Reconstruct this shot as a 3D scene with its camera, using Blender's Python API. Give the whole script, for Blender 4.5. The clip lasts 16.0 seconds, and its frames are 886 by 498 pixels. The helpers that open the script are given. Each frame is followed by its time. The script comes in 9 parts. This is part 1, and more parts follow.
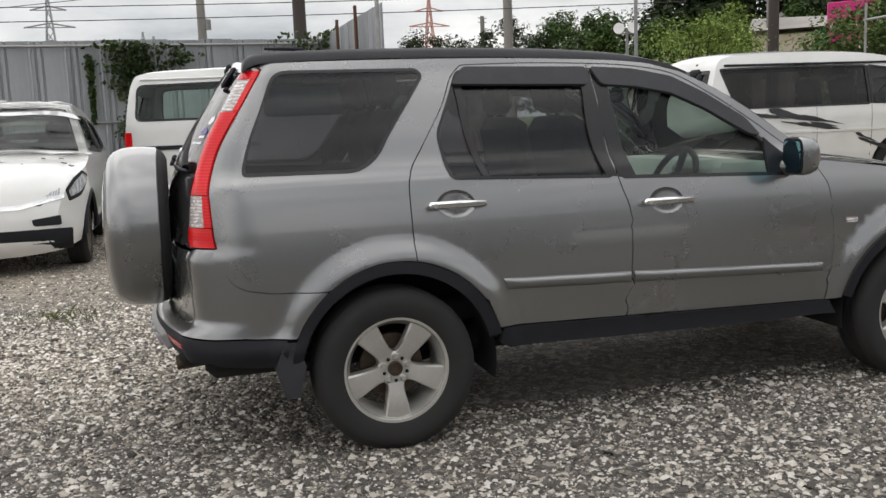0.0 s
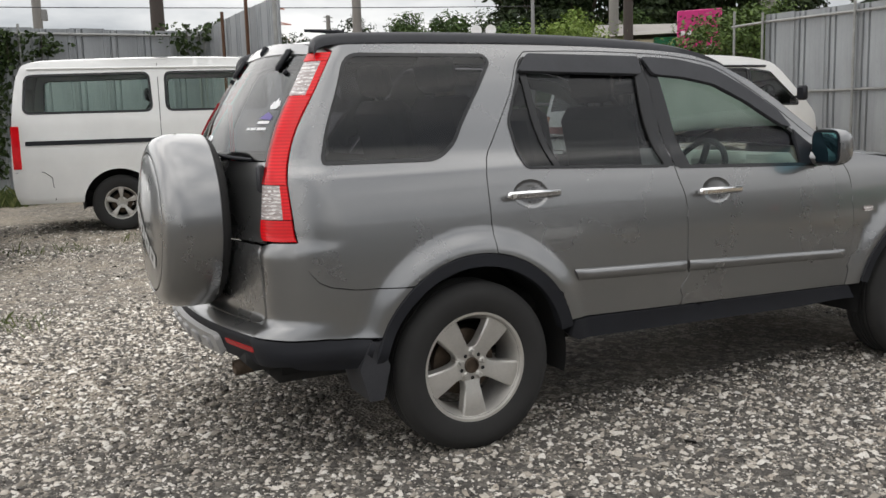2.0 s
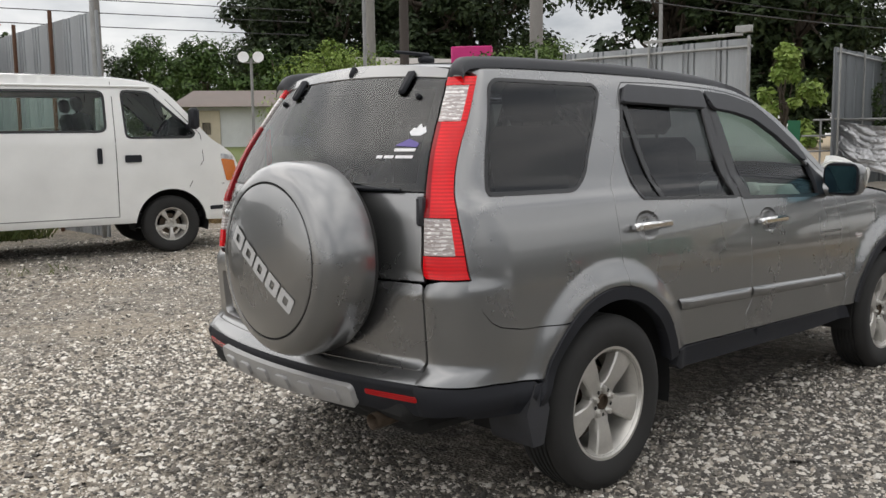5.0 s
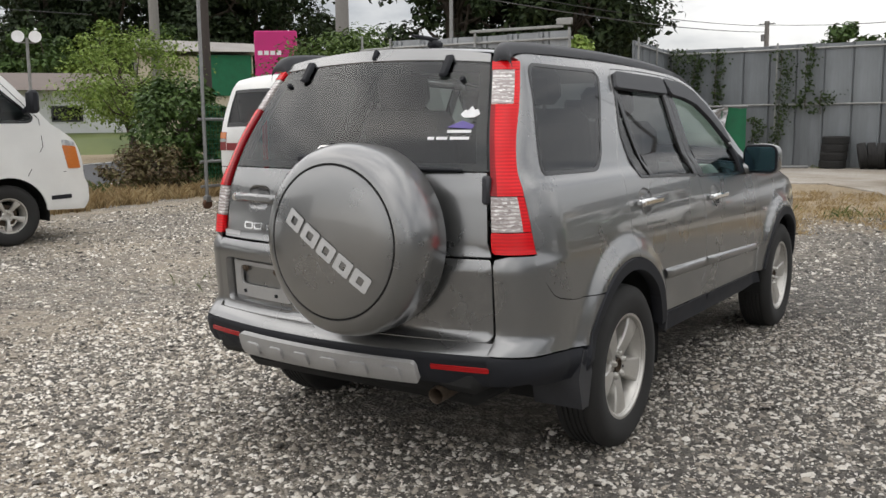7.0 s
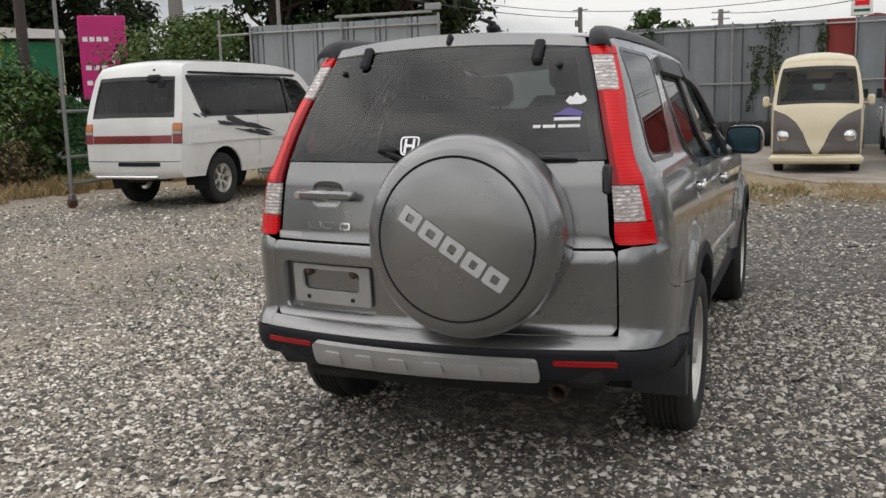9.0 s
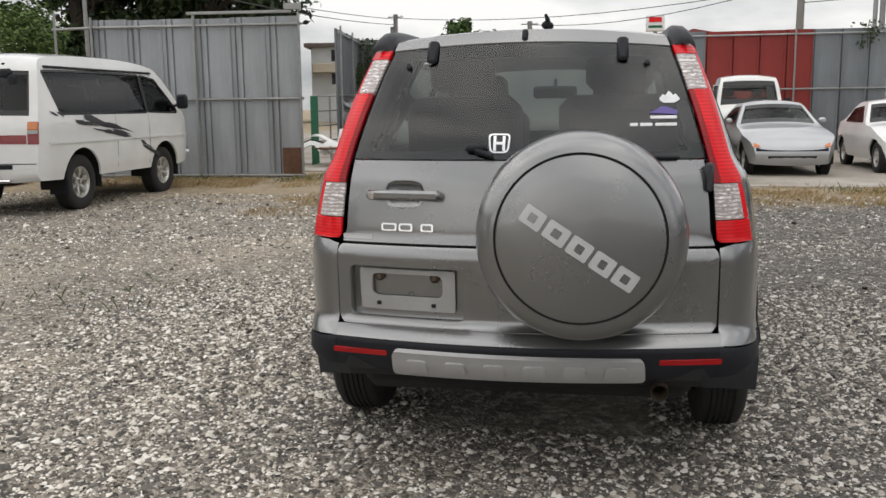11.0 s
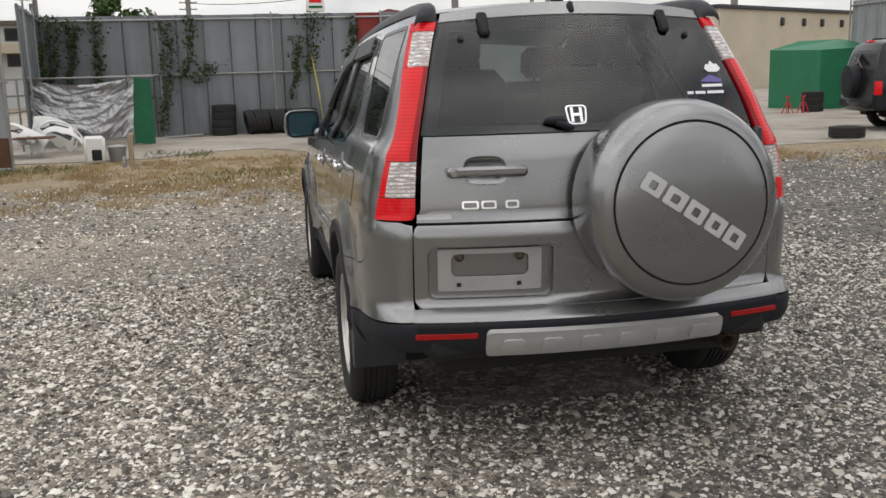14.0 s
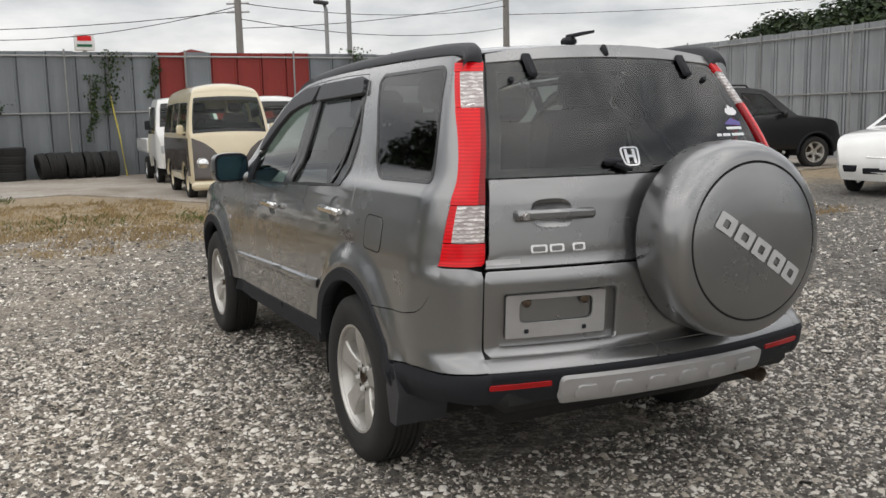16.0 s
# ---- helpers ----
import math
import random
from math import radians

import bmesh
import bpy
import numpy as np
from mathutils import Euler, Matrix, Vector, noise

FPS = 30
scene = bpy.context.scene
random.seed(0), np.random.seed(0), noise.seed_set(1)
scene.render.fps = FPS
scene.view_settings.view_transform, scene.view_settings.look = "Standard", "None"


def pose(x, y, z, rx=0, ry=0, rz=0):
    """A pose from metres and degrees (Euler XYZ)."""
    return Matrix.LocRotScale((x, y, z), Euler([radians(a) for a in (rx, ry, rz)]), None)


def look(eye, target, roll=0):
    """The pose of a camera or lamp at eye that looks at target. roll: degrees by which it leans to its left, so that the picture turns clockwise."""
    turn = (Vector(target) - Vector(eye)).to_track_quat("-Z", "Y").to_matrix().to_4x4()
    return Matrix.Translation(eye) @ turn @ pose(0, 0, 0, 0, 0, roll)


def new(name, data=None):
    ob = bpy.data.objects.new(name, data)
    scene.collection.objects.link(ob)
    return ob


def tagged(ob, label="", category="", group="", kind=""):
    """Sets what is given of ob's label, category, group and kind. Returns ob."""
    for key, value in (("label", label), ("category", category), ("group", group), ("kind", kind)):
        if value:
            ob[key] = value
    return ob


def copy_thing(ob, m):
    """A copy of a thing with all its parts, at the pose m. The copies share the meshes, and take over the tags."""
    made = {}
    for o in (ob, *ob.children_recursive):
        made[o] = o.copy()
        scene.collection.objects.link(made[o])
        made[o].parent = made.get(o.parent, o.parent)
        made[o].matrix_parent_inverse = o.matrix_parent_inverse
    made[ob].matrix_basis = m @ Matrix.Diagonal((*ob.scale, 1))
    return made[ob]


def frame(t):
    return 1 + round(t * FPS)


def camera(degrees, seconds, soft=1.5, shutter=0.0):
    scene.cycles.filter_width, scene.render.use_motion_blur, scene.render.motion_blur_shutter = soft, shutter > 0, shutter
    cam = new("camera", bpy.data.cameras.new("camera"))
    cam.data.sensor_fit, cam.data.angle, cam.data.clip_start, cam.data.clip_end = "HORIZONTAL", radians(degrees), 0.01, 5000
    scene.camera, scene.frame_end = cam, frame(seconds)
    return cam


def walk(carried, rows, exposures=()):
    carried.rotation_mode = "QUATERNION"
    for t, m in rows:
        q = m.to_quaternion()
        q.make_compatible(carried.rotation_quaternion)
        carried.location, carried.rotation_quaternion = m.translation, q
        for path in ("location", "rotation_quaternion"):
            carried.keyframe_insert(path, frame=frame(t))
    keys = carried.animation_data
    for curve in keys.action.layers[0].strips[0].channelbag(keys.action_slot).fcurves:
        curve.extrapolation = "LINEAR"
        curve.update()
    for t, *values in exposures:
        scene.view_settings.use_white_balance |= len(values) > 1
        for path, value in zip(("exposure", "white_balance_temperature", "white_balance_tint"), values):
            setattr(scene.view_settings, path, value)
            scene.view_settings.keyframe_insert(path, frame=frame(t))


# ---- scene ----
# World: x along the silver car towards its nose, y to its left, z up; the origin lies under its rear axle.
cam = camera(52.1, 16.0)
PATH = [
    (0, (-0.819, -4.366, 1.352), (-0.26, -2.466, 1.065), -2.3),
    (0.5, (-0.991, -4.224, 1.324), (-0.372, -2.346, 1.026), -2.6),
    (1, (-1.182, -4.092, 1.32), (-0.486, -2.24, 1.026), -1.5),
    (1.5, (-1.46, -4.026, 1.34), (-0.662, -2.217, 1.045), -1.5),
    (2, (-1.644, -3.898, 1.329), (-0.764, -2.127, 1.032), -1.7),
    (2.5, (-1.81, -3.734, 1.33), (-0.846, -2.007, 1.036), -1.2),
    (3, (-2.072, -3.654, 1.348), (-1.02, -1.978, 1.062), -2.2),
    (3.5, (-2.26, -3.476, 1.339), (-1.139, -1.844, 1.058), -2.4),
    (3.7, (-2.321, -3.394, 1.356), (-1.174, -1.778, 1.087), -2),
    (5.8, (-3.128, -2.682, 1.357), (-1.651, -1.361, 1.087), -0.9),
    (6, (-3.23, -2.641, 1.373), (-1.725, -1.354, 1.095), -1),
    (6.5, (-3.342, -2.434, 1.341), (-1.775, -1.225, 1.052), -1),
    (7, (-3.469, -2.239, 1.349), (-1.816, -1.147, 1.07), -0.6),
    (7.5, (-3.606, -2.026, 1.375), (-1.875, -1.073, 1.066), -1.1),
    (8, (-3.646, -1.774, 1.357), (-1.875, -0.904, 1.036), -1.4),
    (8.5, (-3.673, -1.527, 1.358), (-1.867, -0.724, 1.049), -1.1),
    (9, (-3.792, -1.264, 1.375), (-1.963, -0.519, 1.059), -1.6),
    (9.5, (-3.802, -1.023, 1.367), (-1.949, -0.346, 1.036), -2.1),
    (10, (-3.79, -0.771, 1.369), (-1.903, -0.196, 1.044), -0.8),
    (10.2, (-3.818, -0.665, 1.357), (-1.915, -0.137, 1.037), -0.7),
    (12.3, (-4.012, 0.348, 1.367), (-2.042, 0.386, 1.028), -1),
    (12.5, (-3.972, 0.45, 1.352), (-2.002, 0.438, 1.007), -1.1),
    (13, (-3.877, 0.686, 1.368), (-1.912, 0.538, 1.026), -0.9),
    (13.5, (-3.88, 0.959, 1.377), (-1.935, 0.663, 1.017), -1.2),
    (14, (-3.822, 1.177, 1.363), (-1.894, 0.791, 0.995), -1.7),
    (14.5, (-3.678, 1.37, 1.385), (-1.769, 0.88, 1.048), -1.4),
    (15, (-3.615, 1.617, 1.377), (-1.757, 0.944, 1.069), -1.8),
    (15.5, (-3.527, 1.863, 1.368), (-1.719, 1.066, 1.058), -2.1),
    (16, (-3.385, 2.056, 1.379), (-1.598, 1.205, 1.091), -1.3),
]
walk(cam, [(t, look(eye, target, roll)) for t, eye, target, roll in PATH], [(0.0, 0.22), (2.0, 0.3), (3.5, 0.22), (7.0, 0.25), (8.5, 0.1), (9.0, -0.02), (9.5, 0.2), (10.0, 0.2), (12.5, -0.08), (14.0, 0.06), (14.5, 0.1), (15.0, 0.0), (16.0, 0.1)])


# ---- light ----
world = bpy.data.worlds.new("overcast_sky")
scene.world = world
world.use_nodes = True
nt = world.node_tree
nt.nodes.clear()
w_out = nt.nodes.new("ShaderNodeOutputWorld")
w_bg = nt.nodes.new("ShaderNodeBackground")
w_sky = nt.nodes.new("ShaderNodeTexSky")
w_sky.sky_type = "NISHITA"
w_sky.sun_disc = False
w_sky.sun_elevation = radians(52)
w_sky.sun_rotation = radians(321)
w_co = nt.nodes.new("ShaderNodeTexCoord")
w_map = nt.nodes.new("ShaderNodeMapping")
w_map.inputs["Scale"].default_value = (1.0, 1.0, 3.2)
w_noise = nt.nodes.new("ShaderNodeTexNoise")
w_noise.inputs["Scale"].default_value = 2.3
w_noise.inputs["Detail"].default_value = 7
w_noise.inputs["Roughness"].default_value = 0.55
w_ramp = nt.nodes.new("ShaderNodeValToRGB")
w_ramp.color_ramp.elements[0].position = 0.38
w_ramp.color_ramp.elements[0].color = (4.0, 4.15, 4.4, 1)
w_ramp.color_ramp.elements[1].position = 0.62
w_ramp.color_ramp.elements[1].color = (10.2, 10.0, 9.75, 1)
# an overcast sky is brighter overhead than at the horizon
w_sep = nt.nodes.new("ShaderNodeSeparateXYZ")
w_up = nt.nodes.new("ShaderNodeMapRange")
w_up.inputs[3].default_value, w_up.inputs[4].default_value = 0.78, 1.75
w_dome = nt.nodes.new("ShaderNodeMixRGB")
w_dome.blend_type = "MULTIPLY"
w_dome.inputs[0].default_value = 1.0
w_mix = nt.nodes.new("ShaderNodeMixRGB")
w_mix.inputs[0].default_value = 0.9
nt.links.new(w_co.outputs["Generated"], w_map.inputs[0])
nt.links.new(w_map.outputs[0], w_noise.inputs["Vector"])
nt.links.new(w_noise.outputs[0], w_ramp.inputs[0])
nt.links.new(w_sky.outputs[0], w_mix.inputs[1])
nt.links.new(w_co.outputs["Generated"], w_sep.inputs[0])
nt.links.new(w_sep.outputs[2], w_up.inputs[0])
nt.links.new(w_ramp.outputs[0], w_dome.inputs[1])
nt.links.new(w_up.outputs[0], w_dome.inputs[2])
nt.links.new(w_dome.outputs[0], w_mix.inputs[2])
nt.links.new(w_mix.outputs[0], w_bg.inputs[0])
w_bg.inputs[1].default_value = 0.11
nt.links.new(w_bg.outputs[0], w_out.inputs[0])

sun = new("sun", bpy.data.lights.new("sun", "SUN"))
sun.data.energy = 0.85
sun.data.angle = radians(120)
sun.data.color = (1.0, 0.95, 0.88)
sun.matrix_world = look((-4, 5, 8), (0, 0, 0))

# ---- materials ----
class Mat:
    """A small wrapper that wires a Principled material."""

    def __init__(self, name, colour=(0.5, 0.5, 0.5), rough=0.5, metal=0.0, coat=0.0, spec=0.5):
        self.m = bpy.data.materials.new(name)
        self.m.use_nodes = True
        self.t = self.m.node_tree
        self.b = self.t.nodes["Principled BSDF"]
        self.b.inputs["Base Color"].default_value = (*colour, 1)
        self.b.inputs["Roughness"].default_value = rough
        self.b.inputs["Metallic"].default_value = metal
        self.b.inputs["Coat Weight"].default_value = coat
        self.b.inputs["Coat Roughness"].default_value = 0.04
        self.b.inputs["Specular IOR Level"].default_value = spec
        self.colour = colour

    def node(self, kind, **values):
        n = self.t.nodes.new(kind)
        for k, v in values.items():
            n.inputs[k.replace("_", " ")].default_value = v
        return n

    def link(self, a, b):
        self.t.links.new(a, b)

    def coords(self, scale=(1, 1, 1)):
        c = self.t.nodes.new("ShaderNodeTexCoord")
        mp = self.t.nodes.new("ShaderNodeMapping")
        mp.inputs["Scale"].default_value = scale
        self.link(c.outputs["Object"], mp.inputs[0])
        return mp.outputs[0]

    def noise(self, scale, detail=4.0, rough=0.55, stretch=(1, 1, 1)):
        n = self.node("ShaderNodeTexNoise", Scale=scale, Detail=detail, Roughness=rough)
        self.link(self.coords(stretch), n.inputs["Vector"])
        return n.outputs[0]

    def ramp(self, fac, stops):
        r = self.t.nodes.new("ShaderNodeValToRGB")
        while len(r.color_ramp.elements) < len(stops):
            r.color_ramp.elements.new(0.5)
        for e, (p, c) in zip(r.color_ramp.elements, stops):
            e.position = p
            e.color = (*c, 1) if len(c) == 3 else c
        self.link(fac, r.inputs[0])
        return r.outputs[0]

    def mix(self, fac, a, b, kind="MIX"):
        x = self.t.nodes.new("ShaderNodeMixRGB")
        x.blend_type = kind
        for i, v in enumerate((fac, a, b)):
            if isinstance(v, (int, float)):
                x.inputs[i].default_value = v
            elif isinstance(v, tuple):
                x.inputs[i].default_value = (*v, 1)
            else:
                self.link(v, x.inputs[i])
        return x.outputs[0]

    def base(self, out):
        self.link(out, self.b.inputs["Base Color"])
        return self

    def rough(self, fac, lo, hi):
        r = self.t.nodes.new("ShaderNodeMapRange")
        r.inputs[3].default_value, r.inputs[4].default_value = lo, hi
        self.link(fac, r.inputs[0])
        self.link(r.outputs[0], self.b.inputs["Roughness"])
        return self

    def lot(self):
        """How pale the lot's stones are: pale and sandy on one side, darker on the other."""
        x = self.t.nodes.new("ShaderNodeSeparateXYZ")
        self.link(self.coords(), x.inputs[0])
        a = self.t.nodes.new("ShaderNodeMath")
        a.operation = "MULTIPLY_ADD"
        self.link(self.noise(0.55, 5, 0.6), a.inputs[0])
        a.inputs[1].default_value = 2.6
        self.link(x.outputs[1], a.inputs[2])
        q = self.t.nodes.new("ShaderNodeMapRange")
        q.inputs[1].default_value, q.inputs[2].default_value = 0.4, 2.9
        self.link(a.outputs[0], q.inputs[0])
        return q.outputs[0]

    def bump(self, height, strength=0.3, distance=0.01):
        n = self.node("ShaderNodeBump", Strength=strength, Distance=distance)
        self.link(height, n.inputs["Height"])
        self.link(n.outputs[0], self.b.inputs["Normal"])
        return self

    def vary(self, scale=6.0, amount=0.25, fine=60.0, stretch=(1, 1, 1)):
        """Two scales of tone over the base colour, and uneven gloss."""
        a = self.noise(scale, 5, 0.6, stretch)
        b = self.noise(fine, 3, 0.6, stretch)
        m = self.mix(0.35, a, b)
        c = self.colour
        lo, hi = tuple(v * (1 - amount) for v in c), tuple(min(1, v * (1 + amount)) for v in c)
        self.base(self.ramp(m, [(0.3, lo), (0.7, hi)]))
        r = self.b.inputs["Roughness"].default_value
        return self.rough(m, max(0.02, r * 0.8), min(1, r * 1.25))


def glass(name, tint, rough=0.02, ior=1.42):
    """A pane: clear or tinted, with a real reflection on top."""
    m = bpy.data.materials.new(name)
    m.use_nodes = True
    t = m.node_tree
    t.nodes.clear()
    out = t.nodes.new("ShaderNodeOutputMaterial")
    mixer = t.nodes.new("ShaderNodeMixShader")
    clear = t.nodes.new("ShaderNodeBsdfTransparent")
    clear.inputs[0].default_value = (*tint, 1)
    gloss = t.nodes.new("ShaderNodeBsdfGlossy")
    gloss.inputs["Roughness"].default_value = rough
    fres = t.nodes.new("ShaderNodeFresnel")
    fres.inputs[0].default_value = ior
    t.links.new(fres.outputs[0], mixer.inputs[0])
    t.links.new(clear.outputs[0], mixer.inputs[1])
    t.links.new(gloss.outputs[0], mixer.inputs[2])
    t.links.new(mixer.outputs[0], out.inputs[0])
    return m


def paint(name, colour, metal=0.0, rough=0.35, dirt=0.12, coat=1.0):
    m = Mat(name, colour, rough, metal, coat, 0.5 if coat > 0.6 else 0.25)
    n = m.noise(1.7, 6, 0.6)
    f = m.noise(420, 2, 0.5)
    c2 = tuple(v * (1 - dirt) for v in colour)
    body = m.mix(m.ramp(n, [(0.35, (0, 0, 0)), (0.7, (1, 1, 1))]), colour, c2)
    m.base(m.mix(m.ramp(f, [(0.45, (0, 0, 0)), (0.6, (0.07, 0.07, 0.07))]), body, tuple(min(1, v * 1.5) for v in colour)))
    m.rough(n, rough * 0.85, rough * 1.2)
    return m.m


SILVER = paint("grey_metallic_paint", (0.238, 0.239, 0.240), 0.85, 0.27, 0.06)
WHITE = paint("white_car_paint", (0.76, 0.76, 0.74), 0.0, 0.4, 0.12)
CREAM = paint("cream_car_paint", (0.66, 0.58, 0.40), 0.0, 0.42, 0.1)
BROWN = paint("brown_car_paint", (0.05, 0.036, 0.028), 0.0, 0.45, 0.1)
GREEN_CAR = paint("dark_green_car_paint", (0.010, 0.020, 0.018), 0.0, 0.3, 0.1, 0.35)
BLACK_CAR = paint("black_car_paint", (0.010, 0.010, 0.011), 0.0, 0.3, 0.1, 0.35)
SILVER_CAR = paint("silver_car_paint", (0.42, 0.43, 0.44), 0.6, 0.35, 0.1)
RED_PAINT = paint("dark_red_paint", (0.22, 0.014, 0.018), 0.0, 0.4, 0.1)
BLACKPL = Mat("black_plastic", (0.012, 0.013, 0.017), 0.6, 0.0, 0.0, 0.3).vary(9, 0.25, 140).m
GREYPL = Mat("grey_plastic", (0.034, 0.035, 0.040), 0.45, 0.0, 0.0, 0.4).vary(9, 0.25, 140).m
SKIDPL = Mat("silver_grey_plastic", (0.34, 0.335, 0.33), 0.42, 0.2).vary(7, 0.12, 200).m
RUBBER = Mat("tyre_rubber", (0.018, 0.0175, 0.017), 0.85).vary(12, 0.35, 160).m
TRIMBLACK = Mat("black_gloss_trim", (0.01, 0.01, 0.011), 0.25).vary(9, 0.2, 140).m
# near-black: gaps, wells and undersides carry their deep shade in this colour
GAP = Mat("cavity_shade_black", (0.008, 0.008, 0.008), 0.9).vary(5, 0.2, 40).m
ALLOY = Mat("cast_alloy", (0.53, 0.515, 0.485), 0.34, 0.65).vary(8, 0.12, 90).m
CHROME = Mat("chrome", (0.75, 0.75, 0.75), 0.09, 1.0).vary(20, 0.06, 200).m
STEEL = Mat("brown_steel", (0.10, 0.075, 0.055), 0.55, 0.7).vary(30, 0.4, 200).m
SEATCLOTH = Mat("dark_seat_cloth", (0.05, 0.05, 0.05), 0.9).vary(20, 0.2, 300).m
LIGHTTRIM = Mat("grey_interior_trim", (0.34, 0.35, 0.33), 0.7).vary(9, 0.15, 150).m
STICKER = Mat("white_sticker", (0.75, 0.75, 0.76), 0.5).vary(40, 0.1, 300).m
PURPLE = Mat("violet_sticker", (0.12, 0.09, 0.3), 0.5).vary(40, 0.15, 300).m
LETTER = Mat("pale_grey_print", (0.5, 0.5, 0.5), 0.4, 0.2).vary(30, 0.08, 250).m
AMBER = Mat("amber_lens", (0.55, 0.16, 0.03), 0.15, 0, 0.6).vary(60, 0.2, 300).m
GLASS_DARK = glass("privacy_glass", (0.24, 0.24, 0.26), 0.02, 1.55)
GLASS_REAR = glass("tinted_rear_glass", (0.50, 0.53, 0.53), 0.02, 1.68)
GLASS_CLEAR = glass("greenish_glass", (0.86, 0.97, 0.91))
GLASS_BLACK = glass("black_tinted_glass", (0.22, 0.22, 0.24))


def lens(name, colour, scale, dark):
    m = Mat(name, colour, 0.16, 0.0, 0.15, 0.25)
    wv = m.t.nodes.new("ShaderNodeTexWave")
    wv.bands_direction = "Z" if "red" in name else "Y"
    wv.inputs["Scale"].default_value = scale
    wv.inputs["Distortion"].default_value = 1.0 if "red" in name else 7.0
    m.link(m.coords(), wv.inputs["Vector"])
    n = m.noise(9, 2, 0.5)
    a = m.mix(m.ramp(wv.outputs[1], [(0.2, (0, 0, 0)), (0.8, (1, 1, 1))]), tuple(v * dark for v in colour), colour)
    m.base(m.mix(m.ramp(n, [(0.42, (0, 0, 0)), (0.62, (0.6, 0.6, 0.6))]), a, tuple(v * dark for v in colour)))
    m.bump(wv.outputs[1], 0.05, 0.002)
    m.b.inputs["Subsurface Weight"].default_value = 0.0
    return m.m


LENS_RED = lens("red_lamp_lens", (0.80, 0.010, 0.016), 26, 0.72)
LENS_DEEP = lens("deep_red_lamp_lens", (0.30, 0.006, 0.010), 26, 0.75)
def facet_lens(name, hi, lo):
    m = Mat(name, hi, 0.12, 0.0, 0.4, 0.5)
    v = m.node("ShaderNodeTexVoronoi", Scale=150.0)
    m.link(m.coords((0.4, 0.4, 1)), v.inputs["Vector"])
    flute = m.t.nodes.new("ShaderNodeTexWave")
    flute.bands_direction = "Z"
    flute.inputs["Scale"].default_value = 24.0
    flute.inputs["Distortion"].default_value = 2.5
    m.link(m.coords(), flute.inputs["Vector"])
    cells = m.ramp(v.outputs["Color"], [(0.15, lo), (0.5, tuple((a + b) / 2 for a, b in zip(hi, lo))), (0.8, hi)])
    cells = m.mix(m.ramp(flute.outputs[1], [(0.15, (0.9, 0.9, 0.9)), (0.5, (0, 0, 0))]), cells, lo)
    m.base(m.mix(m.ramp(m.noise(26, 3, 0.6), [(0.4, (0, 0, 0)), (0.65, (0.55, 0.55, 0.55))]), cells, lo))
    m.bump(v.outputs["Distance"], 0.5, 0.004)
    return m.m


LENS_WHITE = facet_lens("clear_faceted_lens", (0.92, 0.90, 0.88), (0.34, 0.29, 0.28))
REFLECTOR = lens("red_reflector", (0.42, 0.010, 0.012), 40, 0.7)
LENS_HEAD = lens("clear_headlamp_lens", (0.62, 0.64, 0.66), 12, 0.55)

# ---- mesh tools ----
from mathutils import geometry


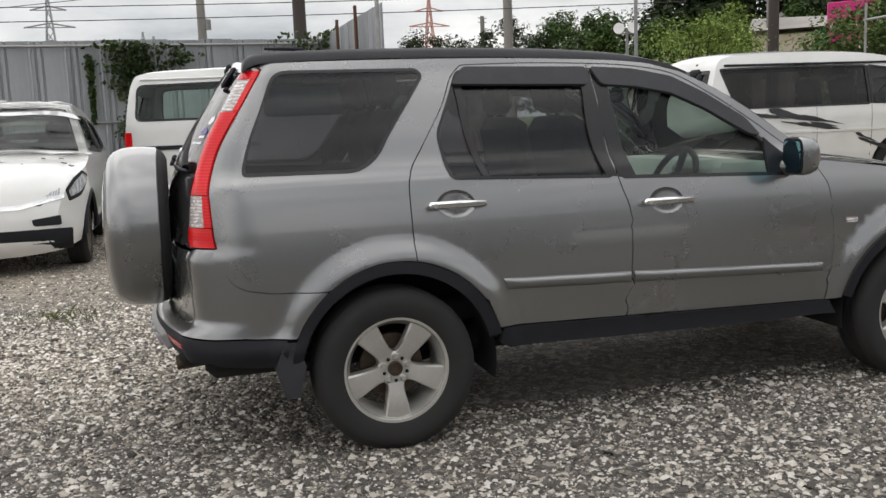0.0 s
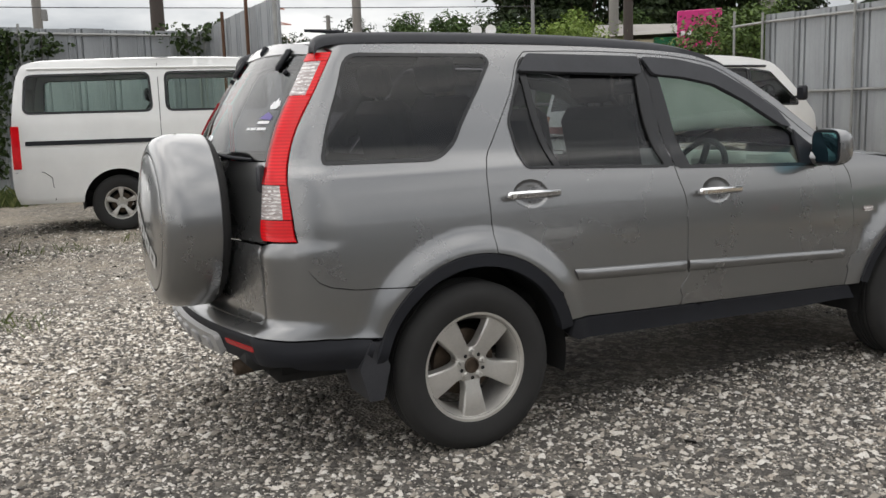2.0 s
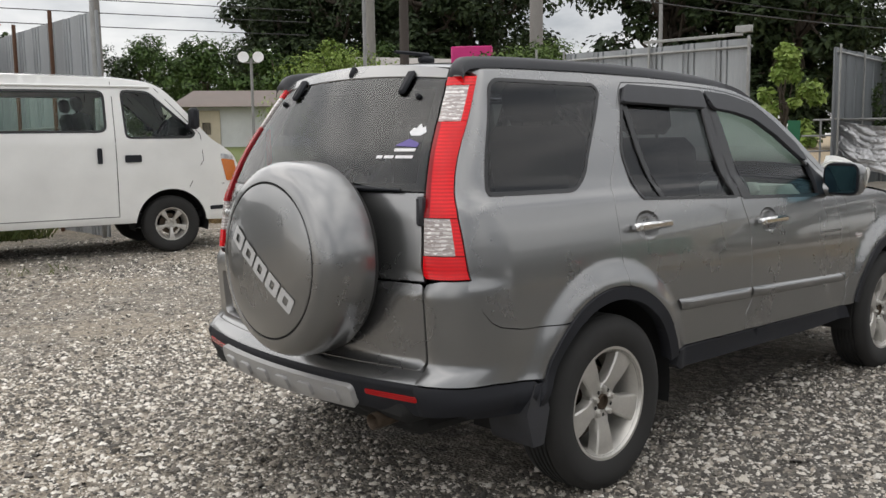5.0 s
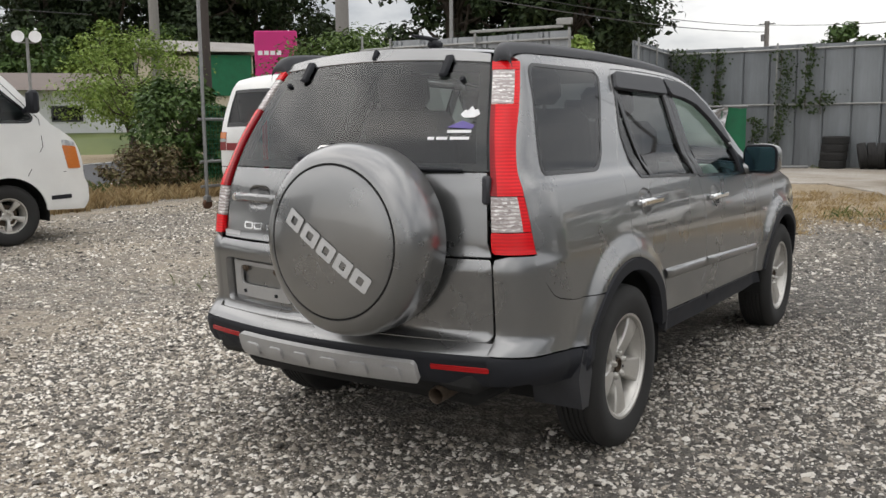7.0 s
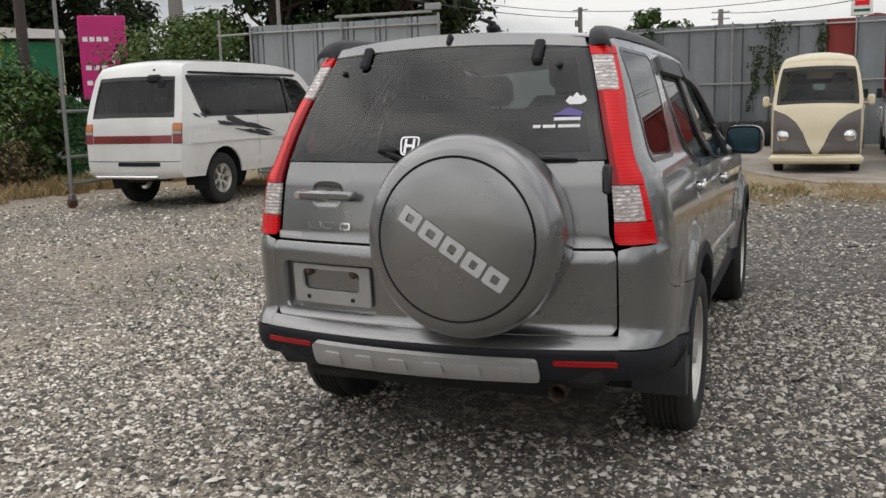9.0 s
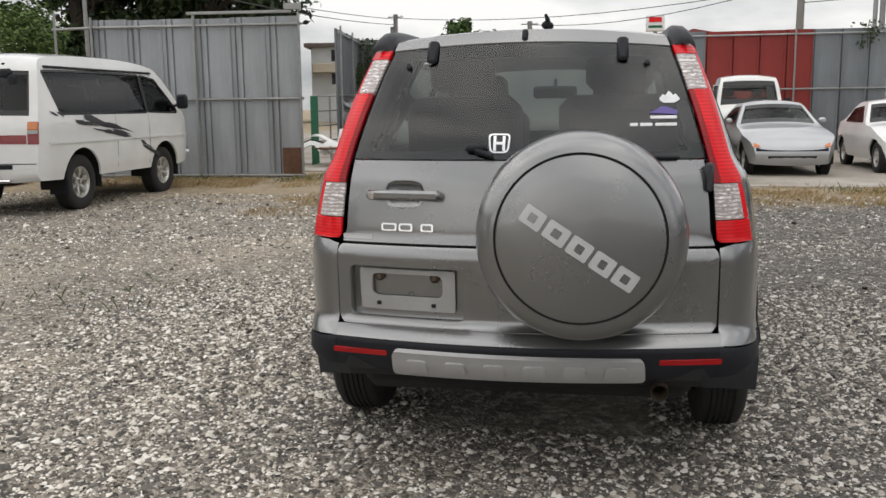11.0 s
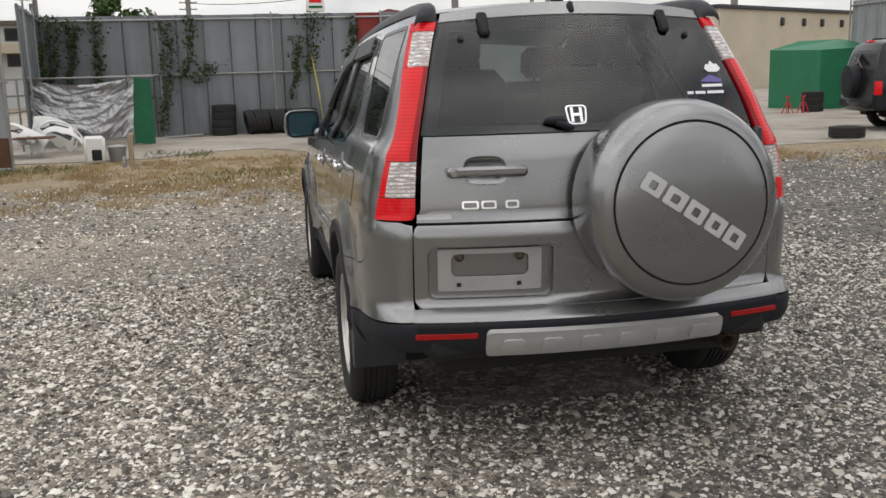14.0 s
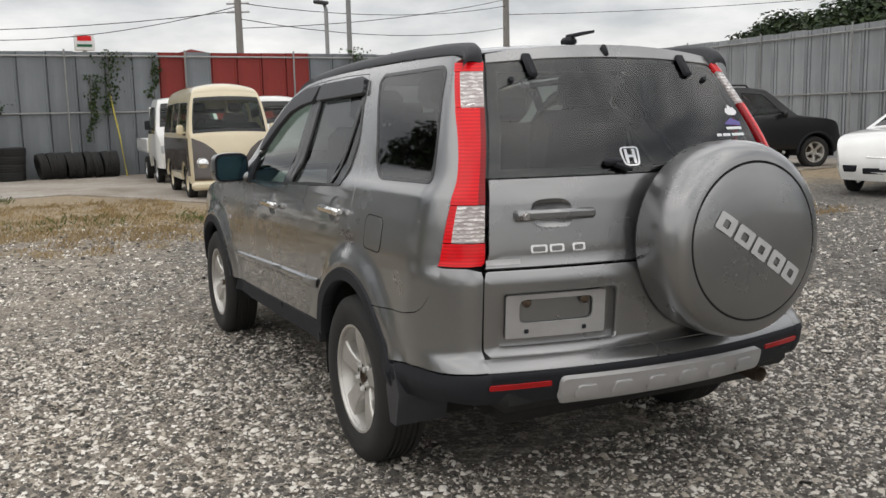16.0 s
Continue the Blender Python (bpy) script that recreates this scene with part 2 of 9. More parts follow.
class Geo:
    """Gathers vertices and faces of one mesh."""

    def __init__(self):
        self.v, self.f = [], []

    def add(self, verts, faces, m=None):
        k = len(self.v)
        self.v += [tuple(m @ Vector(p)) for p in verts] if m is not None else [tuple(p) for p in verts]
        self.f += [tuple(i + k for i in f) for f in faces]
        return self

    def box(self, c, s, b=0.0, m=None):
        """A box at c with size s and chamfer b."""
        h = [v / 2 for v in s]
        b = min(b, min(h) * 0.9)
        cs = [(i, j, k) for i in (-1, 1) for j in (-1, 1) for k in (-1, 1)]
        if b <= 0:
            verts = [tuple(c[a] + q[a] * h[a] for a in range(3)) for q in cs]
            faces = [(0, 1, 3, 2), (4, 6, 7, 5), (0, 4, 5, 1), (2, 3, 7, 6), (0, 2, 6, 4), (1, 5, 7, 3)]
            return self.add(verts, faces, m)
        verts, idx = [], {}
        for q in cs:
            for a in range(3):
                idx[q, a] = len(verts)
                verts.append(tuple(c[e] + q[e] * (h[e] if e == a else h[e] - b) for e in range(3)))
        faces = []
        for a in range(3):
            u, w = [e for e in range(3) if e != a]
            for s0 in (-1, 1):
                ring = []
                for p, r in ((-1, -1), (1, -1), (1, 1), (-1, 1)):
                    q = [0, 0, 0]
                    q[a], q[u], q[w] = s0, p, r
                    ring.append(idx[tuple(q), a])
                faces.append(ring)
            for p in (-1, 1):
                for r in (-1, 1):
                    q0, q1 = [0, 0, 0], [0, 0, 0]
                    q0[a], q1[a] = -1, 1
                    for q in (q0, q1):
                        q[u], q[w] = p, r
                    q0, q1 = tuple(q0), tuple(q1)
                    faces.append([idx[q0, u], idx[q1, u], idx[q1, w], idx[q0, w]])
        for q in cs:
            faces.append([idx[q, 0], idx[q, 1], idx[q, 2]])
        out = []
        for f in faces:
            p = [Vector(verts[i]) for i in f]
            n = (p[1] - p[0]).cross(p[2] - p[0])
            mid = sum(p, Vector()) / len(p) - Vector(c)
            out.append(tuple(f) if n.dot(mid) > 0 else tuple(reversed(f)))
        return self.add(verts, out, m)

    def lathe(self, prof, n=32, m=None, cap=False):
        """Turns (radius, height) pairs round z."""
        verts = [(r * math.cos(2 * math.pi * i / n), r * math.sin(2 * math.pi * i / n), h) for r, h in prof for i in range(n)]
        faces = [(j * n + i, j * n + (i + 1) % n, (j + 1) * n + (i + 1) % n, (j + 1) * n + i) for j in range(len(prof) - 1) for i in range(n)]
        if cap:
            faces += [tuple(reversed(range(n))), tuple((len(prof) - 1) * n + i for i in range(n))]
        return self.add(verts, faces, m)

    def tube(self, path, r, n=8, cap=True):
        """A round bar along a path; r: one radius, or one for each point."""
        path = [Vector(p) for p in path]
        rs = r if isinstance(r, (list, tuple)) else [r] * len(path)
        verts, faces = [], []
        up = Vector((0.13, 0.29, 1)).normalized()
        for i, p in enumerate(path):
            d = (path[min(i + 1, len(path) - 1)] - path[max(i - 1, 0)]).normalized()
            a = d.cross(up)
            if a.length < 0.2:
                a = d.cross(Vector((1, 0.1, 0)))
            a.normalize()
            b = d.cross(a)
            verts += [p + rs[i] * (a * math.cos(2 * math.pi * k / n) + b * math.sin(2 * math.pi * k / n)) for k in range(n)]
        for i in range(len(path) - 1):
            faces += [(i * n + k, i * n + (k + 1) % n, (i + 1) * n + (k + 1) % n, (i + 1) * n + k) for k in range(n)]
        if cap:
            faces += [tuple(reversed(range(n))), tuple((len(path) - 1) * n + k for k in range(n))]
        return self.add(verts, faces)

    def grid(self, pts):
        """A sheet over rows of points."""
        h, w = len(pts), len(pts[0])
        return self.add([p for row in pts for p in row],
                        [(i * w + j, i * w + j + 1, (i + 1) * w + j + 1, (i + 1) * w + j) for i in range(h - 1) for j in range(w - 1)])

    def prism(self, poly, z0, z1, m=None):
        """A flat polygon (x, y) raised from z0 to z1."""
        n = len(poly)
        return self.add([(x, y, z0) for x, y in poly] + [(x, y, z1) for x, y in poly],
                        [tuple(reversed(range(n))), tuple(range(n, 2 * n))] + [(i, (i + 1) % n, n + (i + 1) % n, n + i) for i in range(n)], m)


def part(name, g, material, parent=None, label="", sharp=38, m=None):
    """Links g as one mesh, under a thing or a part where one is given."""
    me = bpy.data.meshes.new(name)
    me.from_pydata(g.v, [], g.f)
    me.materials.append(material)
    me.shade_smooth()
    if sharp:
        me.set_sharp_from_angle(angle=radians(sharp))
    ob = new(name, me)
    if parent is not None:
        ob.parent = parent
    if m is not None:
        ob.matrix_basis = m
    if label:
        tagged(ob, label)
    return ob


def thing(name, label, category, group="", kind="", m=None):
    """An empty that holds the parts of one thing."""
    ob = new(name)
    ob.empty_display_size = 0.2
    if m is not None:
        ob.matrix_basis = m
    return tagged(ob, label, category, group, kind)


def dense(poly, step, closed=True):
    out = []
    n = len(poly)
    for i in range(n if closed else n - 1):
        a, b = poly[i], poly[(i + 1) % n]
        k = max(1, int(math.dist(a, b) / step))
        out += [(a[0] + (b[0] - a[0]) * j / k, a[1] + (b[1] - a[1]) * j / k) for j in range(k)]
    if not closed:
        out.append(tuple(poly[-1]))
    return out


def rounded(poly, r, n=5, closed=True):
    """The polygon with its corners turned to arcs of about r."""
    out = []
    k = len(poly)
    for i in range(k):
        if not closed and i in (0, k - 1):
            out.append(tuple(poly[i]))
            continue
        a, b, c = (Vector(poly[(i + d) % k]) for d in (-1, 0, 1))
        rr = r[i] if isinstance(r, (list, tuple)) else r
        if rr <= 0:
            out.append(tuple(b))
            continue
        u, w = a - b, c - b
        d = min(rr, u.length * 0.48, w.length * 0.48)
        p, q = b + u.normalized() * d, b + w.normalized() * d
        for j in range(n + 1):
            s = j / n
            out.append(tuple((1 - s) ** 2 * p + 2 * s * (1 - s) * b + s * s * q))
    return out


def spline(pts, n=6):
    """A Catmull-Rom curve through the points."""
    out = []
    for i in range(len(pts) - 1):
        p = [Vector(pts[min(max(i + d, 0), len(pts) - 1)]) for d in (-1, 0, 1, 2)]
        for j in range(n):
            s = j / n
            out.append(tuple(0.5 * (2 * p[1] + (p[2] - p[0]) * s + (2 * p[0] - 5 * p[1] + 4 * p[2] - p[3]) * s * s + (3 * p[1] - p[0] - 3 * p[2] + p[3]) * s ** 3)))
    out.append(tuple(pts[-1]))
    return out


def inside(poly, x, y):
    """Which of the points lie in the polygon."""
    r = np.zeros(len(x), bool)
    n = len(poly)
    for i in range(n):
        (x0, y0), (x1, y1) = poly[i], poly[(i + 1) % n]
        if y0 == y1:
            continue
        r ^= ((y0 > y) != (y1 > y)) & (x < (x1 - x0) * (y - y0) / (y1 - y0) + x0)
    return r


def sheet(outline, holes, surf, step=0.045, thick=0.012, flip=False):
    """A curved panel: the outline (u, v) less its holes, laid on surf(u, v), with a turned-in edge. Gives vertices, faces, normals."""
    loops = [dense(outline, step * 0.6)] + [dense(h, step * 0.6) for h in holes]
    pts, edges = [], []
    for lp in loops:
        k = len(pts)
        pts += lp
        edges += [(k + i, k + (i + 1) % len(lp)) for i in range(len(lp))]
    rim = len(pts)
    us, vs = [p[0] for p in loops[0]], [p[1] for p in loops[0]]
    gu, gv = np.meshgrid(np.arange(min(us), max(us), step), np.arange(min(vs), max(vs), step))
    gu[1::2] += step / 2
    gu, gv = gu.ravel(), gv.ravel()
    keep = inside(loops[0], gu, gv)
    for h in loops[1:]:
        keep &= ~inside(h, gu, gv)
    bp = np.array(pts)
    gu, gv = gu[keep], gv[keep]
    if len(gu):
        d = np.min((gu[:, None] - bp[None, :, 0]) ** 2 + (gv[:, None] - bp[None, :, 1]) ** 2, axis=1)
        far = d > (step * 0.4) ** 2
        pts += list(zip(gu[far].tolist(), gv[far].tolist()))
    v2, _, tris, _, _, _ = geometry.delaunay_2d_cdt([Vector(p) for p in pts], edges, [], 0, 1e-6)
    v2 = np.array([tuple(p) for p in v2])
    tris = np.array([t for t in tris if len(t) == 3])
    c = v2[tris].mean(axis=1)
    ok = inside(loops[0], c[:, 0], c[:, 1])
    for h in loops[1:]:
        ok &= ~inside(h, c[:, 0], c[:, 1])
    tris = tris[ok]
    u, v = v2[:, 0], v2[:, 1]
    e = 6e-3
    P = surf(u, v)
    n = np.cross(surf(u + e, v) - surf(u - e, v), surf(u, v + e) - surf(u, v - e))
    n /= np.maximum(np.linalg.norm(n, axis=1), 1e-9)[:, None]
    if flip:
        n = -n
    t3 = P[tris]
    fn = np.cross(t3[:, 1] - t3[:, 0], t3[:, 2] - t3[:, 0])
    wrong = (fn * n[tris].mean(axis=1)).sum(axis=1) < 0
    tris[wrong] = tris[wrong][:, ::-1]
    verts, faces, normals = P.tolist(), tris.tolist(), n.tolist()
    if thick:
        count = {}
        for t in faces:
            for a, b in ((t[0], t[1]), (t[1], t[2]), (t[2], t[0])):
                count[a, b] = 1
        for (a, b) in list(count):
            if (b, a) not in count:
                k = len(verts)
                pa, pb, na, nb = P[a], P[b], n[a], n[b]
                side = np.cross(pb - pa, na)
                side /= max(np.linalg.norm(side), 1e-9)
                verts += [pa.tolist(), pb.tolist(), (pb - nb * thick).tolist(), (pa - na * thick).tolist()]
                s1 = side * 0.8 + na * 0.6
                normals += [s1.tolist(), s1.tolist(), side.tolist(), side.tolist()]
                faces.append([k, k + 3, k + 2, k + 1])
    return verts, faces, normals


def panel(name, outline, holes, surf, material, parent, label="", step=0.045, thick=0.012, flip=False):
    """A curved panel as one mesh with smooth true normals."""
    v, f, n = sheet(outline, holes, surf, step, thick, flip)
    me = bpy.data.meshes.new(name)
    me.from_pydata(v, [], f)
    me.materials.append(material)
    me.shade_smooth()
    me.normals_split_custom_set_from_vertices(n)
    ob = new(name, me)
    ob.parent = parent
    if label:
        tagged(ob, label)
    return ob


class Shell:
    """A car body: a side outline's upper chain from the rear foot over the roof to the front foot, and half widths by height."""

    def __init__(self, top, wz, rear=(0.35, 0.1), front=(0.4, 0.14), crown=0.05, smooth=4):
        self.top = np.array(spline(top, smooth))
        self.wz = wz
        self.x0, self.x1 = self.top[:, 0].min(), self.top[:, 0].max()
        self.rear, self.front, self.crown = rear, front, crown
        d = np.gradient(self.top, axis=0)
        d /= np.linalg.norm(d, axis=1)[:, None]
        self.nrm = np.stack([-d[:, 1], d[:, 0]], axis=1)
        self.mid = int(np.argmax(self.top[:, 1]))

    def w(self, x, z):
        z = np.asarray(z, float)
        x = np.asarray(x, float)
        w = np.interp(z, [p[0] for p in self.wz], [p[1] for p in self.wz])
        for (r, a), d in ((self.rear, x - self.x0), (self.front, self.x1 - x)):
            w = w - a * np.clip(1 - d / r, 0, 1) ** 2.2
        return w

    def side(self, s, off=0.0):
        return lambda u, v: np.stack([np.asarray(u, float), s * (self.w(u, v) + off), np.asarray(v, float)], axis=1)

    def end(self, front, off=0.0):
        """The nose or the tail over (y, z)."""
        ch = self.top[self.mid:] if front else self.top[:self.mid + 1]
        nr = self.nrm[self.mid:] if front else self.nrm[:self.mid + 1]
        o = np.argsort(ch[:, 1])
        zz, xx, nx = ch[o, 1], ch[o, 0], nr[o, 0]

        def surf(y, z):
            x = np.interp(z, zz, xx)
            n = np.interp(z, zz, nx)
            t = np.clip(np.abs(y) / np.maximum(self.w(x, z), 0.05), 0, 1)
            c = self.crown * (1 - t ** 2.2)
            return np.stack([x + n * (c + off), np.asarray(y, float), np.asarray(z, float)], axis=1)
        return surf

    def deck(self, cols=16, t0=-1.0, t1=1.0, i0=0, i1=None, off=0.0):
        """Rows of points across the chain."""
        i1 = len(self.top) if i1 is None else i1
        rows = []
        for i in range(i0, i1):
            x, z = self.top[i]
            w = float(self.w(x, z))
            row = []
            for k in range(cols + 1):
                t = t0 + (t1 - t0) * k / cols
                c = self.crown * (1 - abs(t) ** 2.2) + off
                row.append((x + self.nrm[i, 0] * c, -w * t, z + self.nrm[i, 1] * c))
            rows.append(row)
        return rows

    def near(self, x, z):
        return int(np.argmin((self.top[:, 0] - x) ** 2 + (self.top[:, 1] - z) ** 2))

# ---- vehicles: common pieces ----
def arc(cx, cz, r, a0, a1, n=24):
    return [(cx + r * math.cos(radians(a0 + (a1 - a0) * i / n)), cz + r * math.sin(radians(a0 + (a1 - a0) * i / n))) for i in range(n + 1)]


def inset(poly, d):
    """The polygon drawn in by d."""
    n = len(poly)
    area = sum(poly[i][0] * poly[(i + 1) % n][1] - poly[(i + 1) % n][0] * poly[i][1] for i in range(n))
    s = 1 if area > 0 else -1
    out = []
    for i in range(n):
        a, b, c = (Vector(poly[(i + k) % n]) for k in (-1, 0, 1))
        u, w = (b - a).normalized(), (c - b).normalized()
        q = Vector((-u.y - w.y, u.x + w.x)) * s
        if q.length < 1e-6:
            out.append(tuple(b))
            continue
        q.normalize()
        k = max(0.4, abs(q.dot(Vector((-u.y, u.x)))))
        out.append(tuple(b + q * d / k))
    return out


def wheel(parent, x, y, z, r, rim_r, width, rim_mat, spokes=5, wide=0.42, steel=False):
    """One wheel with tyre and rim; it faces away from the car's middle."""
    out = -1 if y < 0 else 1
    m = pose(x, y, z, 90 if out < 0 else -90, 0, 0) @ pose(0, 0, 0, 0, 0, 18)
    hub = part("wheel", Geo().lathe([(0.0, -0.02), (rim_r * 0.62, -0.02), (rim_r * 0.62, -0.05), (rim_r * 0.2, -0.06), (0.0, -0.06)], 24), STEEL, parent, "", 30, m)
    h = width / 2
    prof = [(rim_r - 0.012, -h * 0.75), (rim_r + 0.004, -h * 0.9), (rim_r + (r - rim_r) * 0.45, -h), (r - 0.03, -h * 0.95), (r - 0.006, -h * 0.8), (r, -h * 0.55)]
    for k in range(-2, 3):
        c = h * 0.22 * k
        prof += [(r, c - h * 0.08), (r - 0.008, c - h * 0.06), (r - 0.008, c + h * 0.02), (r, c + h * 0.04)]
    prof += [(r, h * 0.55), (r - 0.006, h * 0.8), (r - 0.03, h * 0.95), (rim_r + (r - rim_r) * 0.7, h * 1.0), (rim_r + (r - rim_r) * 0.45, h),
             (rim_r + 0.012, h * 0.93), (rim_r + 0.004, h * 0.86), (rim_r - 0.012, h * 0.75)]
    part("tyre", Geo().lathe(prof, 56), RUBBER, hub, "", 50)
    g = Geo()
    lip = h * 0.86
    g.lathe([(rim_r - 0.03, -h * 0.8), (rim_r - 0.03, lip - 0.05), (rim_r - 0.012, lip - 0.012), (rim_r - 0.006, lip), (rim_r + 0.004, lip + 0.001), (rim_r + 0.004, lip - 0.02)], 56)
    face = lip - 0.03
    if steel:
        g.lathe([(rim_r - 0.02, lip - 0.02), (rim_r * 0.8, face - 0.02), (rim_r * 0.62, face - 0.005), (rim_r * 0.4, face - 0.03), (rim_r * 0.3, face - 0.01), (0.0, face - 0.005)], 40)
        for k in range(10):
            a = 2 * math.pi * k / 10
            g.lathe([(0.0, 0.0), (rim_r * 0.05, 0.0)], 8, Matrix.Translation((rim_r * 0.7 * math.cos(a), rim_r * 0.7 * math.sin(a), face + 0.0)))
    else:
        hr = rim_r * 0.3
        g.lathe([(hr * 1.15, face - 0.05), (hr * 1.12, face - 0.012), (hr * 0.95, face - 0.004), (hr * 0.5, face - 0.006), (hr * 0.48, face - 0.03), (0.0, face - 0.032)], 32)
        for k in range(spokes):
            a = 2 * math.pi * k / spokes
            rows = []
            n = 7
            for i in range(n + 1):
                s = i / n
                rr = hr * 0.9 + (rim_r - 0.014 - hr * 0.9) * s
                half = rim_r * (0.29 + (wide - 0.29) * s ** 1.2) * 0.5 if wide > 0.5 else rim_r * (0.16 + (wide - 0.16) * s ** 1.6) * 0.5
                half *= 1.0 + 0.25 * max(0, 1 - s * 6)
                zt = face - 0.002 + 0.018 * math.sin(s * math.pi * 0.6) - 0.004
                row = []
                for (q, dz) in ((-1.0, -0.045), (-0.98, -0.006), (-0.86, 0.0), (0.0, 0.003), (0.86, 0.0), (0.98, -0.006), (1.0, -0.045)):
                    row.append((rr * 1.0, half * q, zt + dz))
                rows.append(row)
            t = Geo().grid(rows)
            g.add(t.v, [tuple(reversed(f)) for f in t.f], pose(0, 0, 0, 0, 0, math.degrees(a)))
        for k in range(5):
            a = 2 * math.pi * (k + 0.5) / 5
            g.lathe([(0.013, face - 0.03), (0.013, face - 0.002), (0.008, face + 0.004), (0.0, face + 0.004)], 8, Matrix.Translation((hr * 0.72 * math.cos(a), hr * 0.72 * math.sin(a), 0)))
    rim = part("rim", g, rim_mat, hub, "", 35)
    if wide > 0.5:
        part("hub_bore", Geo().lathe([(0.031, face - 0.03), (0.031, face - 0.001), (0.026, face + 0.001), (0.024, face - 0.012), (0.0, face - 0.012)], 24), STEEL, rim, "dark brown hub bore")
        for k in range(5):
            a = 2 * math.pi * (k + 0.5) / 5
            part("lug_nut", Geo().lathe([(0.0125, face - 0.03), (0.0125, face + 0.006), (0.009, face + 0.012), (0.0, face + 0.012)], 6, Matrix.Translation((0.052 * math.cos(a), 0.052 * math.sin(a), 0))), ALLOY, rim)
            b = 2 * math.pi * k / 5
            part("lug_pocket", Geo().lathe([(0.008, face - 0.004), (0.0, face - 0.003)], 10, Matrix.Translation((0.050 * math.cos(b), 0.050 * math.sin(b), 0.003))), GAP, rim)
    return hub


def well(x, y, z, r, s, depth=0.3):
    """The dark inner arch over a wheel."""
    rows = [[(x + q * math.cos(radians(a)), y - s * d, z + q * math.sin(radians(a))) for a in range(-12, 193, 8)] for q, d in ((r, 0.0), (r, depth), (0.02, depth))]
    return Geo().grid(rows)


def seat(parent, x, y, z, w=0.5, mat=None, lean=12):
    s = part("seat", Geo().box((x + 0.02, y, z), (0.5, w, 0.14), 0.04), mat or SEATCLOTH, parent)
    m = pose(x - 0.23, y, z + 0.05, 0, -lean, 0)
    part("backrest", Geo().box((0, 0, 0.29), (0.13, w, 0.58), 0.05, m), mat or SEATCLOTH, s)
    part("headrest", Geo().box((0, 0, 0.68), (0.09, w * 0.55, 0.16), 0.035, m).tube([m @ Vector((0, -0.06, 0.55)), m @ Vector((0, -0.06, 0.66))], 0.007, 6).tube([m @ Vector((0, 0.06, 0.55)), m @ Vector((0, 0.06, 0.66))], 0.007, 6), mat or SEATCLOTH, s)
    return s


def steering(parent, x, y, z):
    m = pose(x, y, z, 0, -65, 0)
    g = Geo()
    ring = [m @ Vector((0.185 * math.cos(2 * math.pi * i / 28), 0.185 * math.sin(2 * math.pi * i / 28), 0)) for i in range(29)]
    g.tube(ring, 0.016, 8, False)
    g.lathe([(0.0, 0.02), (0.06, 0.015), (0.07, -0.03), (0.0, -0.04)], 16, m)
    for a in (0, 180, 270):
        g.tube([m @ Vector((0.05 * math.cos(radians(a)), 0.05 * math.sin(radians(a)), -0.01)), m @ Vector((0.18 * math.cos(radians(a)), 0.18 * math.sin(radians(a)), 0))], 0.018, 6)
    return part("steering_wheel", g, BLACKPL, parent)


def mirror_pod(parent, x, y, z, s, mat, size=(0.14, 0.2, 0.15)):
    """A door mirror whose glass looks to the rear."""
    dx, dy, dz = size
    p = part("door_mirror", Geo().box((x + dx / 2, y, z), (dx, dy, dz), 0.035).tube([(x + 0.06, y - s * dy * 0.35, z - dz * 0.4), (x + 0.1, y - s * dy * 0.95, z - dz * 0.55)], 0.03, 8), mat, parent)
    part("mirror_glass", Geo().box((x - 0.002, y, z), (0.008, dy * 0.86, dz * 0.82), 0.003), MIRROR, p, "bluish mirror glass")
    return p


MIRROR = Mat("blue_mirror", (0.22, 0.42, 0.5), 0.05, 1.0).vary(20, 0.05, 200).m


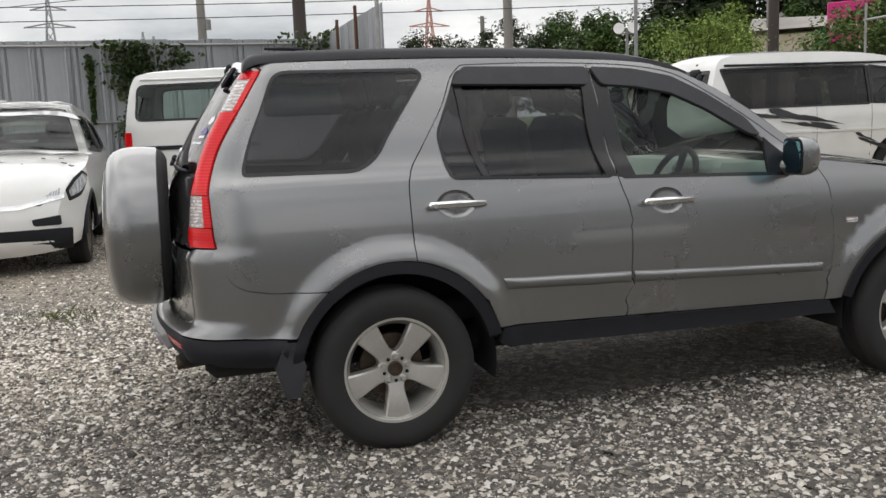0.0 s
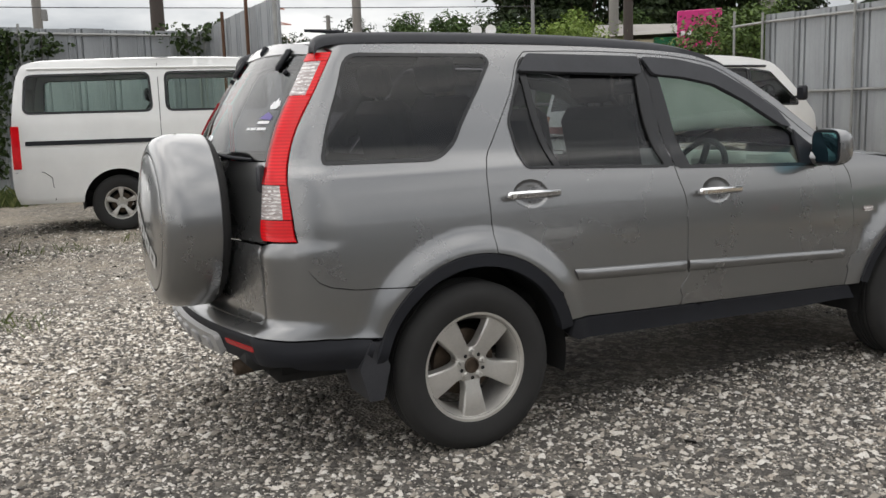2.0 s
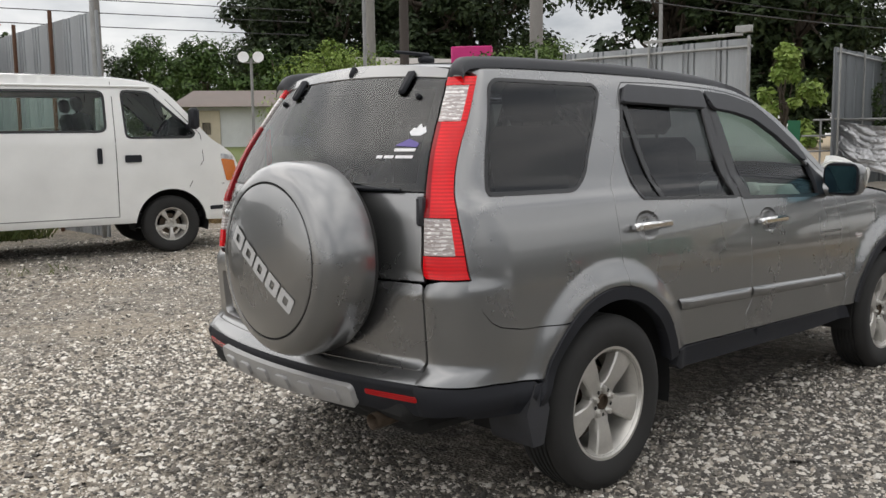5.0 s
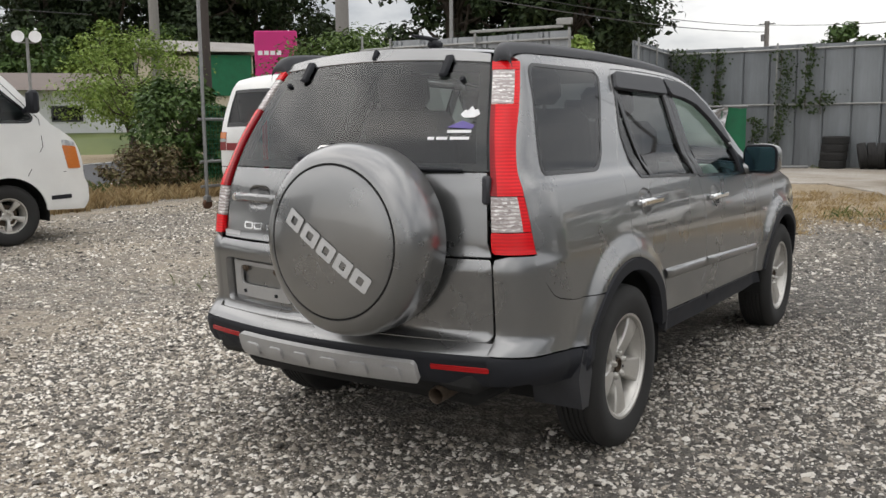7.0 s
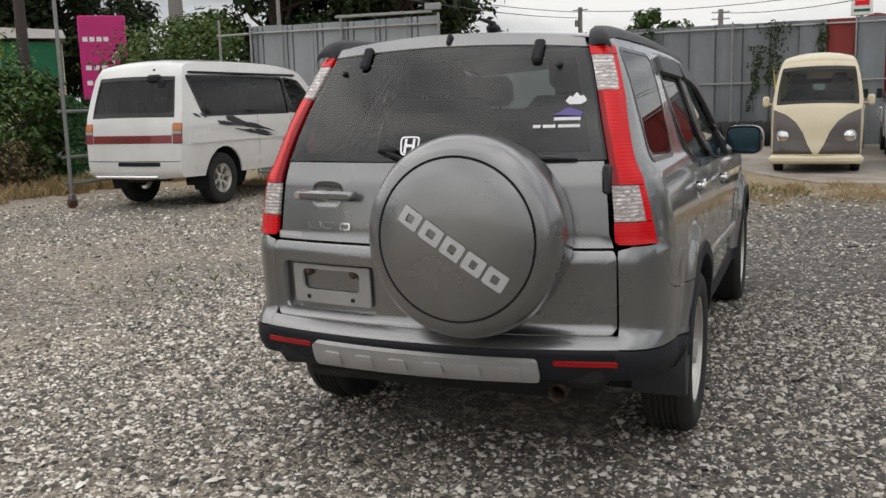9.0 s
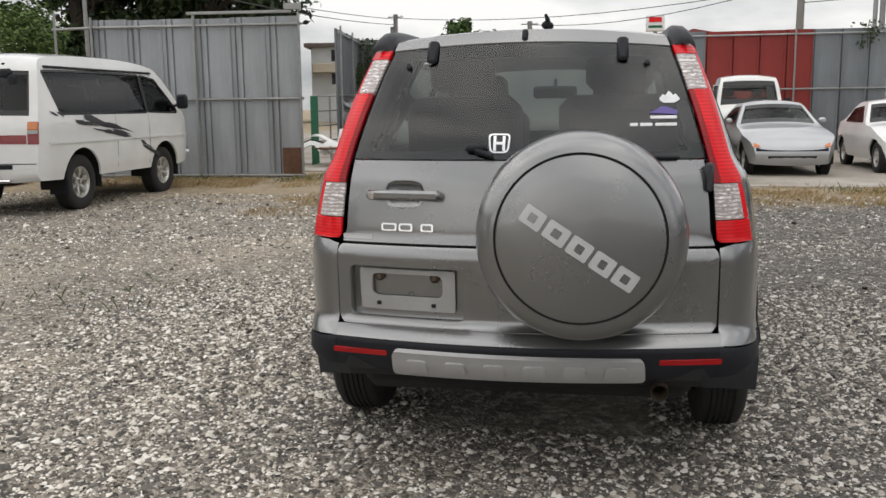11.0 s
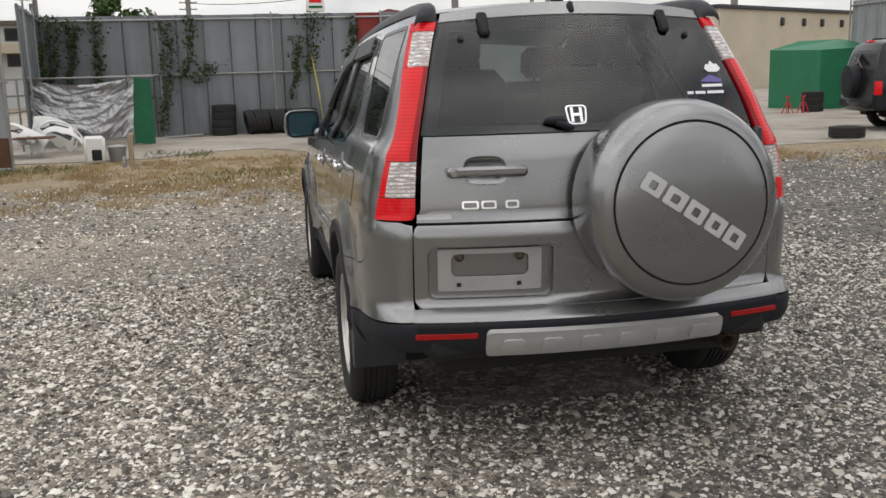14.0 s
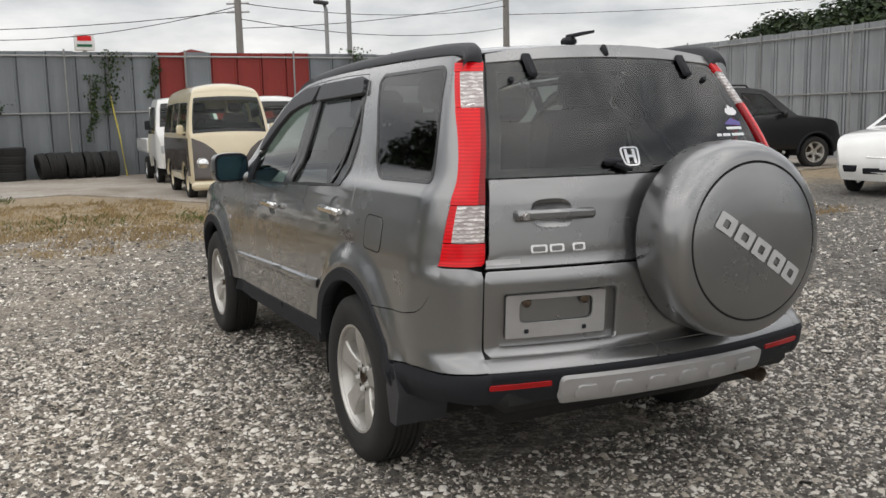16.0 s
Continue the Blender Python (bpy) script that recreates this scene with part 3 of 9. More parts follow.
def build(name, label, category, m, sh, sill, wheels, arch_r, body, windows, front=None, rear=None, tm=0.86, rim=None, rim_r=0.19, tyre_w=0.19, glassmat=None,
          rearglass=None, front_seats=None, lower=None, steel=False, spokes=5, roof_mat=None, roof_from=None):
    """A parked vehicle from its shell: sides with open windows, deck, panes, wheels, floor. front, rear: ((x, z), (x, z)) ends of the screens on the chain."""
    root = thing(name, label, category, "", "", m)
    chain = [tuple(p) for p in sh.top.tolist()]
    low = []
    for x, r in sorted(wheels, reverse=True):
        rr = arch_r
        dz = sill - r
        a = math.degrees(math.asin(max(-0.9, min(0.9, dz / rr))))
        low += arc(x, r, rr, a, 180 - a, 18)
    outline = chain + low
    side_glass = glassmat or GLASS_CLEAR
    for s in (-1, 1):
        holes = [rounded(w[0], w[2] if len(w) > 2 else 0.05, 4) for w in windows]
        panel("body_side", outline, holes, sh.side(s), body, root, "", 0.09, 0.03, s > 0)
        for w in windows:
            hole = rounded(w[0], w[2] if len(w) > 2 else 0.05, 4)
            gl = w[1] if len(w) > 1 and w[1] else side_glass
            pane = panel("side_window", inset(hole, 0.004), [], sh.side(s, -0.012), gl, root, "", 0.2, 0.004, s > 0)
            panel("window_seal", inset(hole, -0.012), [inset(hole, 0.014)], sh.side(s, 0.004), TRIMBLACK, pane, "", 0.2, 0.01, s > 0)
    spans = []
    for ends, gm in ((rear, rearglass or side_glass), (front, GLASS_CLEAR)):
        if ends:
            a, b = sorted((sh.near(*ends[0]), sh.near(*ends[1])))
            spans.append((a, b, gm))
    g = Geo()
    i = 0
    for a, b, gm in sorted(spans, key=lambda q: q[0]):
        g.grid(sh.deck(16, -1, 1, i, a + 1))
        g.grid(sh.deck(2, -1, -tm, a, b + 1))
        g.grid(sh.deck(2, tm, 1, a, b + 1))
        pane = part("windscreen" if sh.top[a, 0] > sh.top[sh.mid, 0] else "rear_window", Geo().grid(sh.deck(14, -tm, tm, a, b + 1, -0.008)), gm, root, "", 0)
        q = Geo()
        q.grid(sh.deck(1, -tm, -tm * 0.965, a, b + 1, 0.002)).grid(sh.deck(1, tm * 0.965, tm, a, b + 1, 0.002))
        q.grid(sh.deck(14, -tm, tm, a, a + 2, 0.002)).grid(sh.deck(14, -tm, tm, b - 1, b + 1, 0.002))
        part("screen_seal", q, TRIMBLACK, pane, "", 0)
        i = b
    g.grid(sh.deck(16, -1, 1, i, len(sh.top)))
    part("body", g, body, root, "", 50)
    if roof_mat:
        a, b = sorted((sh.near(*roof_from[0]), sh.near(*roof_from[1])))
        part("roof", Geo().grid(sh.deck(16, -1.01, 1.01, a, b + 1, 0.005)), roof_mat, root, "", 50)
    w0 = float(sh.w((sh.x0 + sh.x1) / 2, sill + 0.1))
    part("floor_pan", Geo().box(((sh.x0 + sh.x1) / 2, 0, sill + 0.06), (sh.x1 - sh.x0 - 0.25, 2 * w0 - 0.45, 0.1), 0.02), GAP, root)
    first = None
    for x, r in wheels:
        for s in (-1, 1):
            y = s * (w0 - tyre_w / 2 - 0.035)
            if first is None:
                first = wheel(root, x, y, r, r, rim_r, tyre_w, rim or ALLOY, spokes, 0.42, steel)
            else:
                turn = pose(x, y, r, 90 if s < 0 else -90, 0, 0) @ pose(0, 0, 0, 0, 0, random.uniform(0, 70))
                copy_thing(first, turn)
            part("wheel_well", well(x, s * (w0 - 0.03), r, arch_r + 0.015, s), GAP, root)
    if front_seats:
        xs, zs, dash = front_seats
        for y in (-w0 * 0.45, w0 * 0.45):
            seat(root, xs, y, zs, w0 * 0.62)
        part("dashboard", Geo().box((dash, 0, zs + 0.3), (0.3, 2 * w0 - 0.28, 0.3), 0.08), BLACKPL, root)
        steering(root, dash - 0.3, -w0 * 0.45, zs + 0.36)
    return root


def patch(name, poly, surf, mat, parent, label="", thick=0.006, flip=False, r=0.015, step=0.06):
    """A lamp, badge, stripe or trim laid on a surface."""
    return panel(name, rounded(poly, r, 4) if r else poly, [], surf, mat, parent, label, step, thick, flip)

# ---- the grey sport utility car ----
def curve(pts):
    d = np.array(spline(pts, 16))
    return lambda v: np.interp(v, d[:, 0], d[:, 1])


SU_W = curve([(0.2, 0.80), (0.30, 0.82), (0.40, 0.818), (0.455, 0.826), (0.49, 0.829), (0.525, 0.832), (0.55, 0.834), (0.60, 0.839), (0.66, 0.842), (0.80, 0.837), (0.92, 0.826), (1.02, 0.809), (1.08, 0.794), (1.115, 0.782), (1.15, 0.757), (1.19, 0.737), (1.3, 0.70), (1.44, 0.650), (1.54, 0.607), (1.58, 0.585), (1.61, 0.565), (1.66, 0.53)])
SU_X = curve([(0.36, -0.86), (0.40, -0.895), (0.45, -0.925), (0.50, -0.938), (0.518, -0.945), (0.532, -0.940), (0.55, -0.928), (0.575, -0.897), (0.60, -0.872), (0.70, -0.876), (0.82, -0.884), (0.85, -0.882), (0.868, -0.868), (0.89, -0.857), (0.93, -0.855), (1.05, -0.84), (1.13, -0.822), (1.29, -0.75), (1.45, -0.645), (1.58, -0.55), (1.64, -0.50), (1.68, -0.465)])
SU_C = curve([(0.3, 0.675), (0.4, 0.675), (0.84, 0.672), (0.90, 0.655), (1.0, 0.648), (1.09, 0.639), (1.17, 0.627), (1.3, 0.594), (1.4, 0.566), (1.5, 0.536), (1.56, 0.514), (1.62, 0.494)])
SU_A = curve([(0.3, 0.3), (0.4, 0.3), (0.6, 0.3), (0.9, 0.27), (1.17, 0.2), (1.4, 0.15), (1.57, 0.1), (1.64, 0.09)])
RW, FW, HUB_R, HUB_F = 0.0, 2.62, 0.335, 0.33


def su_flare(x, z):
    """How far the body swells over the wheel arches."""
    f = 0.0
    for wx, wz in ((RW + 0.02, HUB_R), (FW, HUB_F)):
        d = np.hypot(x - wx, z - wz)
        k = np.clip((0.56 - d) / 0.10, 0, 1)
        f = f + 0.030 * k * k * (3 - 2 * k) * np.clip((z - 0.2) / 0.2, 0, 1)
    return f


def su_w(x, z):
    lip = 0.024 * np.exp(-((z - 0.465) / 0.05) ** 2) * np.clip((-0.3 - x) / 0.15, 0, 1)
    return SU_W(z) + lip + su_flare(x, z) - 0.10 * np.clip((x - 2.75) / 0.7, 0, 1) ** 2.0 - 0.02 * np.clip((x - 1.2) / 1.2, 0, 1) ** 2 * np.clip((z - 1.0) / 0.3, 0, 1)


def su_rear(off=0.0):
    return lambda y, z: np.stack([SU_X(z) + 0.21 * y * y - off, np.asarray(y, float), np.asarray(z, float)], axis=1)


def su_end(z):
    c = SU_C(z)
    return SU_X(z) + 0.21 * c * c


def su_side(s, off=0.0):
    """The flank with its rear corner: u from 0 (tailgate's edge) to 1 round the corner, then metres along the flank."""
    def surf(u, z):
        u, z = np.asarray(u, float), np.asarray(z, float)
        xr, a, c = su_end(z), SU_A(z), SU_C(z)
        th = np.clip(u, 0, 1) * math.pi / 2
        x = np.where(u < 1, xr + a * (1 - np.cos(th)), xr + a + (u - 1))
        w = su_w(x, z)
        y = np.where(u < 1, c + (w - c) * np.sin(th), w)
        nx, ny = np.where(u < 1, -np.cos(th), 0.0), np.where(u < 1, np.sin(th), 1.0)
        return np.stack([x + nx * off, s * (y + ny * off), z], axis=1)
    return surf


def U(x, z):
    """The flank's coordinate of a place x metres along at height z."""
    xr, a = float(su_end(z)), float(SU_A(z))
    if x < xr + a:
        return (math.acos(max(-1, min(1, 1 - (x - xr) / a))) * 2 / math.pi, z)
    return (1 + x - xr - a, z)


def US(pts):
    return [U(x, z) for x, z in pts]


def su_arch(wx, wz, r, a0, a1, n=22):
    return arc(wx, wz, r, a0, a1, n)


def strip(s, pts):
    """A rounded rubbing strip between two long edges."""
    (xa, za), (xb, zb), (xc, zc), (xd, zd) = pts[0], pts[1], pts[-2], pts[-1]
    rows = []
    n = 26
    for i in range(n + 1):
        k = i / n
        t, b = (xa + (xb - xa) * k, za + (zb - za) * k), (xd + (xc - xd) * k, zd + (zc - zd) * k)
        e = min(1.0, min(k, 1 - k) * 14)
        row = []
        for q, o in ((0.0, -0.004), (0.04, 0.010), (0.16, 0.019), (0.45, 0.021), (0.74, 0.017), (0.95, 0.008), (1.0, -0.004)):
            x, z = t[0] + (b[0] - t[0]) * q, t[1] + (b[1] - t[1]) * q
            row.append((x, s * (float(su_w(x, z)) + (o * (0.35 + 0.65 * e) if o > 0 else o)), z))
        rows.append(row)
    g = Geo().grid(rows)
    if s < 0:
        return g
    g.f = [tuple(reversed(f)) for f in g.f]
    return g


BOWLS = ((0.29, 0.998), (1.262, 0.952))


def dish(name, surf, cx, cz, rx, rz, flip, parent, square=1.0):
    """A scooped hollow behind a handle."""
    rows = []
    for q, d in ((1.0, 0.0), (0.93, 0.006), (0.75, 0.014), (0.45, 0.019), (0.02, 0.021)):
        rim = oval(cx, cz, q * rx, q * rz, 28, square)
        rows.append([tuple(surf(d)(*p)) for p in rim + rim[:1]])
    g = Geo().grid(rows)
    if flip:
        g.f = [tuple(reversed(f)) for f in g.f]
    return part(name, g, SILVER, parent, "", 60)


def oval(cx, cz, rx, rz, n=28, square=1.0):
    """A ring of points; square below 1 fills its corners."""
    ring = [(math.cos(2 * math.pi * i / n), math.sin(2 * math.pi * i / n)) for i in range(n)]
    return [(cx + rx * math.copysign(abs(c) ** square, c), cz + rz * math.copysign(abs(k) ** square, k)) for c, k in ring]


CAR = thing("sport_utility_car", "grey metallic sport utility car with a rear spare wheel", "car")
DOOR_GAP = [(0.10, 0.786), (0.098, 0.926), (0.105, 1.11), (0.18, 1.237), (0.287, 1.40), (0.345, 1.52), (0.40, 1.572)]
MID_GAP = [(0.988, 1.568), (1.012, 1.30), (1.04, 1.065), (1.082, 0.93), (1.086, 0.80), (1.08, 0.68), (1.06, 0.452)]
A_LINE = [(0.988, 1.568), (1.2, 1.553), (1.40, 1.515), (1.56, 1.43), (1.74, 1.312), (1.90, 1.19), (2.045, 1.080)]
FRONT_GAP = [(2.045, 1.080), (2.09, 1.02), (2.122, 0.95), (2.136, 0.77), (2.128, 0.6), (2.10, 0.425)]
ROOF_LINE = [(-0.47, 1.60), (-0.2, 1.622), (0.2, 1.628), (0.6, 1.622), (1.0, 1.605), (1.25, 1.575), (1.45, 1.522), (1.62, 1.44), (1.78, 1.335), (1.95, 1.21), (2.10, 1.085)]
LAMP_OUT = [(0.885, 0.53), (1.0, 0.50), (1.14, 0.47), (1.27, 0.50), (1.41, 0.60), (1.50, 0.67), (1.572, 0.74)]
QW = rounded([(-0.40, 1.563), (0.20, 1.560), (0.222, 1.53), (-0.02, 1.195), (-0.10, 1.150), (-0.555, 1.158), (-0.555, 1.185)], [0.06, 0.02, 0.035, 0.08, 0.09, 0.05, 0.03], 5)
RW_HOLE = rounded([(0.375, 1.545), (0.955, 1.538), (1.005, 1.072), (0.283, 1.103), (0.252, 1.285)], [0.02, 0.01, 0.01, 0.03, 0.03], 4)
FW_HOLE = rounded([(1.02, 1.535), (1.38, 1.495), (1.55, 1.40), (1.70, 1.29), (1.93, 1.095), (1.915, 1.035), (1.065, 1.066)], [0.01, 0.08, 0.1, 0.1, 0.01, 0.01, 0.01], 4)
lampo = curve(LAMP_OUT)

for s in (-1, 1):
    fl = s > 0
    S0, S1, S2 = su_side(s), su_side(s, 0.006), su_side(s, -0.012)
    zs = [0.885 + (1.572 - 0.885) * i / 14 for i in range(15)]
    edge = [(float(lampo(z)), z) for z in zs]
    gap = spline(DOOR_GAP, 4)
    arch_r = su_arch(RW + 0.02, HUB_R, 0.452, 78.5, 128, 14)
    seam = [(-0.30, 0.690), (-0.45, 0.695), (-0.578, 0.716), (-0.615, 0.735), (-0.641, 0.765), (-0.69, 0.88)]
    uni = edge + US(ROOF_LINE) + US([(2.07, 1.075)]) + US(spline(A_LINE, 4)[::-1]) + US(spline([(0.988, 1.568), (0.7, 1.576), (0.45, 1.574), (0.40, 1.572)], 3)[1:]) + US(gap[::-1][1:]) + US(arch_r) + US(seam)
    side = panel("body_side", inset(uni, 0.002), [US(QW)], S0, SILVER, CAR, "", 0.017, 0.02, fl)
    q = panel("quarter_window", US(inset(QW, 0.003)), [], su_side(s, 0.001), GLASS_DARK, CAR, "dark tinted quarter window", 0.06, 0.004, fl)
    panel("window_seal", US(inset(QW, -0.004)), [US(inset(QW, 0.01))], su_side(s, 0.003), TRIMBLACK, q, "", 0.08, 0.006, fl)
    # doors
    arch_d = su_arch(RW + 0.02, HUB_R, 0.452, 17, 78.5, 16)
    rear_door = US(spline([(0.40, 1.572), (0.45, 1.574), (0.7, 1.576), (0.988, 1.568)], 3)) + US(spline(MID_GAP, 4)[1:]) + US([(0.48, 0.468)]) + US(arch_d) + US(gap)
    d = panel("rear_door", inset(rear_door, 0.0028), [US(RW_HOLE), US(oval(*BOWLS[0], 0.083, 0.058))], S0, SILVER, CAR, "", 0.017, 0.02, fl)
    panel("door_glass", US(inset(RW_HOLE, 0.003)), [], S2, GLASS_DARK, d, "dark tinted door glass", 0.06, 0.004, fl)
    panel("door_sash", US([(0.945, 1.548), (0.992, 1.546), (1.012, 1.30), (1.035, 1.071), (0.985, 1.074)]), [], su_side(s, 0.004), TRIMBLACK, d, "", 0.06, 0.014, fl)
    panel("glass_divider", US([(0.352, 1.52), (0.385, 1.52), (0.455, 1.10), (0.425, 1.10)]), [], su_side(s, -0.004), TRIMBLACK, d, "", 0.06, 0.008, fl)
    panel("window_seal", US(inset(RW_HOLE, -0.006)), [US(inset(RW_HOLE, 0.006))], su_side(s, 0.004), TRIMBLACK, d, "", 0.08, 0.006, fl)
    front_door = US(spline(A_LINE, 4)) + US(spline(FRONT_GAP, 4)[1:]) + US([(1.6, 0.438)]) + US(spline(MID_GAP, 4)[::-1])
    e = panel("front_door", inset(front_door, 0.0028), [US(FW_HOLE), US(oval(*BOWLS[1], 0.083, 0.058))], S0, SILVER, CAR, "", 0.026, 0.02, fl)
    panel("door_glass", US(inset(FW_HOLE, 0.003)), [], S2, GLASS_CLEAR, e, "clear greenish door glass", 0.06, 0.004, fl)
    panel("door_sash", US([(0.998, 1.546), (1.06, 1.54), (1.085, 1.30), (1.128, 1.062), (1.044, 1.068), (1.02, 1.30)]), [], su_side(s, 0.004), TRIMBLACK, e, "", 0.06, 0.014, fl)
    panel("window_seal", US(inset(FW_HOLE, -0.007)), [US(inset(FW_HOLE, 0.008))], su_side(s, 0.004), TRIMBLACK, e, "", 0.08, 0.006, fl)
    panel("mirror_base", US([(1.82, 1.205), (1.93, 1.10), (1.925, 1.04), (1.80, 1.044)]), [], su_side(s, 0.007), BLACKPL, e, "", 0.06, 0.02, fl)
    # rain visors
    v = panel("rain_visor", US(rounded([(0.338, 1.492), (0.40, 1.565), (0.975, 1.552), (0.972, 1.474)], 0.02, 4)), [], su_side(s, 0.022), GREYPL, d, "smoky grey rain visor", 0.03, 0.024, fl)
    v = panel("rain_visor", US(rounded([(0.992, 1.552), (1.2, 1.538), (1.385, 1.50), (1.55, 1.415), (1.73, 1.30), (1.80, 1.215), (1.74, 1.225), (1.54, 1.345), (1.37, 1.425), (1.2, 1.458), (1.035, 1.473)], 0.02, 4)), [], su_side(s, 0.022), GREYPL, e, "smoky grey rain visor", 0.03, 0.024, fl)
    # handles in round bowls
    for hx, hz, dd in ((0.29, 0.998, d), (1.262, 0.952, e)):
        dish("handle_bowl", lambda d, s=s: (lambda x, z: (x, s * (float(su_w(x, z)) - d), z)), hx, hz, 0.084, 0.059, s > 0, dd)
        y0 = s * (float(su_w(hx, hz)) + 0.03)
        h = part("door_handle", Geo().box((hx, y0, hz), (0.25, 0.02, 0.032), 0.009).box((hx - 0.105, y0 - s * 0.012, hz), (0.03, 0.03, 0.028), 0.006).box((hx + 0.105, y0 - s * 0.012, hz), (0.03, 0.03, 0.028), 0.006), CHROME, dd, "chrome door handle")
        part("lock", Geo().lathe([(0.0, 0.0), (0.009, 0.0), (0.011, -0.01)], 12, pose(hx - 0.098, y0 + s * 0.0115, hz, 90 if s < 0 else -90)), ALLOY, h)
    # side mouldings
    for dd, pts in ((d, [(0.476, 0.676), (1.072, 0.655), (1.072, 0.604), (0.500, 0.624)]), (e, [(1.088, 0.654), (2.072, 0.612), (2.078, 0.566), (1.088, 0.603)])):
        part("side_moulding", strip(s, pts), SILVER, dd, "", 70)
    # sill, arches, fender
    panel("sill_cover", US([(0.47, 0.462), (1.06, 0.447), (2.12, 0.42), (2.15, 0.36), (1.8, 0.352), (1.0, 0.365), (0.5, 0.375), (0.455, 0.40)]), [], su_side(s, 0.004), BLACKPL, CAR, "", 0.05, 0.06, fl)
    am = su_arch(RW + 0.02, HUB_R, 0.452, 14, 171, 40) + su_arch(RW + 0.012, HUB_R, 0.402, 171, 14, 40)
    panel("arch_trim", US(inset(am, 0.0015)), [], su_side(s, 0.008), BLACKPL, CAR, "", 0.035, 0.05, fl)
    fm = su_arch(FW, HUB_F, 0.452, 12, 166, 40) + su_arch(FW, HUB_F, 0.402, 166, 12, 40)
    panel("arch_trim", US(inset(fm, 0.0015)), [], su_side(s, 0.008), BLACKPL, CAR, "", 0.035, 0.05, fl)
    fender = US(spline(FRONT_GAP, 4)) + US(su_arch(FW, HUB_F, 0.452, 167, 20, 26)) + US([(3.10, 0.60), (3.12, 0.76), (3.05, 0.88), (2.9, 0.955), (2.6, 1.02), (2.3, 1.062), (2.11, 1.085)])
    f = panel("front_fender", inset(fender, 0.002), [], S0, SILVER, CAR, "", 0.04, 0.02, fl)
    patch("side_indicator", [(2.205, 0.815), (2.265, 0.812), (2.265, 0.787), (2.205, 0.79)], (lambda u, z, q=su_side(s, 0.008): q(1 + u - su_end(z) - SU_A(z), z)), LENS_WHITE, f, "", 0.008, fl, 0.008)
    # tail lamp: lenses in a row
    lamp = part("tail_lamp", Geo().box((-0.55, s * 0.62, 1.2), (0.02, 0.02, 0.4), 0.004), LENS_RED, CAR)
    lin = 0.03
    for z0, z1, lm, nm, lab in ((0.889, 0.963, LENS_RED, "stop_lens", "red lens"), (0.966, 1.088, LENS_WHITE, "reverse_lens", "clear ribbed lens"), (1.091, 1.408, LENS_RED, "tail_lens", "tall red lens"), (1.411, 1.535, LENS_WHITE, "indicator_lens", "clear ribbed lens"), (1.537, 1.568, LENS_RED, "tip_lens", "red lens")):
        n = 8
        zz = [z0 + (z1 - z0) * i / n for i in range(n + 1)]
        if lm is LENS_WHITE:
            cut = 0.80
            panel(nm, [(lin, z) for z in zz] + [(float(lampo(z)) * cut, z) for z in zz[::-1]], [], su_side(s, 0.009), lm, lamp, lab, 0.03, 0.02, fl)
            panel("lens_edge", [(float(lampo(z)) * cut, z) for z in zz] + [(float(lampo(z)) - 0.012, z) for z in zz[::-1]], [], su_side(s, 0.009), LENS_RED, lamp, "red lens edge", 0.03, 0.02, fl)
        else:
            cut = 0.13 if nm == "tail_lens" else lin
            panel(nm, [(cut, z) for z in zz] + [(float(lampo(z)) - 0.012, z) for z in zz[::-1]], [], su_side(s, 0.012), lm, lamp, lab, 0.03, 0.02, fl)
            if cut > lin:
                panel("lens_edge", [(lin, z) for z in zz] + [(cut, z) for z in zz[::-1]], [], su_side(s, 0.011), LENS_DEEP, lamp, "deep red inner lens edge", 0.03, 0.02, fl)
    # bumper corner and its dark foot
    bc = [(0.01, 0.542), (0.01, 0.87), (0.2, 0.882), (float(lampo(0.885)) - 0.01, 0.882)] + US(seam[::-1][1:]) + US(su_arch(RW + 0.02, HUB_R, 0.452, 129, 157, 8)) + US([(-0.44, 0.515), (-0.6, 0.527)]) + [(0.6, 0.530), (0.3, 0.538)]
    panel("bumper_corner", inset(bc, 0.002), [], S0, SILVER, CAR, "", 0.03, 0.02, fl)
    bf = [(0.0, 0.538), (0.3, 0.534), (0.6, 0.526)] + US([(-0.6, 0.523), (-0.44, 0.511), (-0.425, 0.49), (-0.44, 0.40), (-0.55, 0.40), (-0.7, 0.415)]) + [(0.5, 0.43), (0.0, 0.425)]
    panel("bumper_foot", inset(bf, 0.001), [], su_side(s, -0.004), BLACKPL, CAR, "", 0.03, 0.03, fl)
    # mud flaps
    part("mud_flap", Geo().prism([(-0.45, 0.50), (-0.40, 0.50), (-0.37, 0.40), (-0.40, 0.275), (-0.455, 0.275), (-0.49, 0.40)], -0.2, 0.0, pose(0, s * 0.865, 0) @ Matrix(((1, 0, 0, 0), (0, 0, s, 0), (0, 1, 0, 0), (0, 0, 0, 1)))), GREYPL, CAR)
    # inner liners: added near-black sheets that paint shade behind the door gaps
    panel("side_shade_liner", US([(-0.60, 0.45), (0.0, 1.14), (0.6, 1.07), (2.1, 1.03), (2.1, 0.40), (0.47, 0.40)] + su_arch(RW, HUB_R, 0.44, 15, 165, 16)), [], su_side(s, -0.035), GAP, CAR, "", 0.15, 0.0, fl)
    panel("upper_shade_liner", US([(-0.62, 0.80), (-0.55, 1.14), (0.4, 1.10), (0.1, 0.80)]), [], su_side(s, -0.035), GAP, CAR, "", 0.1, 0.0, fl)
    for wx in (RW, FW):
        part("wheel_well", well(wx + 0.01, s * 0.83, HUB_R, 0.43, s), GAP, CAR)
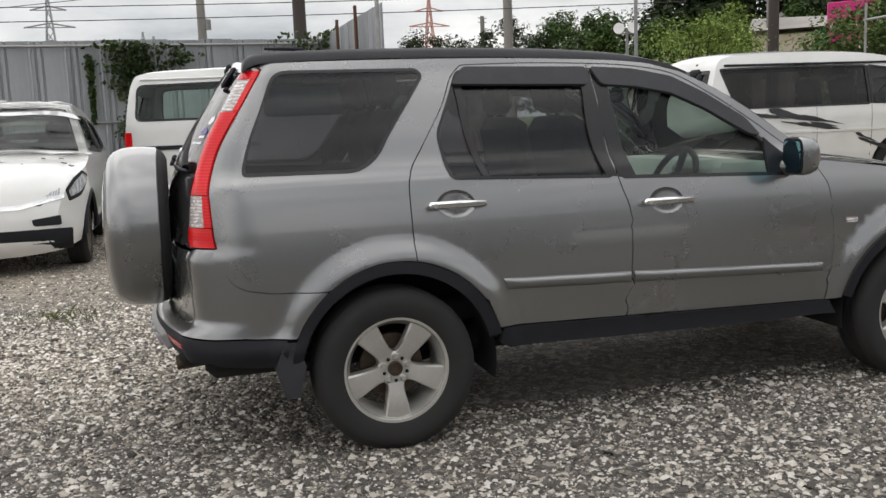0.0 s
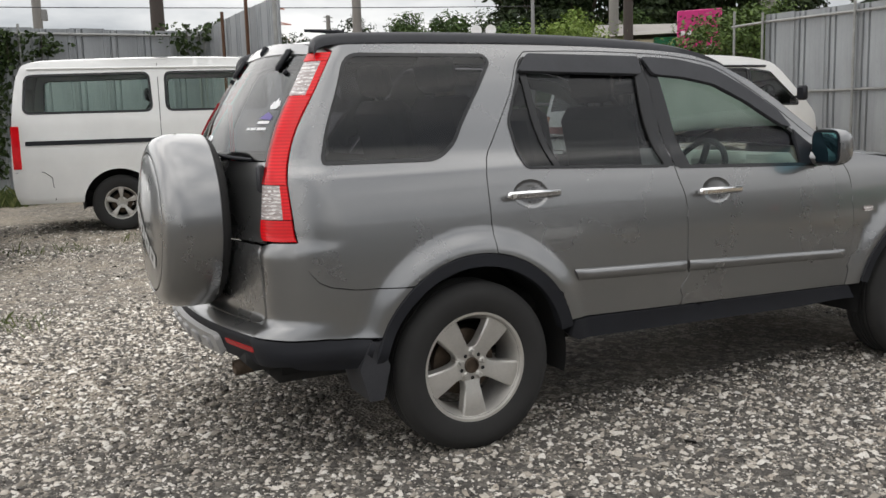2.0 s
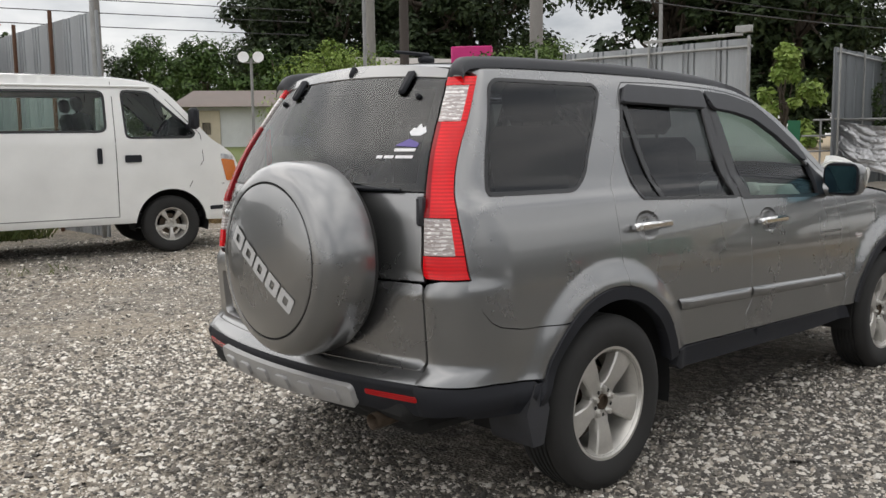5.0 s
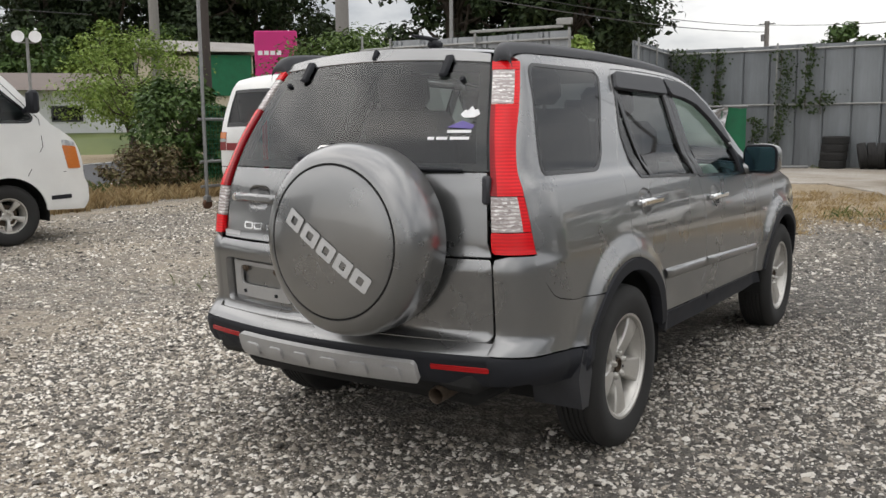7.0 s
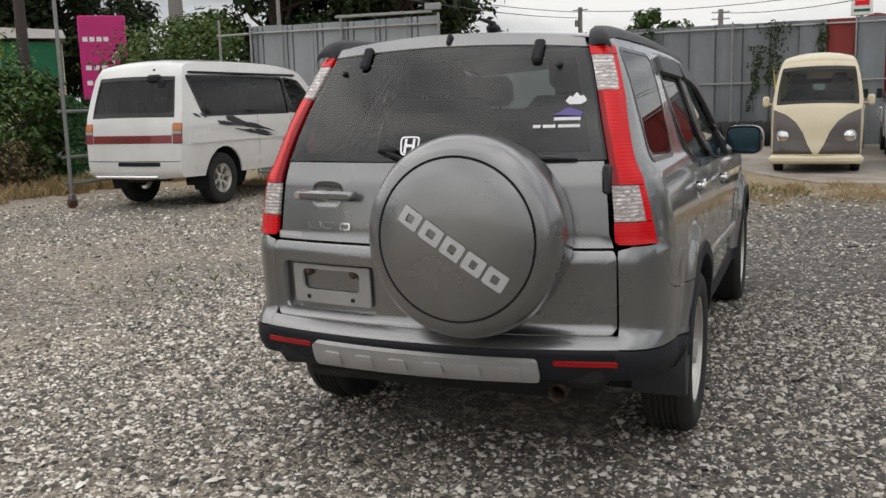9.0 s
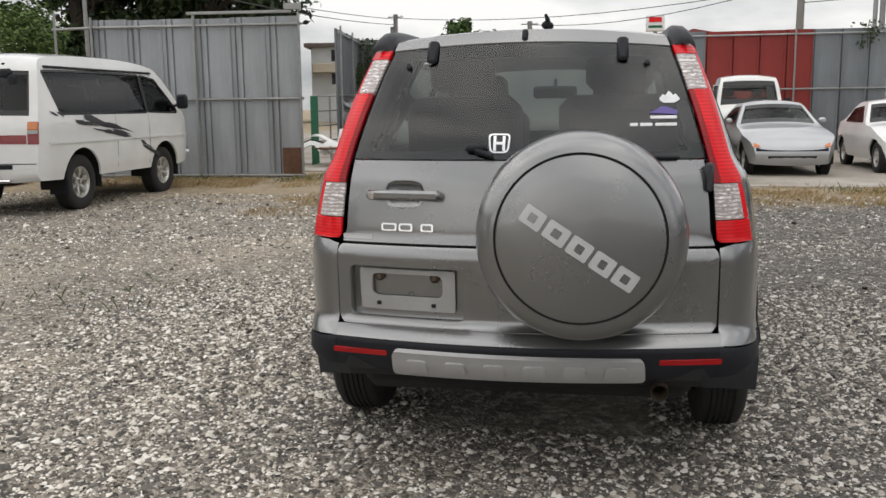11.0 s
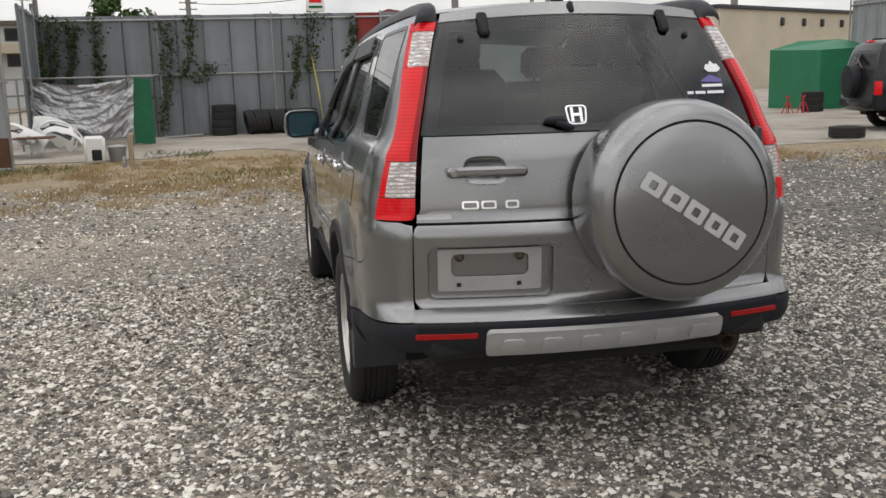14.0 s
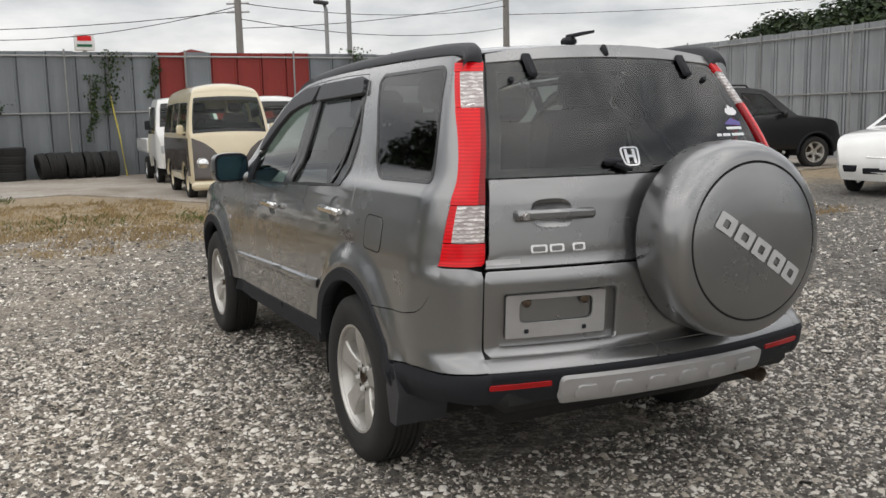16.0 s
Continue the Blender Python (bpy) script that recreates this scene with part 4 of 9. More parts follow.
    # roof rail
    rail = [(-0.515, 1.572), (-0.515, 1.60), (-0.49, 1.628), (-0.42, 1.643), (-0.2, 1.651), (0.2, 1.653), (0.6, 1.647), (0.95, 1.631), (1.2, 1.606), (1.38, 1.566), (1.5, 1.523)]
    g = Geo()
    rows = []
    for x, z in spline(rail, 4):
        k = min(1, max(0.25, (1.5 - x) / 0.5))
        w = 0.588 - max(0, z - 1.585) * 0.42
        wd = 0.058
        rows.append([(x, s * (w + 0.012), z - 0.045), (x, s * (w + 0.008), z - 0.018 * k), (x, s * (w - 0.012), z - 0.002), (x, s * (w - wd + 0.015), z), (x, s * (w - wd), z - 0.012), (x, s * (w - wd - 0.004), z - 0.05)])
    g.grid(rows if s > 0 else rows)
    if s < 0:
        g.f = [tuple(reversed(f)) for f in g.f]
    part("roof_rail", g, GREYPL, CAR, "dark grey roof rail", 60)
    # mirrors, turned in towards the driver
    MP = pose(1.905, s * 0.905, 1.118, 0, 0, s * 14)
    rows = []
    for dx, q in ((-0.046, 0.93), (-0.046, 1.0), (-0.03, 1.03), (0.0, 1.0), (0.03, 0.86), (0.05, 0.58), (0.058, 0.02)):
        rows.append([tuple(MP @ Vector((dx, 0.108 * q * math.copysign(abs(math.cos(a)) ** 0.55, math.cos(a)), 0.084 * q * math.copysign(abs(math.sin(a)) ** 0.55, math.sin(a))))) for a in [2 * math.pi * i / 36 for i in range(37)]])
    mp = part("door_mirror", Geo().grid(rows).tube([(1.91, s * 0.84, 1.06), (1.88, s * 0.76, 1.065)], 0.035, 8), SILVER, CAR, "", 60)
    YZ = MP @ Matrix(((0, 0, 1, -0.037), (1, 0, 0, 0), (0, 1, 0, 0), (0, 0, 0, 1)))
    part("mirror_bezel", Geo().prism(rounded([(-0.101, -0.078), (0.101, -0.078), (0.101, 0.078), (-0.101, 0.078)], 0.042, 5), -0.012, 0.0, YZ), BLACKPL, mp)
    part("mirror_glass", Geo().prism(rounded([(-0.092, -0.068), (0.092, -0.068), (0.092, 0.068), (-0.092, 0.068)], 0.036, 5), -0.016, -0.013, YZ), MIRROR, mp, "bluish mirror glass")

# fuel flap on the left flank
FS = su_side(1, 0.002)
flap = rounded([(-0.265, 1.012), (-0.09, 1.015), (-0.085, 0.885), (-0.26, 0.88)], 0.035, 4)
panel("fuel_flap", US(inset(flap, 0.003)), [], FS, SILVER, CAR, "", 0.04, 0.005, True)
panel("flap_gap", US(inset(flap, -0.002)), [US(inset(flap, 0.002))], su_side(1, 0.0015), GAP, CAR, "", 0.06, 0.003, True)

# tailgate
R0 = su_rear()
def yl(z, d=0.0):
    return float(SU_C(z)) - d


tg = [0.878 + (1.168 - 0.878) * i / 6 for i in range(7)]
upper = [(yl(z, 0.012), z) for z in tg] + [(-yl(z, 0.012), z) for z in tg[::-1]]
gate = panel("tailgate", upper, [oval(0.417, 1.05, 0.073, 0.050, 28, 0.62)], R0, SILVER, CAR, "", 0.04, 0.02, True)
zg = [1.173 + (1.56 - 1.173) * i / 10 for i in range(11)]
def bow(z, h, w, n=12):
    return [(w - 2 * w * i / n, z + h * (1 - (1 - 2 * i / n) ** 2)) for i in range(1, n)]


pane = panel("rear_window", [(yl(z, 0.010), z) for z in zg] + bow(1.56, 0.022, yl(1.56, 0.010)) + [(-yl(z, 0.010), z) for z in zg[::-1]], [], su_rear(0.002), GLASS_REAR, gate, "tinted rear window", 0.05, 0.004, True)
panel("window_border", [(yl(z, 0.004), z) for z in zg] + bow(1.56, 0.022, yl(1.56, 0.004)) + [(-yl(z, 0.004), z) for z in zg[::-1]],
      [[(yl(z, 0.055), z) for z in [1.20 + 0.33 * i / 8 for i in range(9)]] + [(-yl(z, 0.055), z) for z in [1.53 - 0.33 * i / 8 for i in range(9)]]], su_rear(-0.010), TRIMBLACK, pane, "black printed border", 0.03, 0.0, True)
zt = [1.566, 1.575, 1.585, 1.597]
panel("roof_lip", [(yl(z, 0.005), z) for z in zt] + bow(1.599, 0.036, yl(1.597, 0.005)) + [(-yl(z, 0.005), z) for z in zt[::-1]] + bow(1.566, 0.022, -yl(1.566, 0.005)), [], su_rear(0.008), SILVER, gate, "", 0.03, 0.03, True)
lo = [(0.660, 0.869), (-0.660, 0.869), (-0.671, 0.845), (-0.671, 0.60), (-0.655, 0.580), (0.655, 0.580), (0.673, 0.60), (0.673, 0.845)]
REC = rounded([(0.628, 0.795), (0.195, 0.795), (0.195, 0.608), (0.628, 0.608)], 0.03, 5)
low = panel("tailgate_lower", rounded(lo, 0.01, 3), [REC], su_rear(0.004), SILVER, gate, "", 0.04, 0.045, True)
panel("plate_recess", inset(REC, -0.004), [], su_rear(-0.036), SILVER, low, "", 0.05, 0.0, True)
PL = rounded([(0.59, 0.782), (0.232, 0.782), (0.232, 0.632), (0.59, 0.632)], 0.008, 3)
HOLE = rounded([(0.545, 0.765), (0.277, 0.765), (0.277, 0.682), (0.545, 0.682)], 0.025, 4)
br = panel("plate_bracket", PL, [HOLE], su_rear(-0.018), SKIDPL, low, "bare grey number plate bracket", 0.04, 0.012, True)
for yb in (0.515, 0.307):
    part("screw", Geo().lathe([(0.0, 0.008), (0.008, 0.008), (0.013, 0.0), (0.018, -0.004)], 14, pose(SU_X(0.76) + 0.21 * yb * yb + 0.022, yb, 0.754, 0, -90)), STEEL, br)
    part("clip", Geo().box((SU_X(0.65) + 0.21 * yb * yb + 0.016, yb + 0.004, 0.655), (0.006, 0.016, 0.014), 0.002), BLACKPL, br)
# gate handle, badges, stickers
dish("handle_bowl", lambda d: (lambda y, z: (float(SU_X(z)) + 0.21 * y * y + d, y, z)), 0.417, 1.05, 0.074, 0.051, False, gate, 0.62)
hp = lambda y, z, off: (float(SU_X(z)) + 0.21 * y * y - off, y, z)
gh = part("gate_handle", Geo().box((0, 0, 0), (0.022, 0.275, 0.036), 0.011, Matrix.Translation(hp(0.4175, 1.05, 0.036)) @ pose(0, 0, 0, 0, 0, -9.9)).box(hp(0.53, 1.05, 0.012), (0.05, 0.045, 0.032), 0.008).box(hp(0.30, 1.05, 0.012), (0.05, 0.03, 0.032), 0.008), SILVER, gate)
part("lock", Geo().lathe([(0.0, 0.004), (0.009, 0.004), (0.010, 0.001), (0.014, 0.001), (0.016, -0.01)], 18, Matrix.Translation(hp(0.531, 1.05, 0.050)) @ pose(0, 0, 0, 0, -90)), CHROME, gh)
for y0, y1 in ((0.503, 0.445), (0.437, 0.385), (0.355, 0.308)):
    panel("badge", rounded([(y0, 0.949), (y1, 0.949), (y1, 0.920), (y0, 0.920)], 0.008, 3), [rounded([(y0 - 0.007, 0.943), (y1 + 0.007, 0.943), (y1 + 0.007, 0.926), (y0 - 0.007, 0.926)], 0.006, 3)], su_rear(0.006), CHROME, gate, "chrome badge", 0.03, 0.006, True)
panel("small_badge", [(0.655, 0.905), (0.54, 0.905), (0.54, 0.888), (0.655, 0.888)], [], su_rear(0.004), LETTER, gate, "pale grey badge", 0.05, 0.004, True)
panel("emblem", rounded([(0.12, 1.262), (0.04, 1.262), (0.047, 1.196), (0.113, 1.196)], 0.018, 4), [rounded([(0.114, 1.257), (0.046, 1.257), (0.053, 1.201), (0.107, 1.201)], 0.014, 4)], su_rear(0.008), CHROME, pane, "chrome emblem frame", 0.03, 0.006, True)
panel("emblem_bar", [(0.091, 1.234), (0.069, 1.234), (0.069, 1.225), (0.091, 1.225)], [], su_rear(0.008), CHROME, pane, "", 0.03, 0.006, True)
for ya in (0.096, 0.064):
    panel("emblem_bar", [(ya + 0.005, 1.254), (ya - 0.005, 1.254), (ya - 0.005, 1.204), (ya + 0.005, 1.204)], [], su_rear(0.008), CHROME, pane, "", 0.03, 0.006, True)
panel("sticker", rounded([(-0.465, 1.374), (-0.478, 1.392), (-0.487, 1.386), (-0.499, 1.404), (-0.514, 1.388), (-0.523, 1.394), (-0.538, 1.374), (-0.52, 1.362), (-0.48, 1.362)], 0.003, 2), [], su_rear(0.0055), STICKER, pane, "white sticker", 0.05, 0.001, True)
panel("sticker", [(-0.43, 1.328), (-0.48, 1.352), (-0.53, 1.335), (-0.525, 1.322)], [], su_rear(0.0055), PURPLE, pane, "violet sticker", 0.05, 0.001, True)
panel("sticker", [(-0.435, 1.318), (-0.525, 1.318), (-0.525, 1.308), (-0.435, 1.308)], [], su_rear(0.0055), STICKER, pane, "white sticker bar", 0.05, 0.001, True)
for ya, yb in ((-0.366, -0.392), (-0.40, -0.442), (-0.452, -0.525)):
    panel("sticker", [(ya, 1.294), (yb, 1.294), (yb, 1.284), (ya, 1.284)], [], su_rear(0.0055), STICKER, pane, "white sticker bar", 0.05, 0.001, True)
for y in (0.352, -0.340):
    part("glass_hinge", Geo().box((0, 0, 0), (0.022, 0.04, 0.105), 0.01, Matrix.Translation(hp(y, 1.556, 0.014)) @ pose(0, 0, 0, 0, 36, 0)), BLACKPL, gate)
    part("rubber_stop", Geo().lathe([(0.0, 0.012), (0.009, 0.012), (0.012, 0.0)], 12, Matrix.Translation(hp(y * 1.25, 1.50, 0.004)) @ pose(0, 0, 0, 0, -55)), BLACKPL, gate)
part("washer_nozzle", Geo().box((0, 0, 0), (0.03, 0.022, 0.05), 0.008, Matrix.Translation(hp(0.012, 1.610, 0.006)) @ pose(0, 0, 0, 0, 30, 0)), BLACKPL, gate)
part("roof_antenna", Geo().box((-0.20, -0.05, 1.672), (0.075, 0.045, 0.035), 0.012).tube([(-0.19, -0.05, 1.692), (-0.30, -0.052, 1.696), (-0.37, -0.053, 1.697)], [0.010, 0.008, 0.006], 6), BLACKPL, CAR)
part("rear_wiper", Geo().box(hp(0.162, 1.213, 0.018), (0.03, 0.075, 0.028), 0.01).tube([hp(0.16, 1.205, 0.02), hp(0.10, 1.185, 0.022)], [0.012, 0.008], 8), BLACKPL, pane, "black wiper pivot")
part("wiper_blade", Geo().tube([hp(-0.16, 1.19, 0.014), hp(-0.35, 1.18, 0.016), hp(-0.53, 1.177, 0.014)], [0.007, 0.01, 0.006], 6), BLACKPL, pane)
for z in (1.11,):
    part("gate_hinge", Geo().box(hp(-0.632, z, 0.012), (0.03, 0.03, 0.1), 0.008), GREYPL, gate)
# rear bumper
zb = [0.553, 0.56, 0.57, 0.577]
bump = panel("rear_bumper", rounded([(0.69, 0.577), (-0.69, 0.577), (-0.69, 0.540), (0.69, 0.540)], 0.0, 3), [], R0, SILVER, CAR, "", 0.02, 0.05, True)
panel("bumper_foot", [(0.69, 0.537), (-0.69, 0.537), (-0.69, 0.425), (0.69, 0.425)], [], su_rear(-0.004), BLACKPL, bump, "black bumper foot", 0.03, 0.04, True)
for s in (-1, 1):
    panel("reflector", rounded([(s * 0.685, 0.497), (s * 0.475, 0.499), (s * 0.475, 0.481), (s * 0.685, 0.478)], 0.006, 3), [], su_rear(0.002), REFLECTOR, bump, "red reflector strip", 0.03, 0.008, True)
sk = panel("skid_plate", rounded([(0.45, 0.505), (-0.425, 0.500), (-0.43, 0.418), (0.45, 0.414)], 0.02, 4), [], su_rear(0.022), SKIDPL, bump, "matt silver skid plate", 0.03, 0.05, True)
for k in range(6):
    y = 0.36 - 0.138 * k
    panel("raised_pad", rounded([(y + 0.035, 0.478), (y - 0.035, 0.478), (y - 0.042, 0.43), (y + 0.042, 0.43)], 0.014, 4), [], su_rear(0.034), SKIDPL, sk, "", 0.02, 0.014, True)
part("exhaust_pipe", Geo().lathe([(0.026, 0.25), (0.027, 0.0), (0.030, -0.004), (0.031, 0.02), (0.030, 0.25)], 20, pose(-0.86, -0.48, 0.375, 0, 86, 0)), STEEL, CAR)
part("silencer", Geo().box((-0.55, -0.30, 0.39), (0.36, 0.5, 0.18), 0.06), STEEL, CAR)
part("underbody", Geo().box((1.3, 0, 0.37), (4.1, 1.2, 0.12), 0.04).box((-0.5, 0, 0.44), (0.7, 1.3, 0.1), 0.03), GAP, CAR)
part("rear_axle", Geo().tube([(0, -0.75, 0.3), (0, 0.75, 0.3)], 0.04, 10).box((0, 0, 0.3), (0.25, 0.25, 0.18), 0.05).tube([(0, -0.6, 0.28), (0.5, -0.5, 0.38)], 0.03, 8).tube([(0, 0.6, 0.28), (0.5, 0.5, 0.38)], 0.03, 8), GAP, CAR)
# spare wheel
SP = pose(0.015, -0.207, 0.911, 0, -88.6, 0)
spare = part("spare_wheel", Geo().lathe([(0.29, 0.86), (0.322, 0.875), (0.332, 0.89), (0.332, 0.955), (0.29, 0.96)], 56, SP), RUBBER, CAR)
cover = part("wheel_cover", Geo().lathe([(0.337, 0.900), (0.341, 0.904), (0.344, 0.935), (0.345, 0.975), (0.344, 1.01), (0.339, 1.045), (0.325, 1.078), (0.305, 1.098), (0.284, 1.107), (0.2745, 1.109), (0.272, 1.104), (0.268, 1.104), (0.2655, 1.110), (0.247, 1.117), (0.19, 1.127), (0.1, 1.134), (0.0, 1.136)], 72, SP), SILVER, spare, "grey painted hard cover")
groove = part("cover_groove", Geo().lathe([(0.2735, 1.1065), (0.2715, 1.105), (0.2685, 1.105), (0.2665, 1.1075)], 72, SP), GAP, cover)
def cov(u, v):
    """The cover's face over (y, z) from its middle, leaning like the print."""
    c, sn = math.cos(radians(-33.5)), math.sin(radians(-33.5))
    yy, zz = -(u * c - v * sn), u * sn + v * c
    r = np.hypot(yy, zz)
    x = -np.interp(r, [0, 0.1, 0.19, 0.247, 0.2655], [1.136, 1.134, 1.127, 1.117, 1.110]) + 0.0115
    return np.stack([x, -0.207 + yy, 0.908 + zz], axis=1)


for u0, u1 in ((-0.215, -0.140), (-0.128, -0.050), (-0.040, 0.035), (0.047, 0.120), (0.130, 0.205)):
    panel("print_bar", rounded([(u0, 0.036), (u1, 0.036), (u1, -0.026), (u0, -0.026)], 0.008, 3), [rounded([(u0 + 0.024, 0.018), (u1 - 0.024, 0.018), (u1 - 0.024, -0.010), (u0 + 0.024, -0.010)], 0.004, 3)], cov, LETTER, cover, "pale grey printed bar", 0.03, 0.0, True)

# roof, windscreen, bonnet, nose
CS = Shell([(-0.478, 1.610), (-0.42, 1.622), (-0.2, 1.636), (0.3, 1.642), (0.8, 1.628), (1.1, 1.60), (1.3, 1.565), (1.48, 1.505), (1.7, 1.39), (1.9, 1.245), (2.1, 1.085), (2.2, 1.07), (2.5, 1.045), (2.8, 0.99), (3.05, 0.90), (3.22, 0.78), (3.34, 0.62), (3.38, 0.45), (3.32, 0.30)], [(0.2, 0.80)], (0.01, 0.0), (0.9, 0.12), 0.045, 4)
CS.w = lambda x, z: SU_W(np.asarray(z, float)) - 0.004 - 0.10 * np.clip((np.asarray(x, float) - 2.55) / 0.85, 0, 1) ** 1.6 - 0.02 * np.clip((np.asarray(x, float) - 1.2) / 1.2, 0, 1) ** 2 * np.clip((np.asarray(z, float) - 1.0) / 0.3, 0, 1)
a, b = CS.near(1.30, 1.565), CS.near(2.10, 1.085)
part("roof", Geo().grid([[(x + 0.21 * y * y * max(0.0, min(1.0, (0.3 - x) / 0.78)), y, z - 0.014 - 0.012 * max(0.0, 1 - (abs(y) / 0.56) ** 2.2)) for x, y, z in row] for row in CS.deck(16, -1, 1, 0, a + 1)]), SILVER, CAR, "", 60)
part("pillar", Geo().grid(CS.deck(2, -1, -0.9, a, b + 1)), SILVER, CAR, "", 60)
part("pillar", Geo().grid(CS.deck(2, 0.9, 1, a, b + 1)), SILVER, CAR, "", 60)
part("windscreen", Geo().grid(CS.deck(12, -0.9, 0.9, a, b + 1, -0.004)), GLASS_CLEAR, CAR, "clear windscreen", 0)
part("bonnet", Geo().grid(CS.deck(16, -1, 1, b, CS.near(3.05, 0.90) + 1)), SILVER, CAR, "", 60)
nose = part("front_bumper", Geo().grid(CS.deck(16, -1, 1, CS.near(3.05, 0.90), len(CS.top))), SILVER, CAR, "", 60)
for s in (-1, 1):
    part("headlamp", Geo().box((3.06, s * 0.66, 0.86), (0.3, 0.24, 0.17), 0.06, None), LENS_HEAD, CAR)
    panel("bumper_side", [(2.98, 0.30), (3.36, 0.32), (3.36, 0.5), (3.2, 0.78), (3.10, 0.80), (3.09, 0.62), (3.02, 0.5)], [], lambda u, v, s=s: np.stack([np.asarray(u, float), s * (CS.w(u, v) + 0.002), np.asarray(v, float)], axis=1), SILVER, nose, "", 0.05, 0.02, s > 0)
# cabin
for y in (-0.36, 0.36):
    seat(CAR, 1.28, y, 0.72, 0.5)
    seat(CAR, 0.48, y * 0.95, 0.78, 0.52)
part("dashboard", Geo().box((1.86, 0, 0.93), (0.42, 1.36, 0.3), 0.1).box((1.72, -0.36, 1.045), (0.16, 0.34, 0.1), 0.04), LIGHTTRIM, CAR)
steering(CAR, 1.56, -0.36, 0.98)
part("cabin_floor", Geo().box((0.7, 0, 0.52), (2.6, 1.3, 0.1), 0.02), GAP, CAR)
part("load_cover", Geo().box((-0.35, 0, 1.0), (0.55, 1.25, 0.03), 0.01), SEATCLOTH, CAR)
part("rear_view_mirror", Geo().box((1.42, 0.0, 1.43), (0.03, 0.25, 0.07), 0.015).tube([(1.43, 0, 1.46), (1.5, 0, 1.5)], 0.012, 6), BLACKPL, CAR)
part("roof_lining", Geo().grid([[(x, y, z - 0.055) for (x, y, z) in row] for row in CS.deck(8, -0.9, 0.9, 2, a + 1)]), LIGHTTRIM, CAR, "", 0)
first = wheel(CAR, RW, -0.765, HUB_R, 0.34, 0.217, 0.2, ALLOY, 5, 0.53)
first.matrix_basis = pose(RW, -0.765, HUB_R, 90, 0, 0) @ pose(0, 0, 0, 0, 0, 90 - 180)
copy_thing(first, pose(RW, 0.765, HUB_R, -90, 0, 0) @ pose(0, 0, 0, 0, 0, 50))
copy_thing(first, pose(FW, -0.765, HUB_F, 90, 0, 0) @ pose(0, 0, 0, 0, 0, 5))
copy_thing(first, pose(FW, 0.765, HUB_F, -90, 0, 0) @ pose(0, 0, 0, 0, 0, 33))

# ---- other vehicles ----
def at(x, y, z, deg, s=1.0):
    return pose(x, y, z, 0, 0, deg) @ Matrix.Scale(s, 4)


def seam(root, sh, s, pts, w=0.007):
    """A narrow dark joint on a flank."""
    for (x0, z0), (x1, z1) in zip(pts, pts[1:]):
        d = Vector((x1 - x0, z1 - z0)).normalized() * w / 2
        patch("panel_joint", [(x0 - d.y, z0 + d.x), (x1 - d.y, z1 + d.x), (x1 + d.y, z1 - d.x), (x0 + d.y, z0 - d.x)], sh.side(s, 0.003), GAP, root, "", 0.0, s > 0, 0.0, 0.3)


def both(fn):
    for s in (-1, 1):
        fn(s)


# white panel van with rows of windows
VAN = Shell([(-1.08, 0.36), (-1.13, 0.5), (-1.14, 0.75), (-1.12, 1.1), (-1.06, 1.6), (-0.99, 1.86), (-0.88, 1.94), (-0.5, 1.965), (0.5, 1.985), (1.6, 1.975), (2.1, 1.945), (2.32, 1.895), (2.50, 1.75), (2.72, 1.50), (2.90, 1.30), (3.02, 1.22), (3.18, 1.10), (3.26, 0.92), (3.29, 0.70), (3.33, 0.62), (3.34, 0.45), (3.28, 0.34)],
            [(0.3, 0.80), (0.42, 0.84), (0.9, 0.845), (1.25, 0.83), (1.4, 0.81), (1.8, 0.735), (1.9, 0.70), (1.98, 0.66)], (0.22, 0.06), (0.7, 0.16), 0.05, 4)
van = build("white_van", "white panel van with tinted side windows, parked on gravel", "van", at(-0.046, 8.717, 0.0, -10.8, 1.06), VAN, 0.36, [(0.0, 0.325), (2.415, 0.325)], 0.405, WHITE,
            [([(-0.93, 1.80), (0.40, 1.82), (0.42, 1.38), (-0.97, 1.38)], GLASS_CLEAR, 0.08), ([(0.58, 1.82), (1.74, 1.82), (1.74, 1.38), (0.58, 1.38)], GLASS_CLEAR, 0.08), ([(1.93, 1.83), (2.22, 1.82), (2.72, 1.36), (2.68, 1.31), (1.95, 1.31)], GLASS_CLEAR, 0.06)],
            ((2.36, 1.87), (2.88, 1.32)), ((-1.04, 1.70), (-1.09, 1.35)), 0.84, ALLOY, 0.185, 0.19, None, None, (1.9, 0.98, 2.75))
